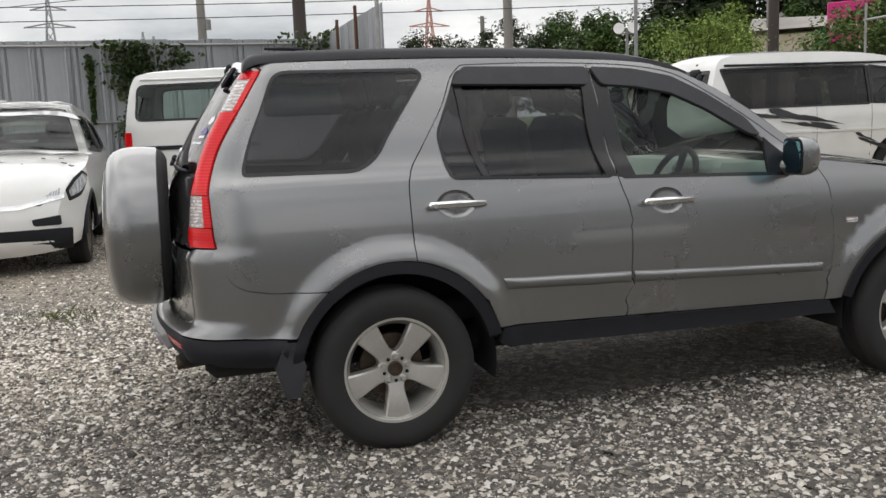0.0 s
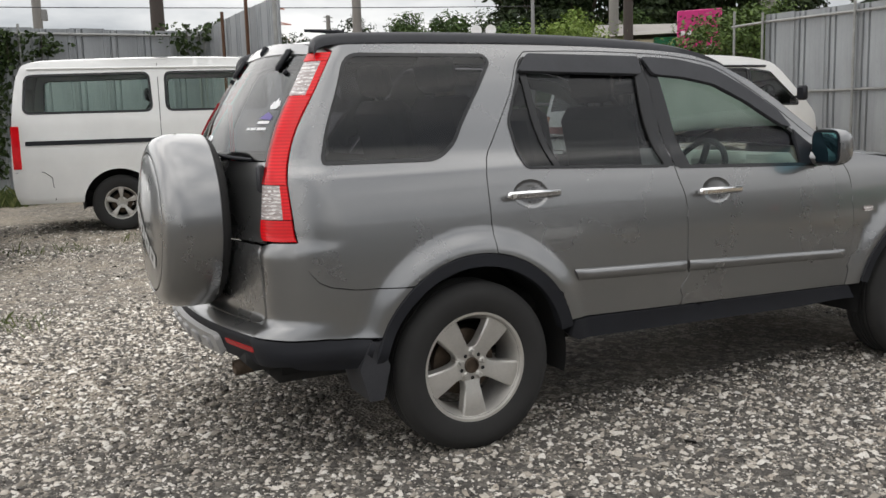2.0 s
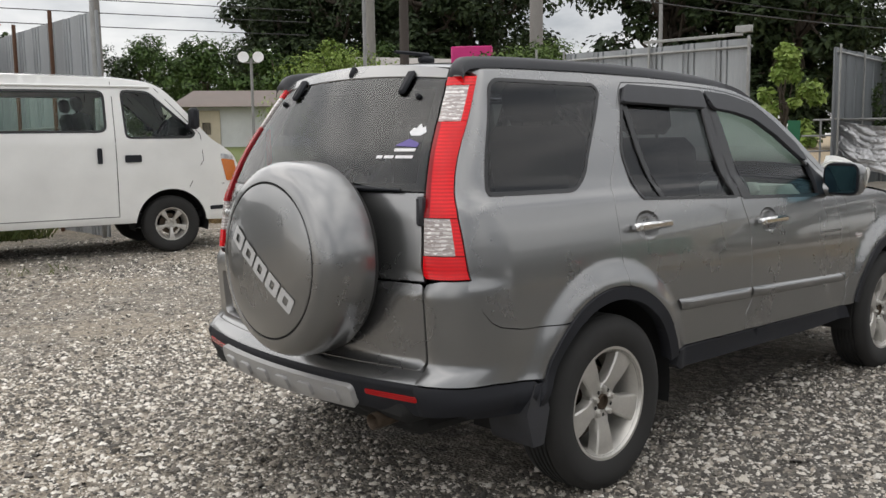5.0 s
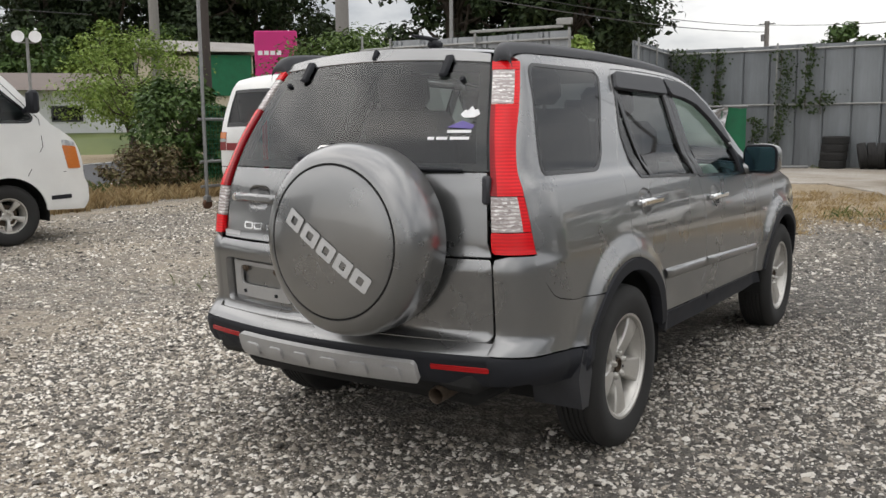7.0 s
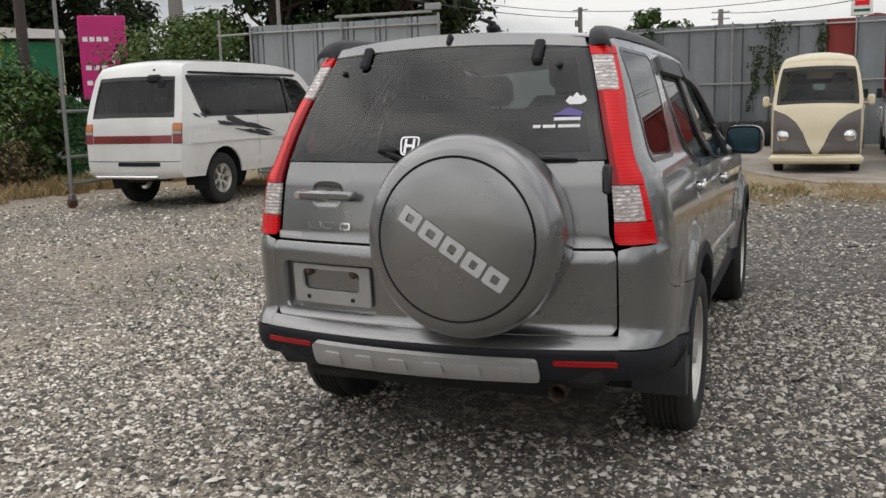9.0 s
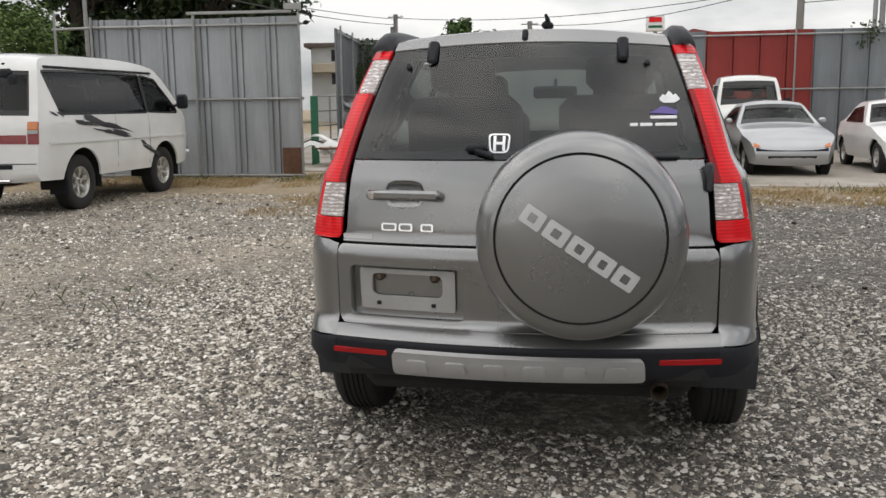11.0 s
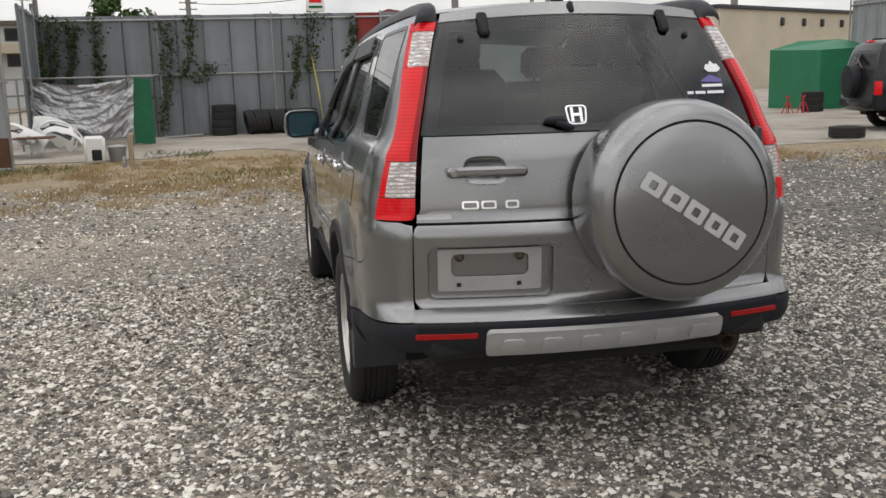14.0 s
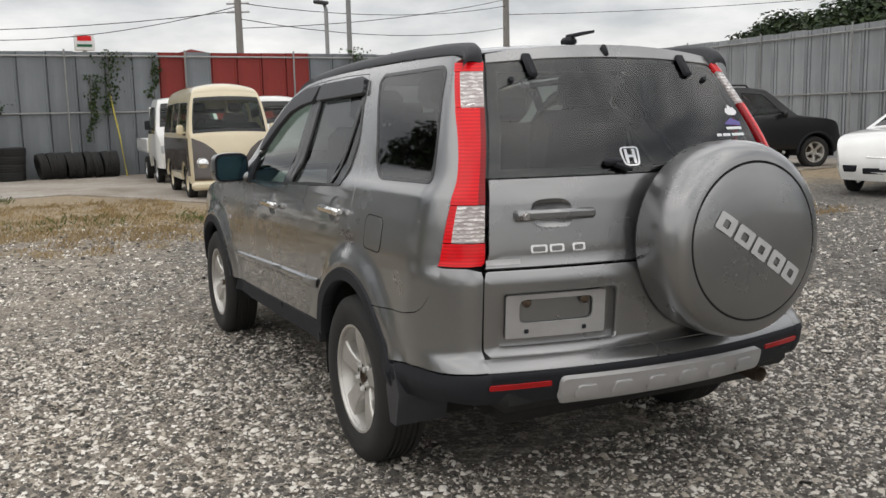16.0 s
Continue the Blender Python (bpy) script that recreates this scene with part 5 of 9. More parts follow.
for s in (-1, 1):
    seam(van, VAN, s, [(0.50, 1.93), (0.50, 0.44)])
    seam(van, VAN, s, [(1.83, 1.93), (1.83, 0.44), (0.52, 0.44)])
    seam(van, VAN, s, [(2.30, 1.86), (2.78, 1.34), (2.80, 1.05), (2.62, 0.74)])
    patch("side_moulding", [(-0.97, 1.07), (0.49, 1.07), (0.49, 1.02), (-0.97, 1.02)], VAN.side(s, 0.012), BLACKPL, van, "", 0.014, s > 0, 0.01, 0.2)
    patch("door_handle", [(1.63, 1.20), (1.68, 1.20), (1.68, 1.03), (1.63, 1.03)], VAN.side(s, 0.02), BLACKPL, van, "", 0.02, s > 0, 0.015, 0.2)
    patch("door_handle", [(1.92, 1.12), (2.10, 1.12), (2.10, 1.04), (1.92, 1.04)], VAN.side(s, 0.014), BLACKPL, van, "", 0.015, s > 0, 0.02, 0.2)
    patch("fuel_flap", [(-0.92, 0.99), (-0.74, 0.99), (-0.74, 0.84), (-0.92, 0.84)], VAN.side(s, 0.003), WHITE, van, "", 0.003, s > 0, 0.02, 0.2)
    patch("front_lamp", [(3.02, 1.06), (3.19, 1.04), (3.24, 0.80), (3.08, 0.80)], VAN.side(s, 0.006), AMBER, van, "amber corner lamp", 0.01, s > 0, 0.02, 0.08)
    patch("front_lamp_top", [(3.02, 1.12), (3.16, 1.10), (3.19, 1.045), (3.02, 1.065)], VAN.side(s, 0.007), LENS_HEAD, van, "clear lamp", 0.01, s > 0, 0.015, 0.08)
    patch("tail_lamp", [(-1.12, 1.24), (-1.03, 1.24), (-1.03, 0.76), (-1.12, 0.76)], VAN.side(s, 0.006), LENS_RED, van, "red tail lamp", 0.01, s > 0, 0.015, 0.08)
    patch("bumper_trim", [(2.86, 0.515), (3.1, 0.52), (3.1, 0.475), (2.86, 0.47)], VAN.side(s, 0.008), BLACKPL, van, "", 0.01, s > 0, 0.01, 0.2)
    seam(van, VAN, s, [(3.02, 0.77), (3.3, 0.76)])
    seam(van, VAN, s, [(-1.1, 0.72), (-0.80, 0.72), (-0.72, 0.66), (-0.70, 0.40)])
    part("door_mirror", Geo().box((2.66, s * 0.99, 1.52), (0.1, 0.16, 0.24), 0.03).tube([(2.66, s * 0.92, 1.48), (2.64, s * 0.80, 1.42)], 0.025, 8), BLACKPL, van)
    part("roof_gutter", Geo().tube([(x, s * (float(VAN.w(x, 1.86)) + 0.006), 1.875) for x in (-0.9, 0.0, 1.0, 2.0, 2.25)], 0.014, 6), WHITE, van)
for y in (-0.42, 0.42):
    seat(van, 0.75, y, 0.85, 0.7)
part("grille", Geo().box((3.27, 0, 0.95), (0.06, 1.1, 0.12), 0.02), BLACKPL, van)
part("plate_holder", Geo().box((3.36, 0, 0.55), (0.02, 0.33, 0.16), 0.004), STICKER, van)

# white off-road van with dark window band and a red tail stripe
DEL = Shell([(-1.10, 0.44), (-1.16, 0.54), (-1.15, 0.85), (-1.13, 1.1), (-1.07, 1.35), (-0.98, 1.65), (-0.90, 1.84), (-0.76, 1.93), (-0.3, 1.97), (0.5, 1.985), (1.4, 1.965), (1.95, 1.90), (2.16, 1.80), (2.45, 1.52), (2.74, 1.25), (2.90, 1.12), (3.00, 0.98), (3.03, 0.80), (3.06, 0.60), (3.0, 0.48)],
            [(0.4, 0.80), (0.6, 0.83), (0.9, 0.84), (1.1, 0.835), (1.3, 0.81), (1.75, 0.72), (1.9, 0.67), (2.0, 0.63)], (0.25, 0.06), (0.6, 0.14), 0.05, 4)
dele = build("off_road_van", "white off-road van with dark graphic stripes and black windows", "van", at(7.3, 7.3, 0.055, -0.3, 0.995) @ Matrix.Diagonal((1, 1.03, 1.018, 1)), DEL, 0.43, [(-0.25, 0.36), (2.035, 0.36)], 0.45, WHITE,
             [([(-0.88, 1.77), (0.3, 1.79), (1.515, 1.78), (1.535, 1.24), (-0.68, 1.24)], GLASS_BLACK, 0.04), ([(1.56, 1.78), (1.98, 1.73), (2.50, 1.27), (2.48, 1.23), (1.58, 1.25)], GLASS_CLEAR, 0.04)],
             ((2.20, 1.76), (2.72, 1.27)), ((-0.93, 1.76), (-1.09, 1.25)), 0.86, ALLOY, 0.2, 0.22, None, GLASS_BLACK, (1.75, 1.02, 2.55), None, False, 6)
TAIL = DEL.end(False, 0.006)
for s in (-1, 1):
    patch("tail_lamp", [(s * 0.665, 1.155), (s * 0.80, 1.155), (s * 0.80, 0.885), (s * 0.665, 0.885)], TAIL, RED_PAINT, dele, "red tail lamp", 0.012, True, 0.01, 0.06)
    patch("tail_indicator", [(s * 0.67, 1.15), (s * 0.795, 1.15), (s * 0.795, 1.06), (s * 0.67, 1.06)], DEL.end(False, 0.011), AMBER, dele, "amber indicator", 0.012, True, 0.01, 0.06)
    patch("reverse_lamp", [(s * 0.67, 1.056), (s * 0.795, 1.056), (s * 0.795, 1.01), (s * 0.67, 1.01)], DEL.end(False, 0.011), LIGHTTRIM, dele, "grey reverse lamp lens", 0.012, True, 0.008, 0.06)
    patch("window_pillar", [(1.50, 1.775), (1.575, 1.77), (1.60, 1.245), (1.52, 1.245)], DEL.side(s, 0.003), BLACKPL, dele, "black window pillar", 0.0, s > 0, 0.0, 0.12)
    # torn brush strokes that fall towards the front wheel
    rngd = random.Random(5)
    for x0, z0, x1, z1, wide, count in ((-0.40, 1.20, 1.10, 0.93, 0.17, 17), (1.22, 0.84, 1.86, 0.62, 0.11, 9), (-0.92, 1.32, -0.56, 1.20, 0.08, 3)):
        for k in range(count):
            a = rngd.uniform(0, 0.72)
            b = min(1.0, a + rngd.uniform(0.16, 0.5))
            o, t = rngd.uniform(-0.5, 0.5) * wide * (1.25 - a), rngd.uniform(0.012, 0.036)
            xa, za, xb, zb = x0 + (x1 - x0) * a, z0 + (z1 - z0) * a + o, x0 + (x1 - x0) * b, z0 + (z1 - z0) * b + o * 0.8
            za, zb = min(za, 1.215 if x0 > -0.9 else 1.40), min(zb, 1.215)
            patch("graphic_stripe", [(xa, za + t * 0.3), ((xa + xb) / 2, (za + zb) / 2 + t), (xb, zb), ((xa + xb) / 2 + 0.03, (za + zb) / 2 - t), (xa + 0.04, za - t)], DEL.side(s, 0.004 + 0.0004 * k), GREYPL, dele, "dark grey brush stroke", 0.0, s > 0, 0.0, 0.2)
    patch("body_moulding", [(-1.0, 0.905), (2.95, 0.905), (2.95, 0.875), (-1.0, 0.875)], DEL.side(s, 0.012), WHITE, dele, "", 0.014, s > 0, 0.005, 0.2)
    seam(dele, DEL, s, [(0.62, 1.24), (0.62, 0.50)])
    seam(dele, DEL, s, [(1.56, 1.24), (1.54, 0.50)])
    part("door_mirror", Geo().box((2.42, s * 0.96, 1.40), (0.1, 0.17, 0.22), 0.03).tube([(2.42, s * 0.9, 1.36), (2.40, s * 0.78, 1.32)], 0.02, 8), BLACKPL, dele)
    part("mud_flap", Geo().box((-0.64, s * 0.70, 0.40), (0.02, 0.26, 0.34), 0.005), BLACKPL, dele)
    part("roof_gutter", Geo().tube([(x, s * (float(DEL.w(x, 1.80)) + 0.008), 1.82) for x in (-0.8, 0.0, 1.0, 1.9)], 0.016, 6), BLACKPL, dele)
    part("front_guard", Geo().tube([(2.85, s * 0.80, 0.62), (3.15, s * 0.66, 0.60), (3.18, s * 0.60, 0.85), (2.98, s * 0.66, 0.92)], 0.025, 8), CHROME, dele)
patch("tail_stripe", [(-0.65, 0.995), (0.65, 0.995), (0.65, 0.89), (-0.65, 0.89)], TAIL, RED_PAINT, dele, "dark red stripe", 0.006, True, 0.0, 0.08)
for k in range(6):
    y = -0.30 + 0.12 * k
    patch("letter_bar", [(y - 0.03, 0.958), (y + 0.03, 0.958), (y + 0.03, 0.928), (y - 0.03, 0.928)], DEL.end(False, 0.011), STEEL, dele, "", 0.0, True, 0.0, 0.1)
patch("gate_joint", [(-0.76, 0.655), (0.76, 0.655), (0.76, 0.645), (-0.76, 0.645)], DEL.end(False, 0.003), GAP, dele, "", 0.0, True, 0.0, 0.3)
patch("plate_shelf", [(-0.46, 0.64), (0.22, 0.64), (0.22, 0.585), (-0.46, 0.585)], TAIL, BLACKPL, dele, "", 0.02, True, 0.01, 0.2)
patch("gate_shadow_lip", [(-0.32, 0.875), (0.32, 0.875), (0.32, 0.84), (-0.32, 0.84)], TAIL, WHITE, dele, "", 0.02, True, 0.008, 0.2)
part("rear_step", Geo().tube([(-1.20, -0.42, 0.44), (-1.20, 0.62, 0.44)], 0.02, 8).tube([(-1.20, -0.35, 0.44), (-0.9, -0.35, 0.5)], 0.015, 6).tube([(-1.20, 0.5, 0.44), (-0.9, 0.5, 0.5)], 0.015, 6), CHROME, dele)
part("rear_mirror", Geo().box((-0.98, -0.30, 1.74), (0.1, 0.22, 0.11), 0.03).box((-1.0, -0.42, 1.66), (0.06, 0.12, 0.14), 0.03).box((-0.93, -0.27, 1.82), (0.04, 0.05, 0.1), 0.01), BLACKPL, dele)
part("rear_wiper", Geo().tube([(-1.13, 0.05, 1.22), (-1.11, -0.25, 1.25)], 0.01, 6), BLACKPL, dele)
part("spare_tyre", Geo().lathe([(0.18, 0.0), (0.30, 0.0), (0.33, 0.06), (0.33, 0.14), (0.3, 0.2), (0.18, 0.2)], 28, pose(-0.72, 0.1, 0.36, 0, 0, 0)), RUBBER, dele)

# cream and brown retro micro van
RET = Shell([(-0.62, 0.30), (-0.68, 0.45), (-0.68, 0.9), (-0.64, 1.45), (-0.56, 1.72), (-0.42, 1.82), (0.0, 1.86), (0.9, 1.88), (1.6, 1.87), (2.02, 1.84), (2.16, 1.76), (2.24, 1.62), (2.40, 1.15), (2.46, 1.02), (2.52, 0.8), (2.54, 0.55), (2.56, 0.42), (2.56, 0.32), (2.50, 0.25)],
            [(0.2, 0.66), (0.4, 0.695), (0.9, 0.70), (1.1, 0.69), (1.6, 0.60), (1.75, 0.555), (1.88, 0.47)], (0.2, 0.07), (0.3, 0.13), 0.07, 4)
ret = build("retro_van", "cream and brown retro micro van with round headlamps", "van", at(14.356, -1.402, 0.1, 178.5), RET, 0.30, [(0.0, 0.27), (1.86, 0.27)], 0.33, CREAM,
            [([(-0.45, 1.60), (0.35, 1.62), (0.35, 1.12), (-0.5, 1.12)], GLASS_CLEAR, 0.06), ([(0.45, 1.62), (1.10, 1.62), (1.10, 1.12), (0.45, 1.12)], GLASS_CLEAR, 0.06), ([(1.22, 1.62), (2.02, 1.60), (2.20, 1.14), (2.16, 1.08), (1.22, 1.10)], GLASS_CLEAR, 0.06)],
            ((2.20, 1.67), (2.40, 1.10)), ((-0.62, 1.56), (-0.66, 1.15)), 0.92, CREAM, 0.15, 0.15, None, None, (1.75, 0.82, 2.22), None, True, 5, CREAM, ((-0.60, 1.62), (2.16, 1.76)))
FACE = RET.end(True, 0.006)
for q in (-1, 1):
    patch("brown_front", [(q * 0.64, 0.33), (q * 0.035, 0.33), (q * 0.12, 0.48), (q * 0.20, 0.68), (q * 0.31, 0.84), (q * 0.45, 0.95), (q * 0.64, 1.03)], FACE, BROWN, ret, "brown front panel", 0.004, False, 0.0, 0.05)
    low = [(-0.60, 0.40)] + arc(0.0, 0.27, 0.36, 159, 21, 10) + arc(1.86, 0.27, 0.36, 159, 21, 10) + [(2.40, 0.40), (2.36, 1.03), (-0.60, 1.03)]
    patch("brown_flank", low, RET.side(q, 0.005), BROWN, ret, "brown lower flank", 0.004, q > 0, 0.0, 0.1)
part("front_bumper", Geo().box((2.60, 0, 0.245), (0.10, 1.40, 0.14), 0.045), CREAM, ret, "cream bumper bar")
em = part("round_emblem", Geo().lathe([(0.098, -0.005), (0.098, 0.012), (0.088, 0.018), (0.08, 0.012), (0.08, -0.005)], 28, pose(2.565, 0, 0.77, 0, 84, 0)), STICKER, ret, "white ring emblem")
for a, b in (((-0.06, 0.05), (0.0, -0.07)), ((0.06, 0.05), (0.0, -0.07))):
    part("emblem_bar", Geo().tube([(2.585 - a[1] * 0.1, a[0], 0.77 + a[1]), (2.585 - b[1] * 0.1, b[0], 0.77 + b[1])], 0.008, 6), STICKER, em)
for s in (-1, 1):
    part("headlamp", Geo().lathe([(0.115, -0.03), (0.118, 0.01), (0.10, 0.03), (0.095, 0.025), (0.08, 0.045), (0.0, 0.06)], 26, pose(2.535, s * 0.48, 0.61, 0, 88, s * 6)), CHROME, ret, "round chromed headlamp")
    part("indicator", Geo().lathe([(0.04, -0.02), (0.035, 0.02), (0.0, 0.03)], 14, pose(2.50, s * 0.57, 0.82, 0, 84, 0)), AMBER, ret, "amber indicator")
    part("door_mirror", Geo().box((2.22, s * 0.78, 1.16), (0.06, 0.11, 0.17), 0.025).tube([(2.22, s * 0.74, 1.12), (2.2, s * 0.64, 1.12)], 0.015, 6), CREAM, ret)
    patch("cream_band", [(-0.58, 1.02), (2.36, 1.02), (2.36, 1.07), (-0.58, 1.07)], RET.side(s, 0.006), CREAM, ret, "", 0.006, s > 0, 0.0, 0.15)
    patch("sill_band", [(0.36, 0.42), (1.5, 0.42), (1.5, 0.33), (0.36, 0.33)], RET.side(s, 0.02), CREAM, ret, "cream sill", 0.03, s > 0, 0.02, 0.15)
    part("wiper", Geo().tube([(2.42, s * 0.10 + 0.15, 1.19), (2.39, s * 0.10 - 0.2, 1.21)], 0.009, 6), BLACKPL, ret)


def kei_truck(label, m, bed=True):
    sh = Shell([(0.92, 0.35), (0.90, 0.6), (0.90, 1.0), (0.93, 1.50), (0.98, 1.70), (1.10, 1.77), (1.5, 1.79), (1.85, 1.76), (1.98, 1.68), (2.20, 1.20), (2.36, 1.02), (2.44, 0.8), (2.46, 0.5), (2.44, 0.35)],
               [(0.3, 0.66), (0.6, 0.69), (1.0, 0.69), (1.6, 0.6), (1.8, 0.54)], (0.15, 0.04), (0.3, 0.1), 0.05, 4)
    root = build("kei_truck", label, "truck", m, sh, 0.38, [(1.72, 0.27)], 0.34, WHITE, [([(1.12, 1.62), (1.80, 1.60), (2.08, 1.08), (1.10, 1.08)], GLASS_CLEAR, 0.06)],
                 ((1.97, 1.68), (2.19, 1.22)), ((0.94, 1.55), (0.90, 1.15)), 0.88, SILVER_CAR, 0.16, 0.15, None, None, (1.5, 0.75, 2.15), None, True)
    for s in (-1, 1):
        part("bed_side", Geo().box((-0.15, s * 0.68, 0.80), (2.0, 0.04, 0.28), 0.012).box((-0.15, s * 0.695, 0.93), (2.0, 0.02, 0.03), 0.006).box((-0.15, s * 0.695, 0.70), (2.0, 0.02, 0.03), 0.006), WHITE, root)
        wheel(root, 0.0, s * 0.58, 0.27, 0.27, 0.16, 0.15, SILVER_CAR, 5, 0.4, True)
        part("door_mirror", Geo().box((2.0, s * 0.80, 1.25), (0.05, 0.11, 0.19), 0.02).tube([(2.0, s * 0.75, 1.2), (1.98, s * 0.64, 1.12)], 0.012, 6), BLACKPL, root)
        patch("headlamp", [(s * 0.42, 0.82), (s * 0.62, 0.82), (s * 0.62, 0.66), (s * 0.42, 0.66)], sh.end(True, 0.006), LENS_HEAD, root, "", 0.012, False, 0.02, 0.06)
    part("bed_floor", Geo().box((-0.15, 0, 0.66), (2.0, 1.34, 0.05), 0.01).box((-1.16, 0, 0.80), (0.04, 1.38, 0.28), 0.01), WHITE, root)
    part("chassis", Geo().box((0.2, 0, 0.45), (2.5, 0.6, 0.12), 0.03), GAP, root)
    part("bed_guard", Geo().tube([(0.86, -0.62, 0.7), (0.86, -0.6, 1.62), (0.86, 0.6, 1.62), (0.86, 0.62, 0.7)], 0.02, 8), WHITE, root)
    part("wiper", Geo().tube([(2.23, 0.3, 1.21), (2.2, -0.1, 1.23)], 0.01, 6).tube([(2.23, -0.1, 1.21), (2.2, -0.45, 1.23)], 0.01, 6), BLACKPL, root)
    return root


kei_truck("white micro truck with an open bed beside a retro van", at(18.5, -1.48, 0.1, 179))
kei_truck("white micro truck with an open bed behind a silver coupe", at(18.2, -3.32, 0.1, 179))
kei_truck("white micro truck parked behind a small white roadster", at(18.1, -6.95, 0.1, 178, 1.06))
kei_truck("white micro truck parked behind a dark green small car", at(18.1, -8.62, 0.1, 178, 1.06))


def small_car(name, label, m, top, wz, sill, wheels, arch_r, body, windows, front, rear, seats, **k):
    sh = Shell(top, wz, (0.4, 0.12), (0.5, 0.16), 0.05, 4)
    return sh, build(name, label, "car", m, sh, sill, wheels, arch_r, body, windows, front, rear, 0.9, k.pop("rim", ALLOY), k.pop("rim_r", 0.16), 0.16, None, None, seats, None, False, 5, **k)


# dark green small car with a white roof
mini_sh, mini = small_car("small_car", "dark green small classic car with a white roof", at(15.3, -7.55, 0.1, 180),
                          [(-0.45, 0.28), (-0.52, 0.42), (-0.50, 0.70), (-0.44, 0.86), (-0.26, 1.17), (-0.14, 1.28), (0.2, 1.335), (0.8, 1.335), (1.14, 1.29), (1.24, 1.22), (1.42, 0.93), (1.6, 0.91), (2.1, 0.89), (2.34, 0.83), (2.43, 0.74), (2.46, 0.58), (2.46, 0.40), (2.42, 0.28)],
                          [(0.2, 0.66), (0.4, 0.70), (0.7, 0.70), (0.85, 0.68), (1.2, 0.56), (1.33, 0.48)], 0.26, [(0.0, 0.25), (2.03, 0.25)], 0.30, GREEN_CAR,
                          [([(0.0, 1.20), (0.38, 1.23), (0.40, 0.88), (-0.15, 0.88)], GLASS_CLEAR, 0.04), ([(0.48, 1.23), (1.05, 1.20), (1.27, 0.88), (0.48, 0.88)], GLASS_CLEAR, 0.04)],
                          ((1.20, 1.21), (1.41, 0.92)), ((-0.12, 1.22), (-0.38, 0.88)), (0.75, 0.5, 1.3), roof_mat=WHITE, roof_from=((-0.08, 1.26), (1.16, 1.25)))
MF = mini_sh.end(True, 0.006)
patch("grille", [(-0.36, 0.72), (0.36, 0.72), (0.46, 0.60), (0.36, 0.49), (-0.36, 0.49), (-0.46, 0.60)], mini_sh.end(True, 0.012), SKIDPL, mini, "pale mesh grille", 0.01, False, 0.04, 0.06)
part("grille_rim", Geo().tube([tuple(MF(np.array([y]), np.array([z]))[0]) for y, z in [(-0.36, 0.70), (0.0, 0.715), (0.36, 0.70), (0.46, 0.58), (0.36, 0.47)]], 0.012, 6).tube([tuple(MF(np.array([y]), np.array([z]))[0]) for y, z in [(-0.36, 0.70), (-0.46, 0.58), (-0.36, 0.47)]], 0.012, 6), CHROME, mini)
part("front_bumper", Geo().tube([(2.25, -0.70, 0.42), (2.48, -0.55, 0.42), (2.55, 0, 0.42), (2.48, 0.55, 0.42), (2.25, 0.70, 0.42)], 0.035, 8), CHROME, mini, "chrome bumper")
part("plate_holder", Geo().box((2.60, 0, 0.42), (0.02, 0.32, 0.15), 0.004), BLACKPL, mini)
for s in (-1, 1):
    part("headlamp", Geo().lathe([(0.105, -0.04), (0.105, 0.01), (0.09, 0.02), (0.06, 0.035), (0.0, 0.04)], 24, pose(2.40, s * 0.50, 0.68, 0, 82, 0)), CHROME, mini, "round chromed headlamp")
    part("fog_lamp", Geo().lathe([(0.06, -0.04), (0.06, 0.01), (0.0, 0.03)], 18, pose(2.54, s * 0.27, 0.54, 0, 86, 0)), LENS_HEAD, mini)
    part("arch_trim", Geo().tube([(2.03 + 0.31 * math.cos(a), s * 0.705, 0.25 + 0.31 * math.sin(a)) for a in [math.pi * i / 12 for i in range(13)]], 0.025, 6), BLACKPL, mini)

for s in (-1, 1):
    patch("roof_band", [(-0.16, 1.235), (0.2, 1.265), (0.8, 1.265), (1.13, 1.225), (1.10, 1.30), (0.8, 1.325), (0.2, 1.325), (-0.12, 1.28)], mini_sh.side(s, 0.008), WHITE, mini, "white roof edge", 0.006, s > 0, 0.0, 0.08)
# white roadster
rd_sh, road = small_car("roadster", "small white roadster with round lamps, parked on concrete", at(15.1, -5.62, 0.1, 180),
                        [(-0.5, 0.26), (-0.58, 0.42), (-0.52, 0.70), (-0.3, 0.84), (0.0, 0.93), (0.35, 1.18), (0.6, 1.24), (0.9, 1.23), (1.05, 1.18), (1.50, 0.86), (1.9, 0.80), (2.35, 0.68), (2.60, 0.52), (2.66, 0.38), (2.60, 0.24)],
                        [(0.2, 0.66), (0.4, 0.72), (0.65, 0.72), (0.85, 0.68), (1.2, 0.52), (1.25, 0.48)], 0.24, [(0.0, 0.28), (2.2, 0.28)], 0.33, WHITE,
                        [([(0.30, 1.10), (0.85, 1.16), (1.30, 0.88), (0.15, 0.88)], GLASS_CLEAR, 0.05)], ((1.06, 1.17), (1.47, 0.88)), ((0.1, 0.99), (0.34, 1.17)), (0.6, 0.45, 1.25))
RF = rd_sh.end(True, 0.006)
patch("air_intake", [(-0.38, 0.46), (0.38, 0.46), (0.32, 0.32), (-0.32, 0.32)], RF, BLACKPL, road, "black air intake", 0.008, False, 0.03, 0.05)
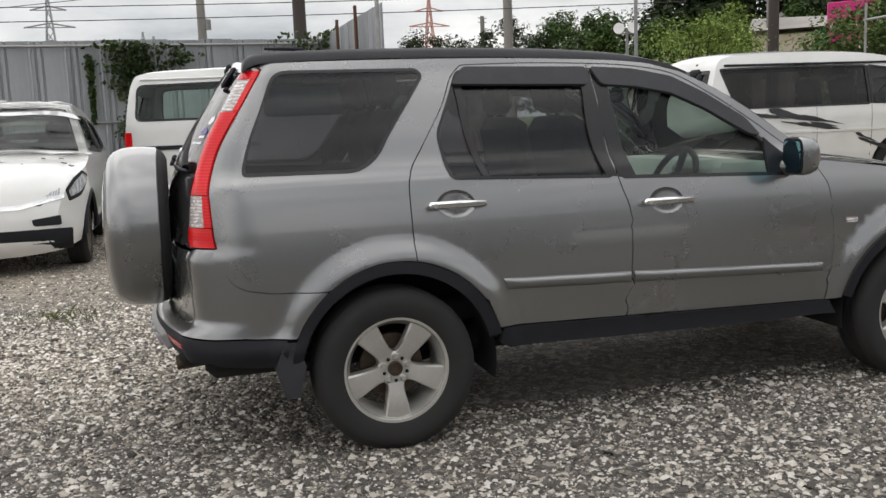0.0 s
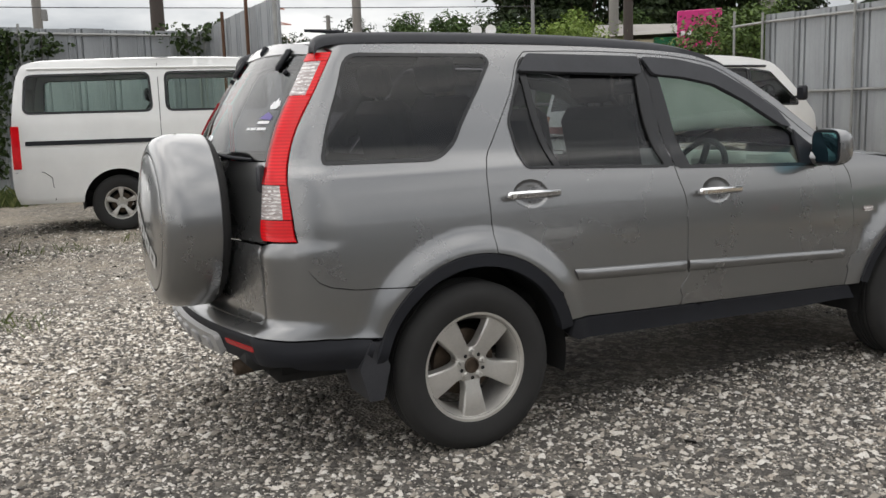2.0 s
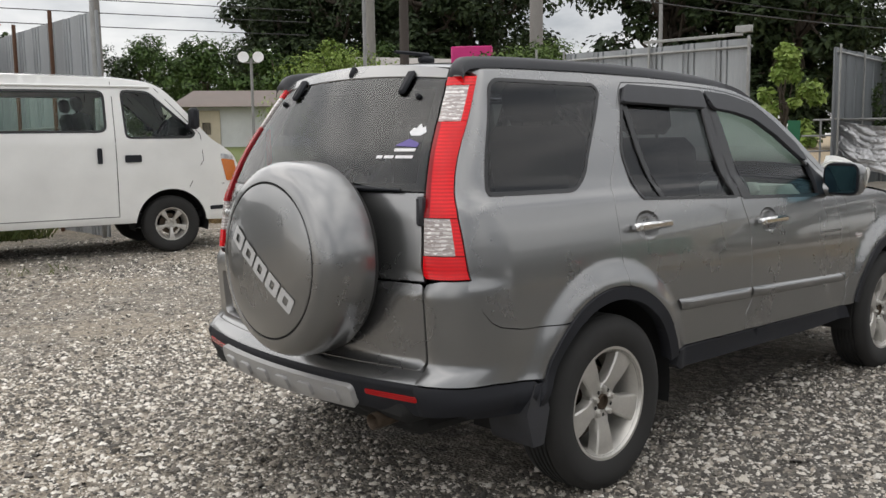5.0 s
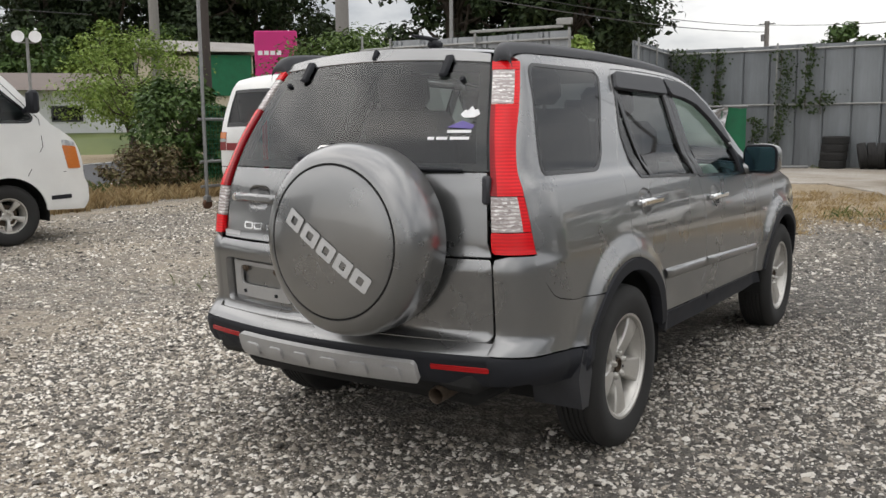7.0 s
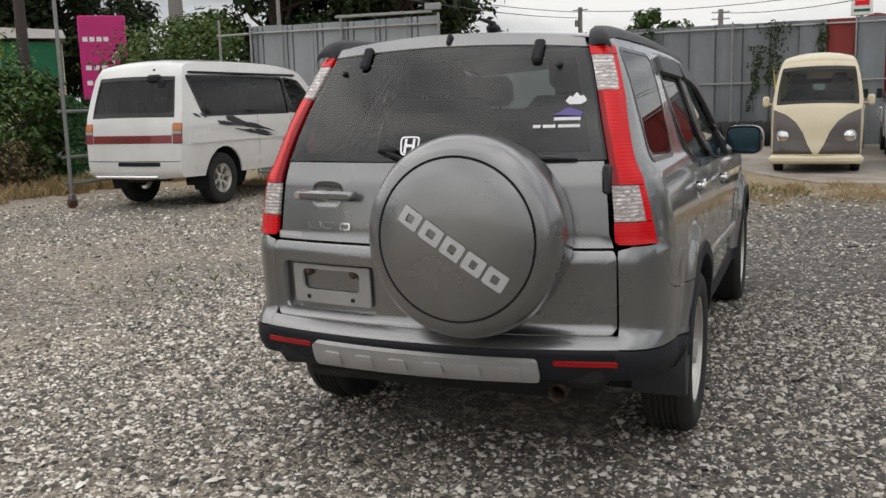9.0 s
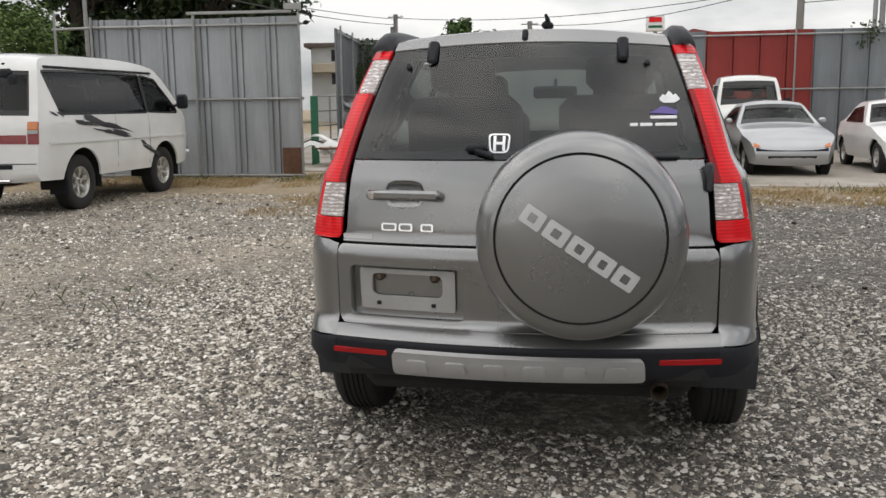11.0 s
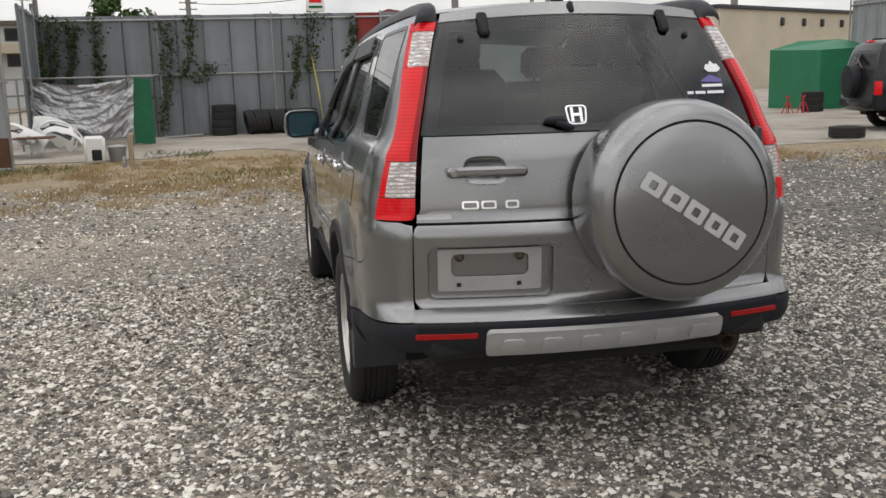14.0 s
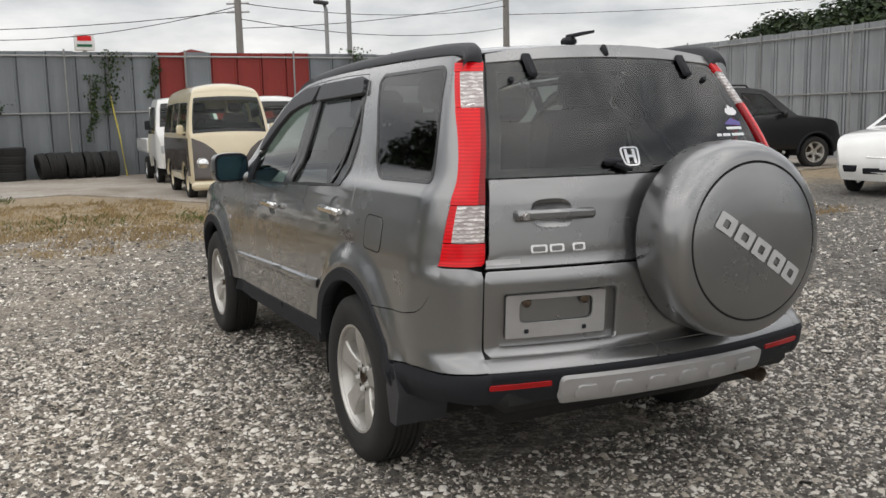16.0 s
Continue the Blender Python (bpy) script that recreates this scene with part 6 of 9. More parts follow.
for s in (-1, 1):
    part("headlamp", Geo().lathe([(0.09, -0.05), (0.09, 0.0), (0.06, 0.03), (0.0, 0.04)], 22, Matrix.Translation((2.36, s * 0.50, 0.60)) @ pose(0, 0, 0, 0, 60, s * 18) @ Matrix.Diagonal((1.3, 1, 1, 1))), LENS_HEAD, road, "oval headlamp")
    part("fog_lamp", Geo().lathe([(0.055, -0.03), (0.055, 0.01), (0.0, 0.02)], 18, pose(2.55, s * 0.52, 0.42, 0, 80, s * 20)), LENS_HEAD, road)

# silver coupe
cp_sh, coupe = small_car("silver_coupe", "silver compact coupe parked on concrete between two vans", at(14.9, -3.36, 0.1, 181),
                         [(-0.65, 0.26), (-0.75, 0.42), (-0.70, 0.72), (-0.4, 0.85), (0.05, 1.12), (0.35, 1.22), (0.8, 1.24), (1.05, 1.18), (1.55, 0.86), (2.0, 0.78), (2.6, 0.66), (2.80, 0.52), (2.84, 0.36), (2.78, 0.22)],
                         [(0.2, 0.70), (0.4, 0.76), (0.65, 0.76), (0.85, 0.72), (1.2, 0.54), (1.25, 0.5)], 0.24, [(0.0, 0.28), (2.3, 0.28)], 0.33, SILVER_CAR,
                         [([(0.05, 1.02), (0.40, 1.15), (0.9, 1.16), (1.36, 0.88), (0.0, 0.88)], GLASS_CLEAR, 0.05)], ((1.07, 1.17), (1.52, 0.88)), ((-0.3, 0.91), (0.2, 1.18)), (0.65, 0.45, 1.3))
CF = cp_sh.end(True, 0.006)
patch("nose_trim", [(-0.58, 0.50), (0.58, 0.50), (0.58, 0.44), (-0.58, 0.44)], CF, BLACKPL, coupe, "dark trim strip", 0.008, False, 0.01, 0.06)
patch("air_intake", [(-0.40, 0.36), (0.40, 0.36), (0.36, 0.28), (-0.36, 0.28)], CF, BLACKPL, coupe, "", 0.008, False, 0.02, 0.06)
for s in (-1, 1):
    patch("headlamp", [(s * 0.30, 0.60), (s * 0.62, 0.58), (s * 0.62, 0.50), (s * 0.30, 0.53)], CF, LENS_HEAD, coupe, "", 0.012, False, 0.01, 0.05)
    patch("indicator", [(s * 0.50, 0.585), (s * 0.62, 0.575), (s * 0.62, 0.505), (s * 0.52, 0.51)], cp_sh.end(True, 0.01), AMBER, coupe, "amber indicator", 0.012, False, 0.01, 0.05)
    part("door_mirror", Geo().box((1.30, s * 0.82, 0.92), (0.1, 0.13, 0.1), 0.03), SILVER_CAR, coupe)

# black sport utility car
SU2 = Shell([(-0.82, 0.42), (-0.88, 0.55), (-0.86, 0.75), (-0.84, 1.05), (-0.78, 1.35), (-0.70, 1.62), (-0.58, 1.72), (0.0, 1.76), (0.8, 1.76), (1.3, 1.72), (1.50, 1.64), (2.0, 1.22), (2.2, 1.13), (2.8, 1.06), (3.05, 0.98), (3.15, 0.80), (3.22, 0.62), (3.22, 0.45), (3.15, 0.36)],
            [(0.3, 0.84), (0.5, 0.88), (0.9, 0.89), (1.1, 0.87), (1.6, 0.72), (1.76, 0.64)], (0.25, 0.08), (0.5, 0.16), 0.05, 4)
suv = build("black_off_roader", "black off-road car with a rear spare wheel", "car", at(12.5, -11.6, 0.1, -105), SU2, 0.42, [(0.0, 0.34), (2.56, 0.34)], 0.43, BLACK_CAR,
            [([(-0.55, 1.62), (0.0, 1.66), (0.05, 1.15), (-0.68, 1.15)], GLASS_BLACK, 0.05), ([(0.15, 1.66), (0.72, 1.66), (0.80, 1.13), (0.18, 1.14)], GLASS_DARK, 0.04), ([(0.82, 1.66), (1.35, 1.62), (1.82, 1.16), (0.90, 1.13)], GLASS_CLEAR, 0.04)],
            ((1.52, 1.62), (1.98, 1.24)), ((-0.71, 1.58), (-0.82, 1.18)), 0.86, ALLOY, 0.22, 0.22, None, GLASS_BLACK, (1.15, 0.85, 1.8))
for s in (-1, 1):
    patch("tail_lamp", [(-0.85, 0.98), (-0.72, 0.98), (-0.72, 0.72), (-0.85, 0.72)], SU2.side(s, 0.006), LENS_RED, suv, "red tail lamp", 0.012, s > 0, 0.02, 0.06)
    part("roof_rail", Geo().tube([(-0.4, s * 0.60, 1.76), (-0.35, s * 0.60, 1.82), (1.0, s * 0.60, 1.81), (1.06, s * 0.60, 1.75)], 0.018, 8), BLACKPL, suv)
    part("door_mirror", Geo().box((1.72, s * 0.98, 1.18), (0.1, 0.18, 0.16), 0.04), BLACK_CAR, suv)
    patch("bumper_side", [(-0.80, 0.70), (-0.45, 0.66), (-0.44, 0.45), (-0.80, 0.45)], SU2.side(s, 0.012), BLACKPL, suv, "", 0.02, s > 0, 0.03, 0.1)
    part("arch_trim", Geo().tube([(0.44 * math.cos(a), s * 0.895, 0.34 + 0.44 * math.sin(a)) for a in [math.pi * i / 14 for i in range(15)]], 0.03, 6), BLACKPL, suv)
    part("arch_trim", Geo().tube([(2.56 + 0.44 * math.cos(a), s * 0.87, 0.34 + 0.44 * math.sin(a)) for a in [math.pi * i / 14 for i in range(15)]], 0.03, 6), BLACKPL, suv)
part("spare_wheel", Geo().lathe([(0.2, 0.0), (0.32, 0.02), (0.34, 0.1), (0.32, 0.2), (0.2, 0.22), (0.0, 0.2)], 36, pose(-0.86, 0.05, 0.98, 0, -90, 0)), BLACKPL, suv)
part("tail_bumper", Geo().box((-0.86, 0, 0.56), (0.12, 1.6, 0.22), 0.05), BLACKPL, suv)
part("wiper", Geo().tube([(-0.86, -0.2, 1.24), (-0.8, 0.2, 1.42)], 0.012, 6), RED_PAINT, suv)
part("stop_lamp", Geo().box((-0.64, 0, 1.75), (0.1, 0.3, 0.05), 0.015), LENS_RED, suv)

# white luxury coupe, nose towards the lot
lx_sh, lux = small_car("luxury_coupe", "white luxury coupe with a chrome mesh grille", at(7.15, -13.0, 0.06, 112),
                       [(-0.85, 0.30), (-0.95, 0.45), (-0.92, 0.78), (-0.6, 0.95), (0.0, 1.2), (0.5, 1.37), (1.0, 1.39), (1.3, 1.32), (1.95, 1.0), (2.3, 0.96), (3.0, 0.90), (3.35, 0.80), (3.52, 0.62), (3.56, 0.42), (3.5, 0.24)],
                       [(0.2, 0.85), (0.4, 0.93), (0.75, 0.94), (1.0, 0.88), (1.38, 0.62)], 0.26, [(0.0, 0.34), (2.745, 0.34)], 0.41, WHITE,
                       [([(0.2, 1.2), (0.6, 1.30), (1.2, 1.29), (1.75, 1.02), (0.1, 1.02)], GLASS_CLEAR, 0.05)], ((1.33, 1.31), (1.92, 1.02)), ((-0.4, 1.03), (0.35, 1.33)), (0.9, 0.55, 1.6), rim_r=0.24)
LF = lx_sh.end(True, 0.006)
patch("grille", [(-0.34, 0.80), (0.34, 0.80), (0.36, 0.58), (-0.36, 0.58)], LF, STEEL, lux, "dark mesh grille", 0.01, False, 0.03, 0.05)
part("grille_rim", Geo().tube([tuple(LF(np.array([y]), np.array([z]))[0]) for y, z in [(0, 0.58), (-0.36, 0.58), (-0.34, 0.80), (0, 0.81), (0.34, 0.80), (0.36, 0.58), (0, 0.58)]], 0.014, 6).tube([tuple(LF(np.array([0.0]), np.array([z]))[0]) for z in (0.58, 0.70, 0.80)], 0.012, 6), CHROME, lux)
patch("plate_holder", [(-0.17, 0.54), (0.17, 0.54), (0.17, 0.40), (-0.17, 0.40)], lx_sh.end(True, 0.02), STICKER, lux, "blank white plate", 0.02, False, 0.0, 0.06)
patch("air_intake", [(-0.42, 0.42), (0.42, 0.42), (0.42, 0.33), (-0.42, 0.33)], LF, BLACKPL, lux, "", 0.008, False, 0.02, 0.06)
for s in (-1, 1):
    part("headlamp", Geo().lathe([(0.105, -0.05), (0.105, 0.0), (0.085, 0.015), (0.05, 0.03), (0.0, 0.035)], 24, pose(3.37, s * 0.55, 0.72, 0, 78, s * 14)), CHROME, lux, "round headlamp")
    part("outer_lamp", Geo().lathe([(0.075, -0.05), (0.075, 0.0), (0.0, 0.03)], 20, pose(3.22, s * 0.74, 0.74, 0, 74, s * 40)), LENS_HEAD, lux)
    patch("side_intake", [(s * 0.50, 0.46), (s * 0.72, 0.46), (s * 0.70, 0.36), (s * 0.52, 0.36)], LF, BLACKPL, lux, "", 0.008, False, 0.02, 0.05)

# wrecked white hatchback under clear film
HV = Shell([(-0.75, 0.36), (-0.80, 0.5), (-0.78, 0.85), (-0.70, 1.10), (-0.45, 1.42), (-0.2, 1.55), (0.4, 1.60), (0.9, 1.59), (1.2, 1.53), (1.45, 1.42), (2.05, 1.08), (2.3, 1.02), (2.9, 0.94), (3.2, 0.84), (3.33, 0.68), (3.38, 0.5), (3.36, 0.32), (3.28, 0.22)],
           [(0.2, 0.80), (0.4, 0.87), (0.75, 0.885), (1.0, 0.86), (1.4, 0.70), (1.6, 0.58)], (0.4, 0.14), (0.7, 0.25), 0.06, 4)
hat = build("wrecked_hatchback", "damaged white hatchback with its windscreen under clear film", "car", at(-2.5, 8.35, 0.0, -90.5, 1.0) @ Matrix.Diagonal((1, 1, 1.05, 1)), HV, 0.28, [(0.0, 0.325), (2.61, 0.325)], 0.38, WHITE,
            [([(-0.35, 1.36), (0.25, 1.46), (0.3, 1.06), (-0.42, 1.12)], GLASS_BLACK, 0.05), ([(0.35, 1.47), (1.2, 1.45), (1.78, 1.10), (0.38, 1.05)], GLASS_DARK, 0.05)],
            ((1.22, 1.52), (2.03, 1.09)), ((-0.38, 1.46), (-0.66, 1.15)), 0.9, STEEL, 0.21, 0.21, None, None, (0.95, 0.62, 1.7))
HF = HV.end(True, 0.006)
patch("grille", [(-0.62, 0.80), (0.62, 0.80), (0.50, 0.64), (-0.50, 0.64)], HF, BLACKPL, hat, "black grille", 0.012, False, 0.03, 0.05)
patch("grille_wing", [(-0.70, 0.735), (-0.3, 0.655), (0.3, 0.655), (0.70, 0.735), (0.70, 0.70), (0.3, 0.615), (-0.3, 0.615), (-0.70, 0.70)], HV.end(True, 0.014), CHROME, hat, "chrome wing trim", 0.012, False, 0.01, 0.05)
patch("lower_intake", [(-0.5, 0.40), (0.5, 0.40), (0.56, 0.28), (-0.56, 0.28)], HF, BLACKPL, hat, "", 0.012, False, 0.03, 0.05)
patch("chin", [(-0.66, 0.30), (0.66, 0.30), (0.66, 0.24), (-0.66, 0.24)], HV.end(True, 0.012), BLACKPL, hat, "", 0.012, False, 0.01, 0.06)
for s in (-1, 1):
    patch("headlamp", [(2.95, 0.90), (3.12, 0.84), (3.24, 0.76), (3.22, 0.70), (3.05, 0.74), (2.80, 0.86)], HV.side(s, 0.006), LENS_HEAD, hat, "clear headlamp", 0.012, s > 0, 0.02, 0.04)
    patch("headlamp_inner", [(s * 0.44, 0.82), (s * 0.66, 0.84), (s * 0.66, 0.73), (s * 0.46, 0.72)], HV.end(True, 0.008), LENS_HEAD, hat, "", 0.012, False, 0.02, 0.04)
    patch("fog_lamp", [(s * 0.40, 0.52), (s * 0.66, 0.55), (s * 0.66, 0.46), (s * 0.42, 0.46)], HF, BLACKPL, hat, "", 0.012, False, 0.02, 0.04)
    part("arch_trim", Geo().tube([(2.61 + 0.39 * math.cos(a), s * (float(HV.w(2.61 + 0.39 * math.cos(a), 0.4)) + 0.0), 0.325 + 0.39 * math.sin(a)) for a in [math.pi * i / 14 for i in range(15)]], 0.03, 6), BLACKPL, hat)
patch("bumper_lower", [(-0.76, 0.43), (0.76, 0.43), (0.74, 0.23), (-0.74, 0.23)], HV.end(True, 0.004), BLACKPL, hat, "black lower bumper", 0.006, False, 0.02, 0.05)
for s in (-1, 1):
    patch("sill_cladding", [(0.42, 0.40), (2.18, 0.40), (2.20, 0.28), (0.40, 0.28)], HV.side(s, 0.010), BLACKPL, hat, "black sill cladding", 0.01, s > 0, 0.01, 0.1)
    patch("lamp_surround", [(2.76, 0.88), (2.95, 0.93), (3.14, 0.87), (3.28, 0.77), (3.24, 0.66), (3.05, 0.70)], HV.side(s, 0.003), BLACKPL, hat, "black lamp surround", 0.004, s > 0, 0.02, 0.05)
FILM = glass("clear_film", (0.85, 0.85, 0.84), 0.12)
random.seed(4)
a0, b0 = HV.near(1.0, 1.58), HV.near(2.3, 1.02)
rows = HV.deck(26, -1.02, 1.02, a0, b0 + 1, 0.02)
rows = [[(x + random.uniform(-0.008, 0.008), y, z + 0.012 * math.sin(9 * y + 3 * x) + random.uniform(-0.008, 0.008)) for x, y, z in r] for r in rows]
part("film", Geo().grid(rows), FILM, hat, "creased clear plastic film", 20)
for k in range(7):
    q = 1.0 + 0.12 * k
    part("tape", Geo().grid([[(x, y + 0.03 * j, z + 0.004) for (x, y, z) in r[::3]] for j, r in enumerate((rows[min(len(rows) - 1, 2 * k)], rows[min(len(rows) - 1, 2 * k + 1)]))]), STICKER if k % 3 == 0 else FILM, hat, "", 20)
random.seed(11)
for k in range(16):
    y, x = random.uniform(-0.5, 0.75), random.uniform(2.2, 3.0)
    z = float(np.interp(x, HV.top[HV.mid:, 0], HV.top[HV.mid:, 1])) + 0.055
    part("leaf_litter", Geo().tube([(x, y, z), (x + random.uniform(-0.12, 0.12), y + random.uniform(-0.1, 0.1), z + 0.005)], 0.006, 5), STEEL, hat)

# ---- trees, ivy, grass ----
def leaf_mat(name, a, b, c):
    m = Mat(name, b, 0.6)
    g = m.t.nodes.new("ShaderNodeNewGeometry")
    t = m.ramp(g.outputs["Random Per Island"], [(0.0, a), (0.5, b), (1.0, c)])
    m.base(m.mix(m.ramp(m.noise(0.7, 4, 0.6), [(0.35, (0, 0, 0)), (0.7, (0.6, 0.6, 0.6))]), t, a))
    m.b.inputs["Specular IOR Level"].default_value = 0.25
    return m.m


LEAF_DARK = leaf_mat("dark_foliage", (0.012, 0.022, 0.008), (0.028, 0.045, 0.016), (0.05, 0.075, 0.025))
LEAF_MID = leaf_mat("green_foliage", (0.025, 0.05, 0.010), (0.055, 0.10, 0.022), (0.10, 0.16, 0.04))
LEAF_LIGHT = leaf_mat("bright_foliage", (0.10, 0.16, 0.025), (0.20, 0.28, 0.055), (0.30, 0.38, 0.11))
STRAW = leaf_mat("dry_grass", (0.22, 0.15, 0.07), (0.40, 0.29, 0.15), (0.52, 0.42, 0.24))
GRASS = leaf_mat("green_grass", (0.05, 0.075, 0.02), (0.11, 0.14, 0.04), (0.2, 0.2, 0.08))
STRAW_BUSH = leaf_mat("dry_bramble", (0.07, 0.05, 0.028), (0.16, 0.115, 0.06), (0.14, 0.14, 0.05))
LEAF_SIGN = leaf_mat("sign_tree_foliage", (0.04, 0.07, 0.015), (0.085, 0.135, 0.03), (0.15, 0.21, 0.055))
LEAF_IVY = leaf_mat("ivy_foliage", (0.016, 0.03, 0.007), (0.034, 0.058, 0.014), (0.06, 0.09, 0.025))
BARK = Mat("bark", (0.07, 0.055, 0.042), 0.9).vary(6, 0.4, 60, (1, 1, 0.2)).m


def leaves(P, N, size, rng, long=1.6):
    """Folded leaf shapes at points P, facing about N. Gives vertices and faces."""
    n = len(P)
    d = rng.normal(0, 1, (n, 3))
    u = np.cross(N, d)
    u /= np.maximum(np.linalg.norm(u, axis=1), 1e-6)[:, None]
    v = np.cross(N, u)
    v /= np.maximum(np.linalg.norm(v, axis=1), 1e-6)[:, None]
    s = (size * rng.uniform(0.6, 1.35, n))[:, None]
    a, b = P - u * s * long / 2, P + u * s * long / 2
    lift = N * s * 0.18
    c, e = P + v * s * 0.42 + lift, P - v * s * 0.42 + lift
    V = np.stack([a, c, b, e], axis=1).reshape(-1, 3)
    k = np.arange(n) * 4
    F = np.concatenate([np.stack([k, k + 2, k + 1], axis=1), np.stack([k, k + 3, k + 2], axis=1)])
    return V, F


def mesh_of(name, V, F, mat, parent=None):
    me = bpy.data.meshes.new(name)
    me.from_pydata(V.tolist(), [], F.tolist())
    me.materials.append(mat)
    ob = new(name, me)
    if parent is not None:
        ob.parent = parent
    return ob


def tree(name, label, x, y, z, h, r, mat, seed, n=2600, leaf=0.22, low=0.35, clumps=34, group=""):
    """A tapered trunk with limbs and an uneven crown of small leaves."""
    rng = np.random.default_rng(seed)
    root = thing(name, label, "tree", group, "", Matrix.Translation((x, y, z)))
    bend = [(rng.normal(0, 0.04) * h * k, rng.normal(0, 0.04) * h * k, h * 0.86 * k) for k in (0, 0.2, 0.4, 0.6, 0.8, 1.0)]
    bend[0] = (0, 0, -0.1)
    tr = h * 0.022 + 0.02
    g = Geo().tube(bend, [tr * (1.25 - k) for k in (0, 0.2, 0.4, 0.6, 0.8, 1.0)], 9)
    cz = h * (low + 1) / 2
    hz = h * (1 - low) / 2
    C = []
    for i in range(clumps):
        a, q = rng.uniform(0, 2 * math.pi), rng.uniform(-1, 1)
        rad = (1 - q * q) ** 0.5 * rng.uniform(0.35, 1.0)
        c = np.array([r * rad * math.cos(a), r * rad * math.sin(a), cz + hz * q * rng.uniform(0.7, 0.98)])
        C.append(c)
        if i % 3 == 0:
            k = rng.uniform(0.3, 0.75)
            s = np.array(bend[0]) * (1 - k) + np.array(bend[-1]) * k
            g.tube([s, s * 0.45 + c * 0.55 + np.array([0, 0, -0.06 * h]), c], [tr * 0.4, tr * 0.25, tr * 0.08], 6)
    part("trunk", g, BARK, root)
    C = np.array(C)
    k = rng.integers(0, clumps, n)
    d = rng.normal(0, 1, (n, 3))
    d /= np.linalg.norm(d, axis=1)[:, None]
    size = r * rng.uniform(0.16, 0.36, clumps)[k][:, None]
    P = C[k] + d * size * rng.uniform(0.45, 1.1, (n, 1)) * np.array([1, 1, 0.75])
    N = d * 0.7 + np.array([0, 0, 0.6]) + rng.normal(0, 0.35, (n, 3))
    N /= np.linalg.norm(N, axis=1)[:, None]
    V, F = leaves(P, N, leaf, rng)
    mesh_of("crown", V, F, mat, root)
    return root


def blades(name, label, n, spots, h, mat, seed, width=0.006):
    """Grass blades round scattered tufts; spots: (x, y, spread x, spread y)."""
    rng = np.random.default_rng(seed)
    sp = np.array(spots)
    k = rng.integers(0, len(sp), n)
    tuft = rng.uniform(-1, 1, (len(sp) * 40, 2))
    t = k * 40 + rng.integers(0, 40, n)
    x = sp[k, 0] + tuft[t, 0] * sp[k, 2] + rng.normal(0, 0.09, n)
    y = sp[k, 1] + tuft[t, 1] * sp[k, 3] + rng.normal(0, 0.09, n)
    z = ground_z(x, y)
    hh = h * rng.lognormal(0, 0.45, n).clip(0.3, 2.4)
    lean = rng.normal(0, 0.45, (n, 2)) * hh[:, None]
    a = rng.uniform(0, math.pi, n)
    wx, wy = np.cos(a) * width, np.sin(a) * width
    V = np.stack([np.stack([x - wx, y - wy, z], 1), np.stack([x + wx, y + wy, z], 1), np.stack([x + lean[:, 0] * 0.4, y + lean[:, 1] * 0.4, z + hh * 0.65], 1), np.stack([x + lean[:, 0], y + lean[:, 1], z + hh], 1)], axis=1).reshape(-1, 3)
    i = np.arange(n) * 4
    F = np.concatenate([np.stack([i, i + 1, i + 2], 1), np.stack([i, i + 2, i + 3], 1)])
    return tagged(mesh_of(name, V, F, mat), label, "grass", "", "stuff")


def ground_z(x, y):
    return 0.0125 * np.clip(np.asarray(x, float) - 2.5, 0, 8.0)


def ivy(name, label, strands, n, seed, leaf=0.07):
    """Climbing leaves: strands of (x, y, z0, z1, spread along x, along y)."""
    rng = np.random.default_rng(seed)
    root = thing(name, label, "plant")
    P = []
    g = Geo()
    for (x, y, z0, z1, sx, sy) in strands:
        m = max(20, int(n * (z1 - z0)))
        t = rng.uniform(0, 1, m) ** 0.85
        wob = 0.09 * np.sin(5 * t + x) + 0.05 * np.sin(13 * t)
        P.append(np.stack([x + rng.normal(0, 1, m) * sx * (0.4 + 0.8 * t) + wob * (sx > 0.05), y + rng.normal(0, 1, m) * sy * (0.4 + 0.8 * t) + wob * (sy > 0.05), z0 + (z1 - z0) * t], axis=1))
        part("stem", Geo().tube([(x, y, z0), (x, y + 0.03, (z0 + z1) / 2), (x, y, z1)], 0.008, 5), BARK, root)
    P = np.concatenate(P)
    N = rng.normal(0, 0.6, P.shape) + np.array([-0.5, -0.4, 0.4])
    N /= np.linalg.norm(N, axis=1)[:, None]
    V, F = leaves(P, N, leaf, rng, 1.2)
    mesh_of("leaf_mass", V, F, LEAF_IVY, root)
    return root


# dark wood on the hill beyond the road, in two rows
rngw = np.random.default_rng(21)
k = 0
for x, y, h, r in ((50.5, 78.5, 17.5, 5.6), (54.14, 75.67, 26.3, 8.0), (60.63, 69.17, 27.15, 8.06), (66.49, 64.43, 23.06, 7.2), (65.61, 79.23, 31.85, 9.0), (71.5, 73.0, 26.5, 7.6),
                   (58.45, 37.06, 22.5, 6.2), (63.31, 29.17, 22.41, 6.3), (70.33, 31.94, 23.64, 7.2), (66.5, 35.5, 23.0, 6.5), (57.0, 88.0, 24.0, 7.0)):
    k += 1
    tree("tree", "tall dark evergreen tree of the wood", x, y, 0.0, h, r, LEAF_DARK, 100 + k, 13000, 0.40, 0.05, 80, "dark wood")
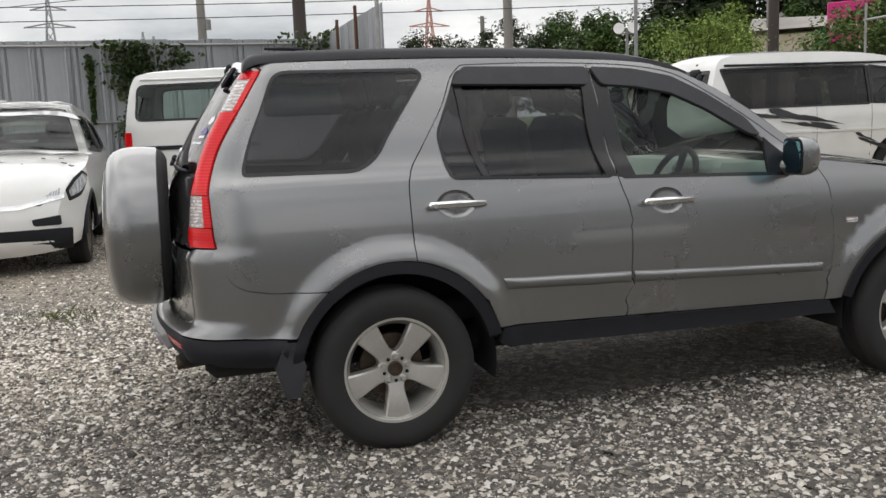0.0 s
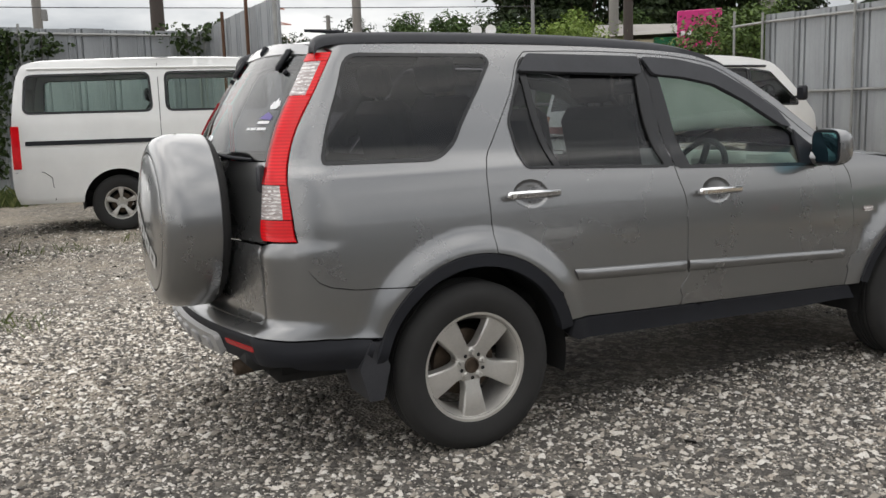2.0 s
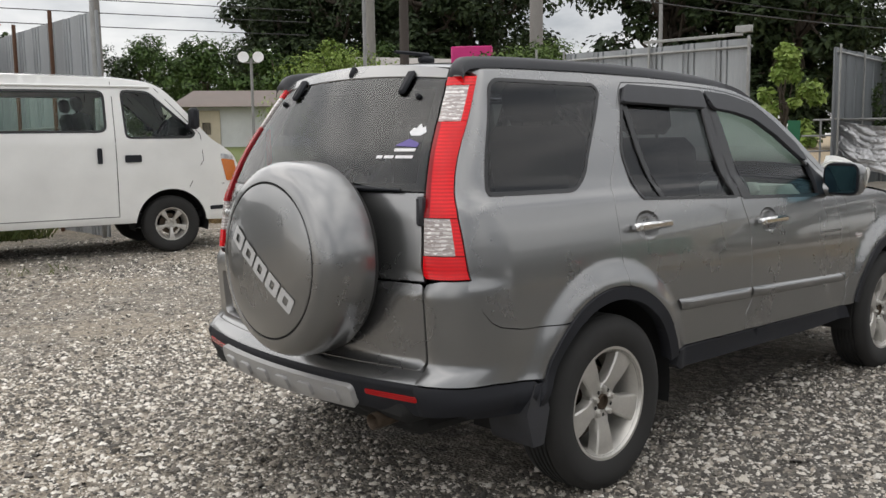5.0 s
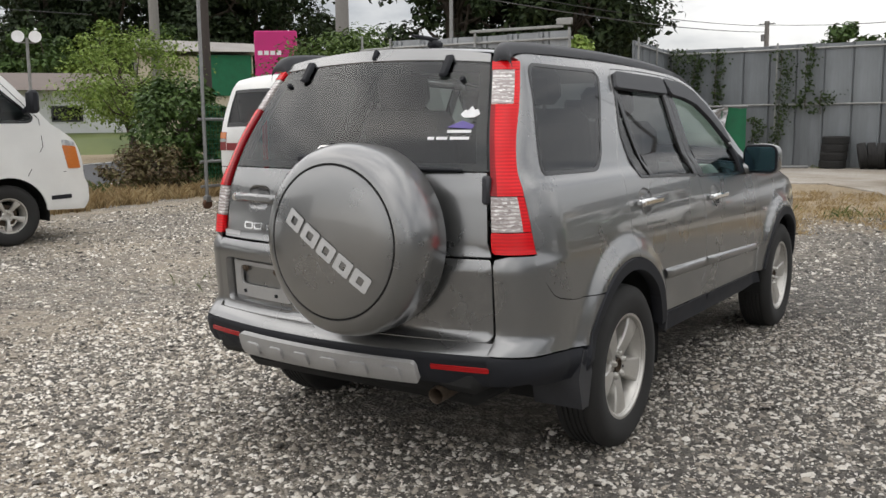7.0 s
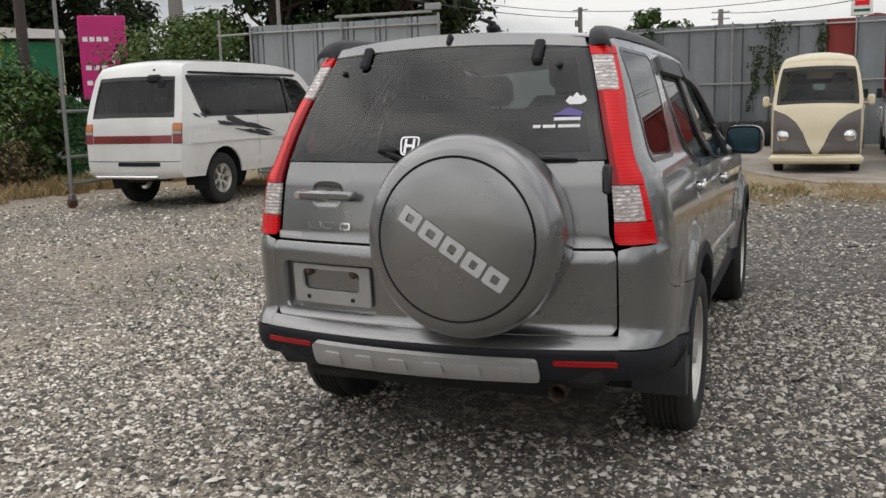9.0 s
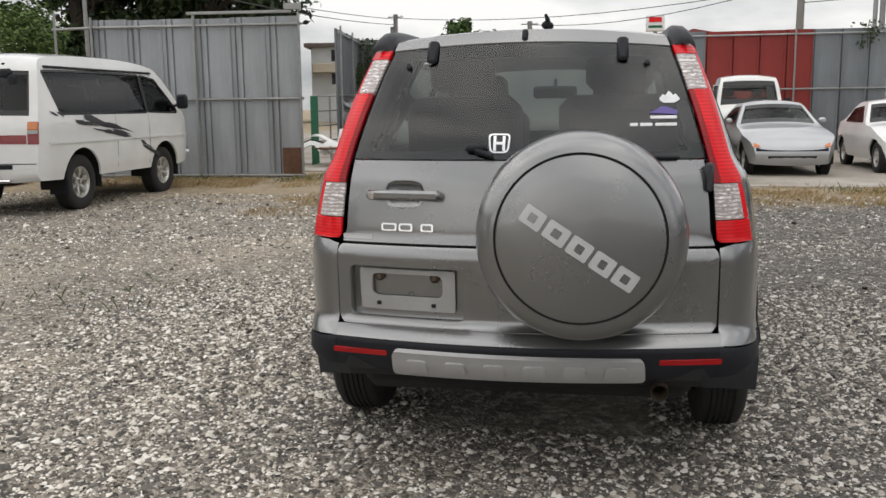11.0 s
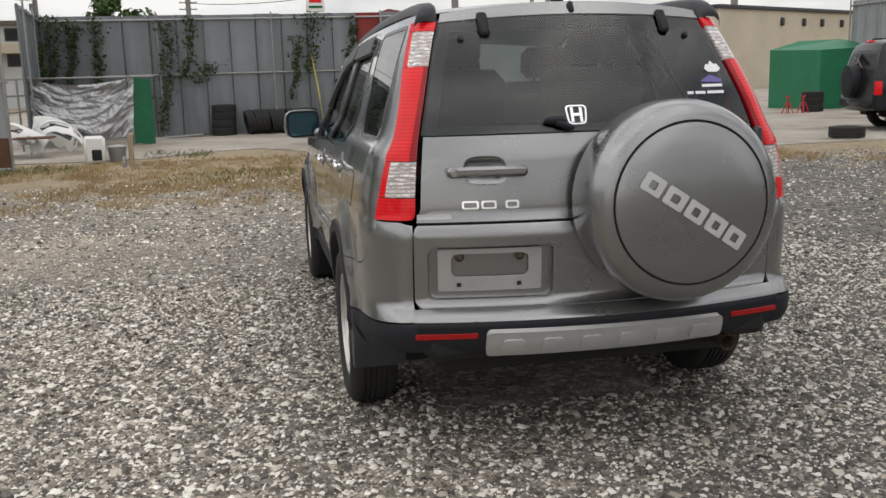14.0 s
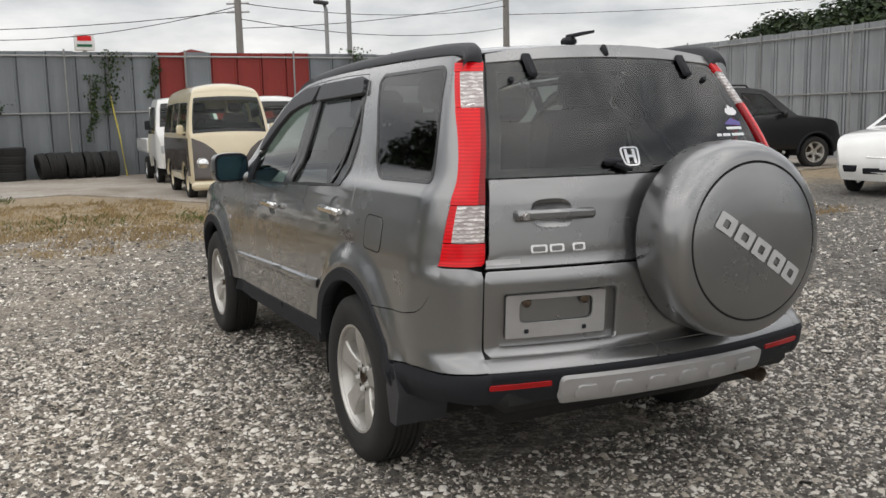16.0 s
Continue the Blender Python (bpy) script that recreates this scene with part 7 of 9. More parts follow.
for x, y, h, r, mt in ((42.65, 107.62, 13.92, 5.51, LEAF_DARK), (47.81, 105.76, 12.99, 5.09, LEAF_MID), (52.69, 103.66, 12.32, 5.51, LEAF_MID), (37.2, 130.04, 13.99, 6.36, LEAF_DARK), (42.57, 127.84, 13.16, 5.94, LEAF_DARK), (49.46, 105.84, 13.92, 5.94, LEAF_MID), (56.52, 99.57, 13.07, 5.94, LEAF_MID),
                       (40.97, 65.91, 9.51, 4.03, LEAF_MID), (45.02, 62.96, 10.08, 4.24, LEAF_LIGHT), (49.74, 59.44, 9.4, 4.03, LEAF_MID), (37.31, 70.94, 10.05, 4.24, LEAF_MID)):
    k += 1
    tree("tree", "leafy green tree along the far road", x, y, 0.0, h, r, mt, 100 + k, 7000, 0.27, 0.04, 52, "roadside trees")
tree("light_tree", "light green spreading tree beside the road", 18.4, 26.0, 0.0, 4.5, 3.3, LEAF_LIGHT, 61, 10500, 0.085, 0.36, 50)
tree("sign_tree", "leafy green tree beside the pink sign", 15.4, 13.45, 0.0, 3.85, 1.9, LEAF_SIGN, 62, 13000, 0.075, 0.3, 60)
tree("gap_tree", "young leafy tree behind the hoarding", 24.19, 10.6, 0.0, 4.04, 1.19, LEAF_LIGHT, 63, 2400, 0.15, 0.2, 24)
tree("bramble_bush", "tall tangled green bramble beside the gate", 8.9, 12.1, 0.0, 2.3, 1.3, LEAF_MID, 64, 6000, 0.085, 0.02, 50)
tree("bramble_bush", "low dry brown bramble on the verge", 7.75, 11.5, 0.0, 0.95, 1.0, STRAW_BUSH, 65, 5200, 0.05, 0.0, 36)
tree("bramble_bush", "tangled green bush behind the van", 10.13, 12.21, 0.0, 1.45, 0.9, LEAF_MID, 66, 4200, 0.09, 0.02, 34)
for x, y, h, r, sd in ((31.08, -34.17, 6.33, 3.2, 71), (26.56, -32.87, 6.3, 3.6, 72), (22.36, -31.13, 6.32, 4.2, 73), (34.96, -35.97, 6.03, 2.0, 74)):
    tree("tree", "dark leafy tree behind the hoarding", x, y, 0.0, h, r, LEAF_DARK, sd, 11000, 0.2, 0.04, 60, "trees behind hoarding")
tree("tree", "small green tree top behind the hoarding", 95.09, 14.3, 0.0, 10.6, 3.45, LEAF_MID, 75, 1800, 0.4, 0.3, 26)

ivy("ivy", "green ivy climbing the weathered hoarding", [(20.25, 4.93, 1.07, 3.08, 0.029, 0.102), (20.25, 3.32, 0.26, 3.0, 0.029, 0.131), (20.25, 2.72, 1.55, 3.1, 0.029, 0.087), (20.25, 2.36, 1.42, 2.0, 0.029, 0.22), (20.25, 2.72, 1.58, 1.85, 0.029, 0.3), (20.25, -0.36, 1.6, 3.18, 0.029, 0.16), (20.25, 0.1, 0.95, 2.59, 0.029, 0.072), (20.25, 3.94, 0.17, 1.36, 0.029, 0.087), (20.25, -1.38, 2.0, 3.05, 0.029, 0.072), (20.25, -6.66, 2.63, 3.3, 0.043, 0.174)], 150, 5)
ivy("ivy", "dense ivy on the hoarding's end panel", [(20.25, 5.97, 1.2, 3.16, 0.06, 0.12), (19.9, 6.10, 0.4, 2.5, 0.12, 0.04), (20.25, 5.5, 1.5, 3.05, 0.043, 0.1)], 190, 6)
ivy("ivy", "thick dark ivy hanging over the hoarding", [(-1.45, 13.85, 0.39, 3.0, 0.17, 0.072), (-1.5, 13.85, 1.9, 3.0, 0.24, 0.096), (-1.15, 13.85, 2.3, 2.95, 0.22, 0.072), (-0.6, 13.85, 2.5, 2.9, 0.2, 0.072), (-2.12, 13.85, 1.5, 2.75, 0.03, 0.03), (1.93, 13.85, 2.56, 3.12, 0.3, 0.12), (2.36, 13.85, 2.7, 3.17, 0.06, 0.24)], 300, 7, 0.085)
blades("dry_grass", "dry straw grass along the gravel's edge", 42000, [(9.0, y, 1.1, 0.6) for y in (-6.5, -5.3, -4.1, -2.9, -1.7, -0.5, 0.7, 1.9, 3.1)] + [(11.2, y, 1.3, 0.6) for y in (0.3, 1.2, 2.2, 3.2, 4.2, 5.2)] + [(10.6, y, 0.8, 0.5) for y in (6.0, 6.9, 7.8)] + [(7.6, y, 1.1, 0.7) for y in (0.6, 2.0, 3.4)] + [(6.4, -7.6, 1.4, 0.5)], 0.034, STRAW, 31, 0.0045)
blades("weeds", "green weeds among the straw", 3600, [(9.4, 1.4, 0.8, 1.1), (9.0, -0.6, 0.5, 0.6), (11.3, 4.6, 0.5, 0.6), (11.4, 7.0, 0.3, 1.4), (9.8, -4.8, 0.4, 1.4), (13.8, 2.6, 0.7, 0.5), (10.5, -11.0, 0.3, 0.4), (20.0, 2.6, 0.2, 0.6)], 0.05, GRASS, 32, 0.004)
blades("verge_grass", "rough dry grass on the road verge", 13000, [(6.4, 11.2, 1.3, 0.7), (8.2, 10.6, 1.2, 0.6), (5.4, 10.6, 1.0, 0.5), (7.6, 11.6, 1.0, 0.8), (9.6, 10.2, 1.0, 0.6)], 0.12, STRAW, 33, 0.010)
blades("verge_weeds", "green weeds at the foot of the hoarding", 7000, [(-1.8, 13.0, 0.8, 0.5), (-0.9, 13.3, 0.9, 0.4), (-2.9, 12.9, 0.9, 0.4), (8.4, 11.6, 0.9, 0.6), (6.9, 11.8, 0.9, 0.5), (1.2, 10.6, 0.6, 0.3)], 0.14, GRASS, 34, 0.010)
blades("lot_weeds", "sparse weeds between the stones", 420, [(-1.3, 6.4, 0.5, 0.3), (-1.6, 2.7, 0.25, 0.25), (0.2, 6.8, 0.6, 0.2), (2.0, 3.4, 0.6, 0.6)], 0.045, GRASS, 35, 0.004)

# ---- far things ----
WALLW = Mat("white_render", (0.55, 0.56, 0.56), 0.85).vary(1.2, 0.15, 30).m
WALLB = Mat("beige_wall", (0.50, 0.44, 0.34), 0.85).vary(1.2, 0.15, 30).m
ROOFB = Mat("brown_roof_sheet", (0.14, 0.11, 0.095), 0.7).vary(1.2, 0.25, 30).m
ROOFG = Mat("grey_roof_sheet", (0.30, 0.28, 0.26), 0.7).vary(1.2, 0.25, 30).m
NETG = Mat("green_net", (0.012, 0.12, 0.055), 0.8).vary(5, 0.25, 90).m
TARPG = Mat("green_tarpaulin", (0.015, 0.16, 0.075), 0.5).vary(3, 0.2, 60).m
PINK = Mat("magenta_sign_face", (0.50, 0.012, 0.16), 0.45).vary(2, 0.1, 40).m
CONCP = Mat("concrete_pole", (0.21, 0.20, 0.19), 0.85).vary(2, 0.25, 40, (1, 1, 0.2)).m
WOODP = Mat("dark_pole", (0.055, 0.045, 0.04), 0.9).vary(3, 0.3, 50, (1, 1, 0.15)).m
WIRE = Mat("black_cable", (0.03, 0.03, 0.032), 0.6).vary(3, 0.1, 50).m


def pole(label, x, y, h, r, mat, arms=0, heading=0.0, gear=False):
    root = thing("utility_pole", label, "pole", "", "", pose(x, y, 0, 0, 0, heading))
    part("shaft", Geo().tube([(0, 0, -0.2), (0, 0, h)], [r, r * 0.75], 12), mat, root)
    for i in range(arms):
        z = h - 0.25 - 0.55 * i
        a = part("cross_arm", Geo().box((0, 0, z), (1.5, 0.09, 0.09), 0.01), PIPE2, root)
        for q in (-0.6, -0.25, 0.25, 0.6):
            part("insulator", Geo().lathe([(0.03, 0.0), (0.045, 0.04), (0.03, 0.08), (0.04, 0.11), (0.0, 0.14)], 8, Matrix.Translation((q, 0, z + 0.045))), STICKER, a)
    if gear:
        part("transformer", Geo().lathe([(0.0, 0.0), (0.2, 0.0), (0.2, 0.55), (0.14, 0.6), (0.0, 0.6)], 14, Matrix.Translation((0.32, 0, h - 1.7))), PIPE2, root)
    return root


RUST = Mat("rusty_steel", (0.12, 0.06, 0.035), 0.8, 0.2).vary(6, 0.4, 50).m
PIPE2 = Mat("grey_galvanised", (0.25, 0.25, 0.25), 0.5, 0.5).vary(6, 0.2, 60).m
pole("thick dark utility pole behind the hoarding", 3.78, 27.58, 11.43, 0.255, WOODP)
pole("concrete utility pole beyond the hoarding", 1.47, 50.51, 8.57, 0.308, CONCP, 0, 0, True)
pole("tall concrete pole beside the far road", 30.66, 77.87, 25.48, 0.48, CONCP)
pole("utility pole with cross arms far off", 40.7, 113.73, 14.61, 0.384, CONCP, 2, 20)
pole("tall concrete pole before the wood", 37.45, 47.55, 18.96, 0.374, CONCP)
pole("tall brown utility pole beside the road", 19.25, 22.76, 12.21, 0.195, WOODP)
pole("thick concrete pole behind the sign tree", 21.1, 18.01, 11.86, 0.255, CONCP)
pole("slim pole behind the pale hoarding", 43.51, 28.03, 14.58, 0.132, PIPE2)
pole("utility pole with cross arms behind the hoarding", 56.84, -12.27, 9.21, 0.286, CONCP, 2, 60)
pole("utility pole with a transformer far off", 73.06, -41.49, 16.37, 0.352, CONCP, 0, 30, True)
pole("slanted grey pole behind the red hoarding", 24.85, -8.22, 9.43, 0.09, PIPE2)
pole("far pole with cross arms over the hoarding", 77.97, 6.15, 8.6, 0.264, CONCP, 2, 90)
pole("far pole with cross arms over the hoarding", 80.06, 18.7, 9.73, 0.264, CONCP, 1, 80, True)

lamp = thing("street_lamp", "tall street lamp with a flat head", "lamp", "", "", pose(33.05, -10.23, 0, 0, 0, 30) @ Matrix.Scale(1.65, 4))
part("shaft", Geo().tube([(0, 0, -0.2), (0, 0, 3.55), (0.05, 0, 3.68)], 0.05, 10), PIPE2, lamp)
part("lamp_head", Geo().box((0.0, 0.18, 3.70), (0.16, 0.45, 0.09), 0.03), GREYPL, lamp)
fl = thing("flood_lamp", "twin flood lamps on a mast", "lamp", "", "", pose(20.06, 34.7, 0, 0, 0, -35) @ Matrix.Scale(2.0, 4))
part("mast", Geo().tube([(0, 0, -0.2), (0, 0, 2.55)], 0.035, 8).tube([(-0.18, 0, 2.45), (0.18, 0, 2.45)], 0.02, 6), PIPE2, fl)
for q in (-0.17, 0.17):
    part("lamp_bowl", Geo().lathe([(0.03, -0.08), (0.12, 0.02), (0.13, 0.06), (0.0, 0.05)], 16, pose(q, -0.05, 2.56, 80, 0, 0)), STICKER, fl)


def cable(label, pts, sag=0.25, r=0.011):
    g = Geo()
    for a, b in zip(pts, pts[1:]):
        a, b = Vector(a), Vector(b)
        g.tube([a.lerp(b, i / 10) - Vector((0, 0, sag * 4 * (i / 10) * (1 - i / 10))) for i in range(11)], r, 5)
    return tagged(part("overhead_cable", g, WIRE), label, "cable", "overhead cables")


for a, b, q in (((-21, 38.5, 6.0), (22.5, 33.5, 6.2), 0.2), ((-21, 38.5, 6.7), (22.5, 33.5, 6.8), 0.3), ((-21, 38.5, 8.0), (22.5, 33.5, 7.9), 0.4), ((-21, 39, 7.3), (22.5, 34, 7.4), 0.3), ((-21, 38.5, 5.3), (30.66, 77.87, 17.0), 0.4), ((-21, 39.5, 8.8), (22.5, 35, 8.9), 0.4)):
    cable("black overhead cable above the hoarding", [a, b], q, 0.02)
for a, b, q in (((56.8, -12.3, 8.8), (78, 6.15, 8.3), 0.9), ((56.8, -12.3, 9.0), (73, -41.5, 11.6), 0.8), ((56.8, -12.3, 8.0), (73, -41.5, 9.6), 0.9), ((56.8, -12.3, 8.5), (80, 18.7, 9.4), 0.9), ((80, 18.7, 9.3), (43.5, 28, 9.6), 0.5), ((80, 18.7, 8.8), (21.1, 18.0, 6.4), 0.5), ((73, -41.5, 10.8), (52, -92, 14.0), 0.8), ((73, -41.5, 12.2), (56.8, -12.3, 7.4), 0.5)):
    cable("black overhead cable between poles", [a, b], q, 0.028)

PYL = Mat("pylon_steel", (0.33, 0.34, 0.35), 0.6, 0.4).vary(1, 0.1, 5).m
PYLR = Mat("pylon_red", (0.50, 0.28, 0.25), 0.7).vary(0.2, 0.35, 2).m


def pylon(label, x, y, h, mat):
    root = thing("pylon", label, "pylon", "", "", Matrix.Translation((x, y, 0)))
    w = h * 0.11
    g = Geo()
    for sx in (-1, 1):
        for sy in (-1, 1):
            g.tube([(sx * w, sy * w, 0), (sx * w * 0.3, sy * w * 0.3, h * 0.62), (sx * w * 0.05, sy * w * 0.05, h)], h * 0.006, 4)
    for i in range(12):
        a, b = i / 12, (i + 1) / 12
        wa, wb = (w * max(0.05, 1 - k * 1.13 if k < 0.62 else 0.3 - (k - 0.62) * 0.66) for k in (a, b))
        for sx in (-1, 1):
            g.tube([(sx * wa, -wa, h * a), (-sx * wb, -wb, h * b)], h * 0.004, 4)
    part("lattice", g, mat, root)
    for z, l in ((0.66, 0.15), (0.78, 0.17), (0.90, 0.12)):
        part("arm", Geo().tube([(-h * l, 0, h * z), (0, 0, h * z + h * 0.03), (h * l, 0, h * z)], h * 0.006, 4).tube([(-h * l, 0, h * z), (h * l, 0, h * z)], h * 0.004, 4), mat, root)
    return root


pylon("distant grey steel power pylon", -27, 244, 35, PYL)
pylon("distant grey steel power pylon", -7, 345, 36, PYL)
pylon("distant red and white steel pylon", 68.5, 235.5, 33, PYLR)

# white house across the road
hs = thing("white_house", "low white house with a brown roof across the road", "house", "", "", pose(23.84, 39.14, 1.0, 0, 0, -34.7) @ Matrix.Scale(1.8, 4))
part("wall", Geo().box((0.1, 0, 0.55), (4.2, 2.6, 1.15), 0.01), WALLW, hs)
part("wall_beige", Geo().box((-1.7, -1.32, 0.5), (0.7, 0.06, 1.0), 0.01), WALLB, hs)
part("roof", Geo().add([(-2.7, -1.7, 1.1), (2.6, -1.7, 1.1), (2.6, 1.7, 1.1), (-2.7, 1.7, 1.1), (-2.2, 0, 1.62), (2.1, 0, 1.62)], [(0, 1, 5, 4), (1, 2, 5), (2, 3, 4, 5), (3, 0, 4), (3, 2, 1, 0)]), ROOFB, hs)
for xw in (0.45, -1.72):
    wn = part("window", Geo().box((xw, -1.315, 0.50), (0.78 if xw > 0 else 0.3, 0.05, 0.42), 0.01), GREYPL, hs)
    part("pane", Geo().box((xw, -1.345, 0.50), (0.70 if xw > 0 else 0.24, 0.01, 0.34), 0.0), GLASS_BLACK, wn)
bank = tagged(part("grass_bank", Geo().grid([[(x, y, z) for x in (-8, -4, 0, 4, 9)] for y, z in ((-4.4, 0.0), (-3.6, 0.35), (-1.0, 0.5), (6, 0.6))]), GRASS, None, "", 30, pose(23.84, 39.14, 0.05, 0, 0, -34.7) @ Matrix.Scale(1.9, 4)), "grassy bank before the white house", "bank", "", "structure")
sb = thing("long_shed", "long grey shed with a beige wall on the hill", "building", "", "", pose(39.26, 45.72, 0, 0, 0, -41.7) @ Matrix.Scale(2.08, 4))
part("wall", Geo().box((0, 0.9, 1.6), (3.6, 1.8, 2.4), 0.01), WALLB, sb)
part("green_netting", Geo().box((0.9, -0.05, 2.2), (1.7, 0.04, 1.3), 0.0), NETG, sb)
part("roof", Geo().add([(-1.9, -0.25, 2.95), (1.9, -0.25, 2.95), (1.9, 2.0, 2.95), (-1.9, 2.0, 2.95), (-1.9, 0.9, 3.42), (1.9, 0.9, 3.30)], [(0, 1, 5, 4), (1, 2, 5), (2, 3, 4, 5), (3, 0, 4), (3, 2, 1, 0)]), ROOFG, sb)
s2 = thing("grey_shed", "grey gabled shed at the wood's edge", "building", "", "", pose(53.3, 67.5, 0, 0, 0, -40) @ Matrix.Scale(2.3, 4))
part("wall", Geo().box((0, 0, 1.8), (1.3, 1.6, 3.6), 0.01), ROOFG, s2)
part("roof", Geo().add([(-0.75, -0.9, 3.5), (0.75, -0.9, 3.5), (0.75, 0.9, 3.5), (-0.75, 0.9, 3.5), (0, -0.9, 4.1), (0, 0.9, 4.1)], [(0, 1, 4), (2, 3, 5), (1, 2, 5, 4), (3, 0, 4, 5), (3, 2, 1, 0)]), ROOFG, s2)
h3 = thing("far_house", "far two-storey cream house behind the hoarding", "house", "", "", pose(74.8, 21.0, 0, 0, 0, 100) @ Matrix.Scale(2.13, 4))
part("wall", Geo().box((0, 0, 1.5), (3.4, 3.0, 3.0), 0.01), WALLW, h3)
part("roof", Geo().box((0, 0, 3.05), (3.9, 3.4, 0.16), 0.02), ROOFB, h3)
for z in (1.75, 2.65):
    for q in (-0.9, 0.5):
        wn = part("window", Geo().box((q, 1.51, z), (0.8, 0.05, 0.45), 0.01), GREYPL, h3)
        part("pane", Geo().box((q, 1.54, z), (0.7, 0.01, 0.36), 0.0), GLASS_BLACK, wn)
part("balcony", Geo().box((0, 1.8, 2.15), (3.2, 0.6, 0.35), 0.02), WALLB, h3)
bg = thing("beige_hall", "long low beige commercial hall beyond the lot", "building", "", "", pose(59.7, -36.9, 0, 0, 0, 118) @ Matrix.Scale(1.8, 4))
part("wall", Geo().box((0, 0, 1.5), (13, 4, 3.0), 0.02), WALLB, bg)
part("parapet", Geo().box((0, 0, 3.02), (13.2, 4.2, 0.14), 0.02), GREYPL, bg)
for q in (-3.5, -2.2, -0.6, 0.8, 2.4):
    part("wall_lamp", Geo().box((q, 2.05, 2.55), (0.16, 0.14, 0.3), 0.03), GREYPL, bg)
gs = thing("green_shelter", "storage shelter under a green tarpaulin", "shelter", "", "", pose(22.4, -16.4, 0.1, 0, 0, 8) @ Matrix.Diagonal((0.95, 0.92, 1.5, 1)))
part("cover", Geo().add([(-1.2, -1.1, 0), (1.2, -1.1, 0), (1.2, 1.1, 0), (-1.2, 1.1, 0), (-1.2, -1.1, 1.25), (1.2, -1.1, 1.25), (1.2, 1.1, 1.25), (-1.2, 1.1, 1.2), (-0.6, -0.3, 1.42), (0.6, 0.4, 1.42)], [(0, 1, 5, 4), (1, 2, 6, 5), (2, 3, 7, 6), (3, 0, 4, 7), (4, 5, 9, 8), (5, 6, 9), (6, 7, 8, 9), (7, 4, 8)]), TARPG, gs)

# pink sign board
pk = thing("pink_sign", "tall magenta sign board with white writing", "sign", "", "", pose(20.86, 20.89, 0, 0, 0, -52))
part("board", Geo().box((0, 0, 3.22), (1.5, 0.2, 2.76), 0.03), PINK, pk)
for q in (-0.5, 0.5):
    part("leg", Geo().tube([(q, 0, 0), (q, 0, 1.94)], 0.07, 8), PIPE2, pk)
for u, z, w in [(-0.55, 0.22, 0.16), (-0.33, 0.22, 0.16), (-0.11, 0.22, 0.16), (0.11, 0.22, 0.16), (-0.5, -0.12, 0.18), (-0.25, -0.12, 0.18), (0.0, -0.12, 0.18), (-0.5, -0.30, 0.18), (-0.25, -0.30, 0.18)]:
    part("writing_bar", Geo().box((u, -0.106, 3.22 + 2.76 * z), (w, 0.012, 0.15), 0.0), STICKER, pk)
part("arrow", Geo().tube([(0.3, -0.11, 2.87), (0.3, -0.11, 3.27), (0.42, -0.11, 3.39), (0.54, -0.11, 3.27), (0.54, -0.11, 2.97)], 0.045, 6), STICKER, pk)
sv = thing("store_sign", "far white store sign with red and green bands", "sign", "", "", pose(83.9, -4.93, -0.2, 0, 0, 90) @ Matrix.Scale(2.72, 4))
part("board", Geo().box((0, 0, 3.25), (0.62, 0.2, 0.55), 0.03), STICKER, sv)
part("red_band", Geo().box((0, 0.105, 3.36), (0.42, 0.02, 0.16), 0.0), LENS_RED, sv)
part("green_band", Geo().box((0, 0.105, 3.13), (0.46, 0.02, 0.08), 0.0), NETG, sv)
part("mast", Geo().tube([(0, 0, 0), (0, 0, 3.0)], 0.07, 8), PIPE2, sv)
rs = thing("red_shed", "red painted shed roof behind the hoarding", "shed", "", "", pose(23.6, -3.1, 0, 0, 0, 90) @ Matrix.Diagonal((1.15, 1.2, 1.345, 1)))
part("wall", Geo().box((0, 0, 1.1), (2.6, 2.0, 2.2), 0.01), RED_PAINT, rs)
part("roof", Geo().add([(-1.5, -1.1, 2.2), (1.5, -1.1, 2.2), (1.5, 1.1, 2.2), (-1.5, 1.1, 2.2), (0.35, -1.1, 2.5), (0.35, 1.1, 2.5)], [(0, 1, 4), (2, 3, 5), (1, 2, 5, 4), (3, 0, 4, 5), (3, 2, 1, 0)]), RED_PAINT, rs)

# ---- clutter along the hoarding ----
def tyre_mesh():
    return Geo().lathe([(0.19, -0.08), (0.24, -0.1), (0.30, -0.09), (0.31, -0.05), (0.302, -0.045), (0.302, -0.02), (0.31, -0.015), (0.31, 0.015), (0.302, 0.02), (0.302, 0.045), (0.31, 0.05), (0.30, 0.09), (0.24, 0.1), (0.19, 0.08), (0.2, 0.0), (0.19, -0.08)], 28)


t0 = tagged(part("used_tyre", tyre_mesh(), RUBBER, None, "", 40, pose(20.0, 1.99, 0.23)), "used black tyre stacked by the hoarding", "tyre", "stacked tyres")
for i in range(1, 4):
    copy_thing(t0, pose(20.0 + 0.02 * i, 1.99 - 0.015 * i, 0.23 + 0.19 * i, 0, 0, 30 * i))
t1 = tagged(part("used_tyre", tyre_mesh(), RUBBER, None, "", 40, pose(19.95, 1.32, 0.44, 80, 0, 12)), "used black tyre leaning in a row", "tyre", "leaning tyres")
for i in range(1, 9):
    copy_thing(t1, pose(19.95 + 0.03 * (i % 3), 1.32 - 0.2 * i, 0.44 + 0.01 * (i % 2), 80 + 4 * (i % 3), 0, 4 + 7 * (i % 2)))
t2 = tagged(part("used_tyre", tyre_mesh(), RUBBER, None, "", 40, pose(10.7, -9.15, 0.235, 0, 0, 0)), "used black tyre lying on concrete", "tyre", "loose tyres")
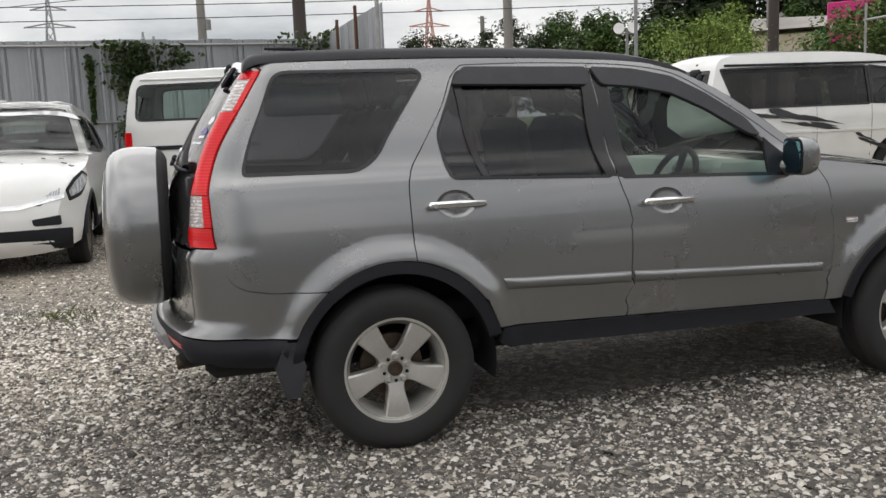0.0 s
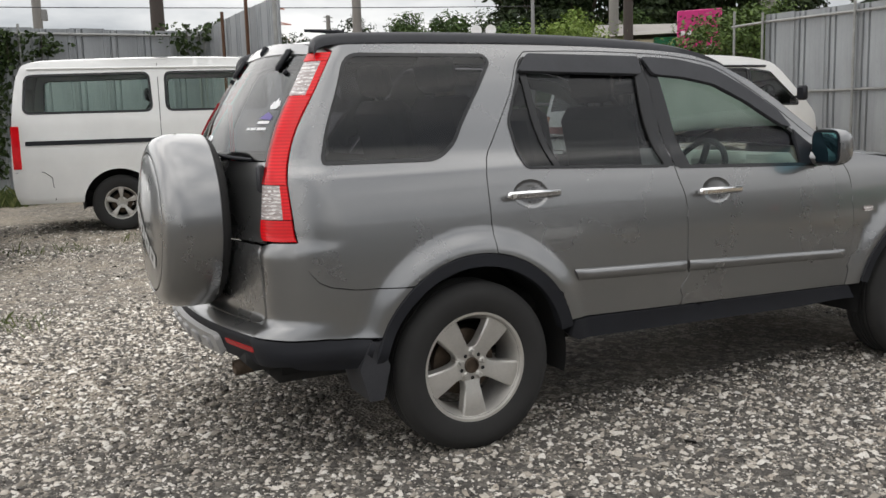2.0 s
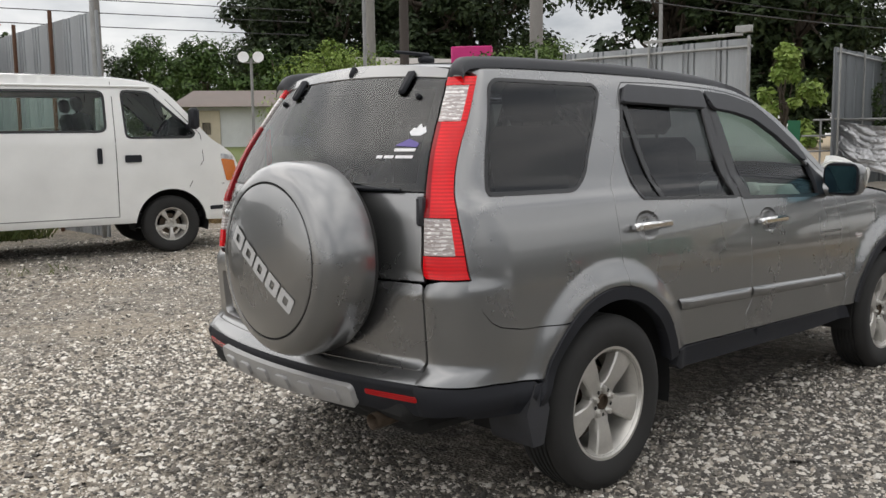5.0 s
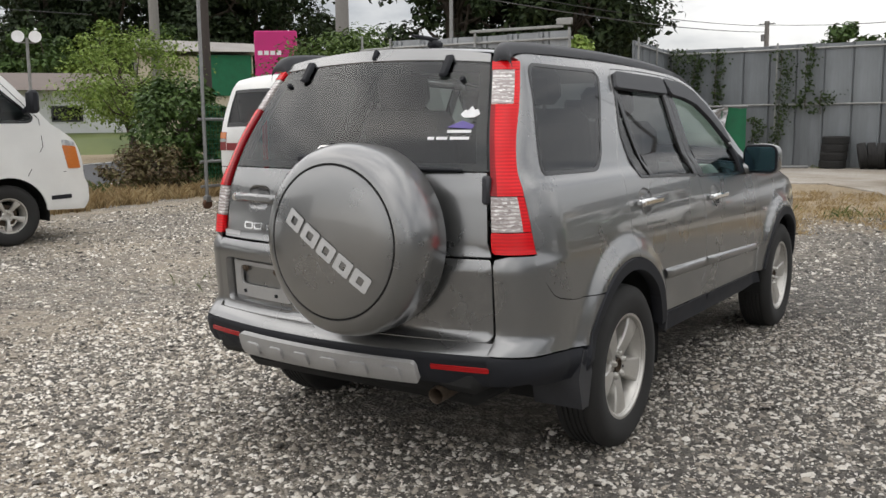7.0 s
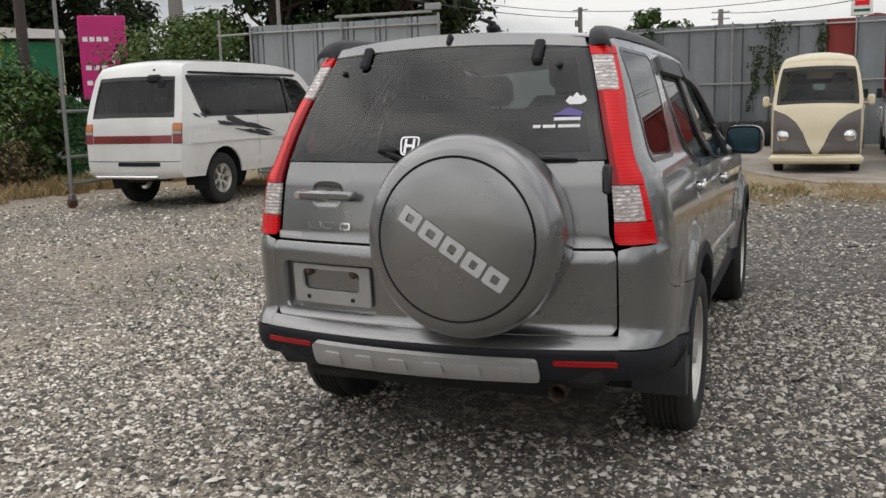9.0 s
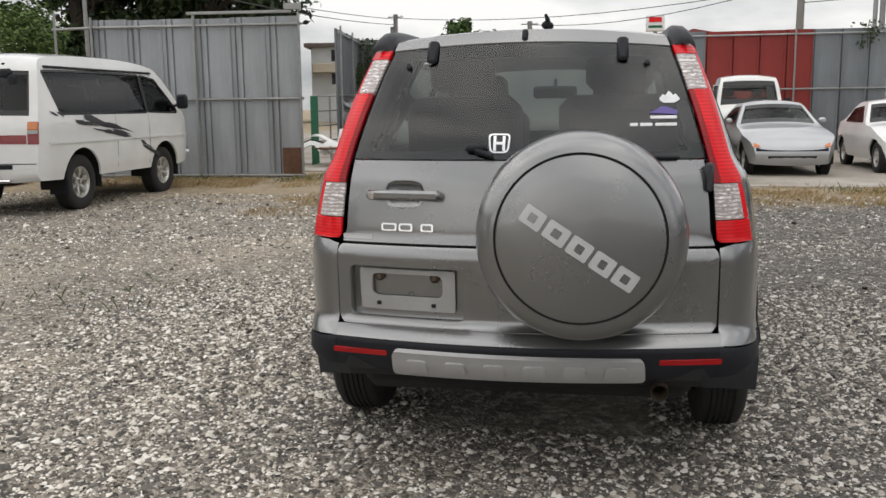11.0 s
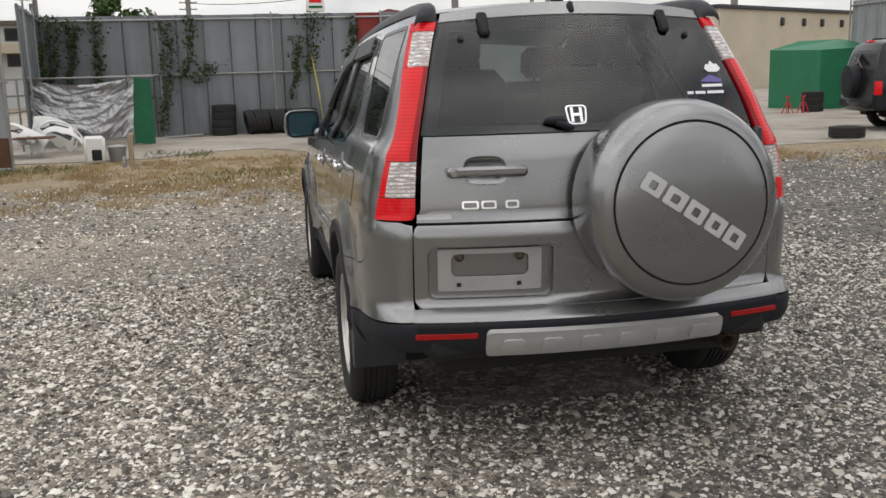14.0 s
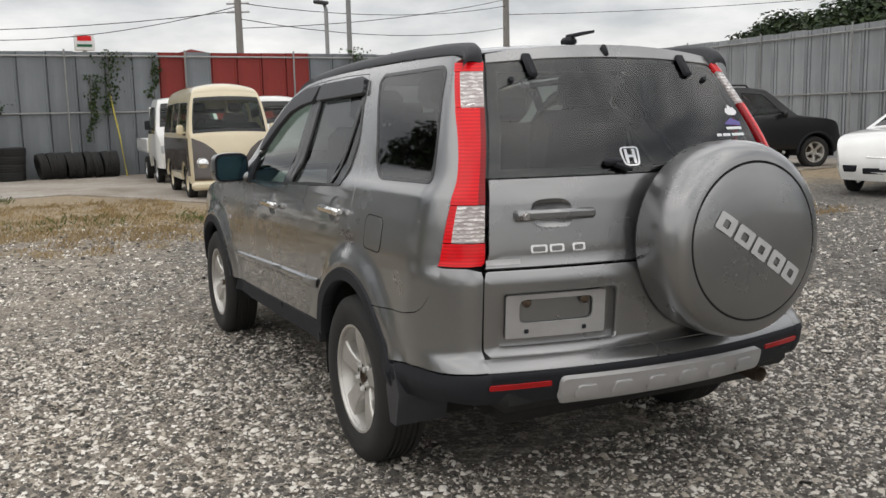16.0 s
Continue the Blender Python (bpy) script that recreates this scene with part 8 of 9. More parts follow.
for i in range(3):
    copy_thing(t2, pose(20.0, -14.6, 0.235 + 0.19 * i, 0, 0, 25 * i))
RED_STEEL = Mat("red_painted_steel", (0.42, 0.02, 0.03), 0.5).vary(12, 0.25, 90).m
st = thing("axle_stand", "red steel axle stand on the concrete", "stand", "axle stands", "", pose(19.5, -13.5, 0.115))
for k in range(4):
    c, q = math.cos(math.pi * (0.25 + k / 2)), math.sin(math.pi * (0.25 + k / 2))
    part("leg", Geo().tube([(0.16 * c, 0.16 * q, 0.015), (0.05 * c, 0.05 * q, 0.32)], 0.016, 6).box((0.16 * c, 0.16 * q, 0.01), (0.05, 0.05, 0.02), 0.004), RED_STEEL, st)
part("post", Geo().tube([(0, 0, 0.2), (0, 0, 0.46)], 0.022, 8), RED_STEEL, st)
part("cradle", Geo().box((0, 0, 0.47), (0.1, 0.06, 0.02), 0.005).box((0.045, 0, 0.49), (0.014, 0.06, 0.04), 0.004).box((-0.045, 0, 0.49), (0.014, 0.06, 0.04), 0.004), RED_STEEL, st)
copy_thing(st, pose(19.45, -13.95, 0.115, 0, 0, 20))
YEL = Mat("yellow_paint", (0.5, 0.42, 0.08), 0.6).vary(4, 0.2, 60).m
tagged(part("leaning_stick", Geo().tube([(19.9, -0.56, 0.12), (20.1, -0.47, 1.1), (20.3, -0.33, 2.14)], 0.02, 8), YEL), "yellow stick leaning on the hoarding", "stick")
TARP = Mat("silver_tarpaulin", (0.40, 0.40, 0.41), 0.30, 0.75).vary(5, 0.3, 60)
TARP.bump(TARP.noise(16, 5, 0.6), 0.8, 0.03)
TARP = TARP.m
tp = thing("silver_tarp", "creased silver tarpaulin hung over a pipe rail", "tarpaulin")
rngt = np.random.default_rng(9)
rows = []
nx, nz = 96, 60
for j in range(nz + 1):
    v = j / nz
    row = []
    for i in range(nx + 1):
        u = i / nx
        sag = 0.13 * math.sin(math.pi * u) * (1 - v)
        y = 5.99 - 2.26 * u - 0.16 * v * (0.5 - u)
        swag = v - 1.5 * (u + 0.12) * (0.96 - u) * (0.25 + v)
        n1, n2, n3 = noise.noise(Vector((3 * u, 3 * v, 1.7))), noise.noise(Vector((5 * u, 13 * swag, 4.2))), noise.noise(Vector((19 * u, 24 * swag, 8.1)))
        fold = 0.045 * math.sin(13 * swag + 3 * n1) + 0.10 * (0.3 - abs(n2)) + 0.04 * (0.3 - abs(n3))
        z = 1.60 - sag - v * (1.02 + 0.30 * u + 0.05 * math.sin(11 * u))
        row.append((17.5 - 0.3 * u - 0.15 * v + fold + rngt.normal(0, 0.006), y, z + rngt.normal(0, 0.003)))
    rows.append(row)
part("sheet", Geo().grid(rows), TARP, tp, "", 0)
part("rail", Geo().tube([(17.6, 6.6, 1.63), (17.5, 6.0, 1.63), (17.2, 3.3, 1.61)], 0.022, 8), PIPE2, tp)
gn = thing("green_net_screen", "green mesh screen beside the silver tarpaulin", "screen")
part("mesh_right", Geo().grid([[(17.2 + 0.35 * u, 3.87 - 0.46 * u, z + 0.02 * math.sin(6 * u)) for u in (0, 0.25, 0.5, 0.75, 1)] for z in (0.15, 0.6, 1.1, 1.58)]), NETG, gn)
part("mesh_left", Geo().grid([[(15.0 + 0.6 * u, 5.92 + 0.02 * u, z) for u in (0, 0.25, 0.5, 0.75, 1)] for z in (0.12, 0.6, 1.1, 1.6)]), NETG, gn)
part("post", Geo().tube([(17.24, 3.84, 0.1), (17.24, 3.84, 1.66)], 0.028, 8), PIPE2, gn)
for zz in (1.28, 0.95, 0.6):
    part("gate_rail", Geo().tube([(15.7, 5.95, zz), (17.4, 6.0, zz)], 0.02, 6), PIPE2, gn)
part("gate_upright", Geo().tube([(16.6, 5.97, 0.1), (16.6, 5.97, 1.6)], 0.022, 6), PIPE2, gn)


def bumper_scrap(label, m, seed, w=1.5, tall=0.5):
    """A torn-off bumper skin with its mouth, lamp holes and a broken lower edge."""
    rng = random.Random(seed)
    h = w / 2
    low = [(-h + w * i / 12, rng.uniform(-0.02, 0.09)) for i in range(13)]
    outline = low + [(h, tall * 0.9), (h * 0.86, tall), (h * 0.3, tall * rng.uniform(0.86, 0.95)), (-h * 0.4, tall * 0.9), (-h * 0.9, tall)]
    mouth = rounded([(-h * 0.42, tall * 0.34), (h * 0.42, tall * 0.34), (h * 0.5, tall * 0.68), (-h * 0.5, tall * 0.68)], 0.03, 3)
    lamps = [rounded([(q - 0.09, tall * 0.25), (q + 0.08, tall * 0.28), (q + 0.09, tall * 0.5), (q - 0.07, tall * 0.55)], 0.03, 3) for q in (-h * 0.72, h * 0.72)]

    def surf(u, v):
        k = np.abs(u) / h
        return np.stack([0.42 * (1 - k ** 2.6) + 0.10 * np.sin(v / tall * 2.6) + 0.02 * np.sin(9 * u + seed), u * (1 - 0.12 * k), v + 0.05 * np.sin(5 * u + seed)], axis=1)
    r = thing("scrap_bumper", label, "bumper", "scrap bumpers", "", m)
    skin = panel("skin", outline, [mouth] + lamps, surf, WHITE, r, "", 0.06, 0.025)
    panel("inner_face", inset(outline, 0.006), [mouth] + lamps, lambda u, v: surf(u, v) - np.array([0.03, 0, 0]), LIGHTTRIM, skin, "grey inner face", 0.08, 0.0, True)
    part("mouth_bar", Geo().tube([tuple(surf(np.array([q]), np.array([tall * 0.5]))[0] - np.array([0.02, 0, 0])) for q in (-h * 0.46, 0.0, h * 0.46)], 0.012, 6), BLACKPL, r)
    return r


bumper_scrap("cracked white car bumper dumped on the ground", pose(15.1, 5.85, 0.13, 0, -48, 158), 1, 1.6, 0.42)
bumper_scrap("white car bumper lying face up", pose(15.25, 5.0, 0.13, 10, -62, 190), 2, 1.2, 0.5)
bumper_scrap("white fender piece leaning on the screen", pose(16.2, 5.35, 0.14, -14, -12, 215), 3, 1.1, 0.6)
jb = thing("white_machine_box", "small white plastic machine box on the ground", "box", "", "", pose(12.75, 3.93, 0.1, 0, 0, 12) @ Matrix.Scale(1.15, 4))
part("case", Geo().box((0, 0, 0.22), (0.26, 0.3, 0.40), 0.04), WHITE, jb)
part("port", Geo().box((-0.135, -0.02, 0.14), (0.03, 0.14, 0.16), 0.02), BLACKPL, jb)
bk = thing("metal_bucket", "dented grey metal bucket with a lid", "bucket", "", "", pose(13.0, 3.6, 0.1))
part("body", Geo().lathe([(0.0, 0.0), (0.13, 0.0), (0.16, 0.26), (0.155, 0.26), (0.125, 0.01)], 22), PIPE2, bk)
part("lid", Geo().lathe([(0.17, 0.26), (0.17, 0.28), (0.05, 0.30), (0.0, 0.31)], 22), LIGHTTRIM, bk)
WOOD = Mat("weathered_wood", (0.30, 0.24, 0.16), 0.85).vary(8, 0.3, 70, (1, 1, 0.2)).m
tagged(part("wooden_stake", Geo().box((11.8, 3.21, 0.36), (0.08, 0.08, 0.56), 0.008), WOOD), "short weathered wooden stake in the ground", "stake")
tagged(part("wooden_board", Geo().box((14.6, 5.3, 0.50), (0.5, 0.7, 0.03), 0.006), RUST), "thin brown board lying on scrap", "board")
bt = thing("spray_can", "small grey can standing on the ground", "can", "", "", pose(11.75, 3.32, 0.1))
part("body", Geo().lathe([(0.0, 0.0), (0.035, 0.0), (0.035, 0.14), (0.015, 0.17), (0.0, 0.19)], 12), PIPE2, bt)
tagged(part("floor_pipe", Geo().tube([(19.6, 3.4, 0.14), (19.8, 2.5, 0.17)], 0.035, 8), PIPE2), "grey pipe lying along the hoarding", "pipe")

# rolling gate frame with green net by the verge
gt = thing("rolling_gate", "rolling pipe gate frame with green netting", "gate", "", "", pose(6.24, 8.55, 0.03, 0, 0, 3) @ Matrix.Scale(1.12, 4))
part("upright", Geo().tube([(0, 0, 0.12), (0, 0, 3.1)], 0.026, 8), PIPE2, gt)
for z in (0.32, 0.66, 1.24):
    part("rail", Geo().tube([(-0.07, 0.03, z), (1.6, 0.03, z)], 0.02, 8), PIPE2, gt)
part("caster", Geo().lathe([(0.0, -0.025), (0.07, -0.025), (0.08, 0.0), (0.07, 0.025), (0.0, 0.025)], 18, pose(0, 0, 0.08, 90, 0, 0)), RUST, gt)
part("fork", Geo().box((0, 0, 0.15), (0.1, 0.07, 0.09), 0.01), PIPE2, gt)
g = Geo()
for i in range(10):
    x = 0.06 + 0.058 * i
    g.tube([(x, 0.05, 0.32), (x + 0.01, 0.05 + 0.02 * math.sin(3 * x), 0.9), (x - 0.01, 0.05, 1.45)], 0.0035, 3)
for i in range(18):
    z = 0.32 + 0.064 * i
    g.tube([(0.05, 0.05, z), (0.34, 0.06, z + 0.01 * math.sin(9 * z)), (0.62, 0.05, z)], 0.0035, 3)
part("net", g, NETG, gt, "torn green net")
tagged(part("green_container", Geo().box((-11.6, 41, 2.9), (3.6, 3.0, 5.8), 0.05), TARPG), "dull green container behind the hoarding", "container")

# ---- ground ----
def gz(x, y=0.0):
    """The lot rises gently ahead of the car."""
    return 0.0125 * np.clip(np.asarray(x, float) - 2.5, 0, 8.0)


def gravel_mix(m):
    big = m.noise(0.5, 5, 0.6)
    mid = m.noise(7, 4, 0.6)
    vor = m.node("ShaderNodeTexVoronoi", Scale=64.0)
    m.link(m.coords(), vor.inputs["Vector"])
    stone = m.ramp(vor.outputs["Color"], [(0.1, (0.05, 0.047, 0.043)), (0.4, (0.19, 0.175, 0.155)), (0.72, (0.42, 0.39, 0.345)), (0.95, (0.80, 0.76, 0.69))])
    # dark cell rims paint the shade of the crevices between stones
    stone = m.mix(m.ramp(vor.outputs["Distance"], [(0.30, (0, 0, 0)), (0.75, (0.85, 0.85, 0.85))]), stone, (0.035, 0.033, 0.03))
    fine = m.ramp(m.noise(130, 4, 0.7), [(0.3, (0.06, 0.056, 0.05)), (0.7, (0.42, 0.39, 0.345))])
    a = m.mix(0.22, stone, fine)
    # clumps of darker and of whiter stones, a hand's width across
    clump = m.node("ShaderNodeTexVoronoi", Scale=27.0)
    m.link(m.coords(), clump.inputs["Vector"])
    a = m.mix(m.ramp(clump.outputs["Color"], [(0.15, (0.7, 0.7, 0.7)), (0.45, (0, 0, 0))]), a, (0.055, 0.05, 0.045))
    a = m.mix(m.ramp(clump.outputs["Color"], [(0.6, (0, 0, 0)), (0.88, (0.55, 0.55, 0.55))]), a, (0.62, 0.57, 0.49))
    dusty = m.mix(m.ramp(mid, [(0.35, (0, 0, 0)), (0.7, (0.5, 0.5, 0.5))]), a, (0.38, 0.315, 0.235))
    dusty = m.mix(m.ramp(big, [(0.45, (0, 0, 0)), (0.7, (0.6, 0.6, 0.6))]), dusty, (0.48, 0.40, 0.295))
    dark_side = m.mix(0.45, a, (0.04, 0.037, 0.034))
    x = m.t.nodes.new("ShaderNodeSeparateXYZ")
    m.link(m.coords(), x.inputs[0])
    far = m.t.nodes.new("ShaderNodeMath")
    far.operation = "MULTIPLY_ADD"
    m.link(m.noise(0.9, 5, 0.65), far.inputs[0])
    far.inputs[1].default_value = 6.0
    m.link(x.outputs[0], far.inputs[2])
    rng_n = m.t.nodes.new("ShaderNodeMapRange")
    rng_n.inputs[1].default_value, rng_n.inputs[2].default_value = 10.2, 12.2
    rng_n.inputs[4].default_value = 0.75
    m.link(far.outputs[0], rng_n.inputs[0])
    m.base(m.mix(rng_n.outputs[0], m.mix(m.lot(), dark_side, dusty), m.mix(m.ramp(mid, [(0.3, (0, 0, 0)), (0.7, (1, 1, 1))]), (0.26, 0.19, 0.11), (0.44, 0.35, 0.22))))
    m.bump(vor.outputs["Distance"], 0.8, 0.02)
    return m


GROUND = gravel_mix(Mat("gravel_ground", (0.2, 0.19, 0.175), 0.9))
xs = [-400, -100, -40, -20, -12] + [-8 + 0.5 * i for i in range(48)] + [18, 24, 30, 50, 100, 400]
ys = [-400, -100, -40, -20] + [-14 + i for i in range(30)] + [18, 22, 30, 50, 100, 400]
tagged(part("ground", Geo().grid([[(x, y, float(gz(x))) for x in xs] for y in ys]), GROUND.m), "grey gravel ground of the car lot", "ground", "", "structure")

STONE = Mat("gravel_stone", (0.3, 0.29, 0.27), 0.85)
geo_n = STONE.t.nodes.new("ShaderNodeNewGeometry")
tone = STONE.ramp(geo_n.outputs["Random Per Island"], [(0.0, (0.03, 0.028, 0.025)), (0.3, (0.075, 0.068, 0.06)), (0.48, (0.23, 0.205, 0.175)), (0.62, (0.50, 0.44, 0.36)), (0.76, (0.80, 0.74, 0.65)), (1.0, (0.97, 0.93, 0.86))])
stone = STONE.mix(STONE.ramp(STONE.noise(160, 3, 0.6), [(0.35, (0, 0, 0)), (0.7, (0.4, 0.4, 0.4))]), tone, (0.25, 0.228, 0.2))
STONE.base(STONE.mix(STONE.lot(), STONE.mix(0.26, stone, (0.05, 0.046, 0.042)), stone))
STONE.bump(STONE.noise(300, 3, 0.6), 0.25, 0.004)


def gravel(name, label, n, box, size, seed, keep=None):
    """Loose stones strewn over a stretch of the lot."""
    rng = np.random.default_rng(seed)
    # a chipped stone: four corners half sunk in the ground and a slanted ridge of two
    base = np.array([(-1, -0.8, -0.5), (0.9, -1, -0.5), (1, 0.8, -0.5), (-0.9, 1, -0.5), (-0.45, 0.1, 0.75), (0.5, -0.15, 0.7)]) * 0.8
    quad = [(0, 1, 5, 4), (2, 3, 4, 5)]
    tri = np.array([t for a, b, c, d in quad for t in ((a, b, c), (a, c, d))] + [(1, 2, 5), (3, 0, 4)])
    x, y = rng.uniform(box[0], box[1], n), rng.uniform(box[2], box[3], n)
    if keep is not None:
        ok = keep(x, y, rng)
        x, y = x[ok], y[ok]
        n = len(x)
    r = rng.lognormal(math.log(size), 0.5, n).clip(size * 0.35, size * 3.2)
    sc = np.stack([r * rng.uniform(0.8, 1.35, n), r * rng.uniform(0.7, 1.05, n), r * rng.uniform(0.45, 0.8, n)], axis=1)
    lump = rng.uniform(0.6, 1.4, (n, len(base), 3))
    P = base[None] * lump * sc[:, None]
    tilt, turn = rng.normal(0, 0.4, n), rng.uniform(0, 2 * math.pi, n)
    ca, sa = np.cos(tilt)[:, None], np.sin(tilt)[:, None]
    P = np.stack([P[..., 0], P[..., 1] * ca - P[..., 2] * sa, P[..., 1] * sa + P[..., 2] * ca], axis=2)
    ca, sa = np.cos(turn)[:, None], np.sin(turn)[:, None]
    P = np.stack([P[..., 0] * ca - P[..., 1] * sa, P[..., 0] * sa + P[..., 1] * ca, P[..., 2]], axis=2)
    P[..., 0] += x[:, None]
    P[..., 1] += y[:, None]
    P[..., 2] += (gz(x) + sc[:, 2] * rng.uniform(0.0, 0.75, n))[:, None]
    F = (tri[None] + (np.arange(n) * len(base))[:, None, None]).reshape(-1, 3)
    me = bpy.data.meshes.new(name)
    me.vertices.add(n * len(base))
    me.vertices.foreach_set("co", P.reshape(-1).astype(np.float32))
    me.loops.add(F.size)
    me.loops.foreach_set("vertex_index", F.reshape(-1).astype(np.int32))
    me.polygons.add(len(F))
    me.polygons.foreach_set("loop_start", np.arange(0, F.size, 3, dtype=np.int32))
    me.update(calc_edges=True)
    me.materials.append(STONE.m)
    return tagged(new(name, me), label, "gravel", "", "stuff")


def strewn(x, y, r):
    """Thickest between the parked car and the open lot, thinning out away from it."""
    d = np.hypot(np.maximum(abs(x + 0.3) - 2.0, 0), np.maximum(abs(y + 0.3) - 2.2, 0))
    return ~((x > -0.3) & (x < 3.0) & (abs(y) < 0.5)) & (r.uniform(0, 1, len(x)) < np.clip(1.15 - d / 1.5, 0.14, 1))


gravel("gravel", "loose crushed grey and white stones", 455000, (-3.9, 5.2, -3.6, 6.6), 0.0070, 7, strewn)
gravel("gravel", "loose crushed stones further off", 92000, (-5.5, 9.0, -8.5, 9.5), 0.0096, 8, lambda x, y, r: ~((x > -3.0) & (x < 4.3) & (y > -2.8) & (y < 5.7)))

# concrete apron with a worn edge
CONC = Mat("old_concrete", (0.36, 0.33, 0.29), 0.85)
slab = CONC.ramp(CONC.noise(0.7, 6, 0.65), [(0.32, (0.20, 0.165, 0.12)), (0.48, (0.33, 0.295, 0.25)), (0.7, (0.44, 0.41, 0.37))])
CONC.base(CONC.mix(CONC.ramp(CONC.noise(14, 5, 0.7), [(0.4, (0, 0, 0)), (0.75, (0.7, 0.7, 0.7))]), slab, (0.22, 0.19, 0.155)))
CONC.bump(CONC.noise(18, 6, 0.7), 0.4, 0.02)
edge = [(10.9, -40), (10.8, -15.2), (10.4, -11.9), (10.2, -8.6), (10.0, -6.1), (10.15, -3.7), (10.2, -1.4), (11.3, -0.7), (13.1, 0.1), (14.7, 1.1), (14.3, 2.3), (13.3, 3.1), (13.1, 4.4), (13.4, 6.1), (13.6, 14)]
random.seed(3)
edge = [(x + random.uniform(-0.06, 0.06), y) for x, y in dense(edge, 0.35, False)]
rows = []
for x, y in edge:
    b = float(gz(x))
    rows.append([(x, y, b - 0.02), (x + 0.005, y, b + 0.02), (x + 0.04, y, b + 0.03 + 0.004 * math.sin(7 * y))] + [(x + (60 - x) * k, y, 0.115 + 0.02 * min(1, k * 8)) for k in (0.02, 0.05, 0.09, 0.2, 0.5, 1)])
tagged(part("pavement", Geo().grid(rows), CONC.m, None, "", 40), "old grey concrete apron along the hoarding", "pavement", "", "structure")

# road beyond the lot
ROAD = Mat("asphalt", (0.055, 0.056, 0.06), 0.85).vary(0.8, 0.2, 60)
ROAD.bump(ROAD.noise(200, 3, 0.6), 0.3, 0.005)
LINE = Mat("road_paint", (0.62, 0.62, 0.6), 0.7).vary(4, 0.2, 60)
rd = pose(12.0, 18.74, 0.06, 0, 0, 24)
g = Geo().grid([[(x, y, 0.05) for x in (-7, 90)] for y in (-3.35, 3.35)])
road_ob = tagged(part("road", g, ROAD.m, None, "", 30, rd), "grey asphalt road beside the lot", "road", "", "structure")
for y0 in (-2.85, 3.0):
    part("road_line", Geo().box((41, y0, 0.056), (94, 0.12, 0.006), 0.0), LINE.m, road_ob)
for k in range(8):
    part("road_dash", Geo().box((-3 + 6 * k, 0.4, 0.056), (2.6, 0.12, 0.006), 0.0), LINE.m, road_ob)

# ---- steel fences ----
def steel(name, c, dirt):
    m = Mat(name, c, 0.5, 0.3)
    st = m.noise(3.0, 6, 0.65, (1.0, 1.0, 0.12))
    gr = m.noise(34, 4, 0.6)
    big = m.noise(0.8, 3, 0.5)
    inf = m.t.nodes.new("ShaderNodeObjectInfo")
    a = m.mix(m.ramp(st, [(0.40, (0, 0, 0)), (0.64, (0.9, 0.9, 0.9))]), c, tuple(v * dirt for v in c))
    a = m.mix(m.ramp(inf.outputs["Random"], [(0.0, (0, 0, 0)), (1.0, (0.32, 0.32, 0.32))]), a, tuple(v * 1.4 for v in c))
    a = m.mix(m.ramp(gr, [(0.62, (0, 0, 0)), (0.8, (0.5, 0.5, 0.5))]), a, (0.13, 0.09, 0.07))
    m.base(m.mix(m.ramp(big, [(0.4, (0, 0, 0)), (0.7, (0.3, 0.3, 0.3))]), a, tuple(v * 0.6 for v in c)))
    m.rough(gr, 0.42, 0.7)
    return m.m


FENCE_A = steel("galvanised_sheet", (0.335, 0.35, 0.362), 0.62)
FENCE_B = steel("weathered_sheet", (0.20, 0.215, 0.228), 0.6)
FENCE_RED = steel("red_painted_sheet", (0.24, 0.03, 0.024), 0.65)
PIPE = Mat("galvanised_pipe", (0.30, 0.30, 0.29), 0.45, 0.6).vary(6, 0.25, 60).m


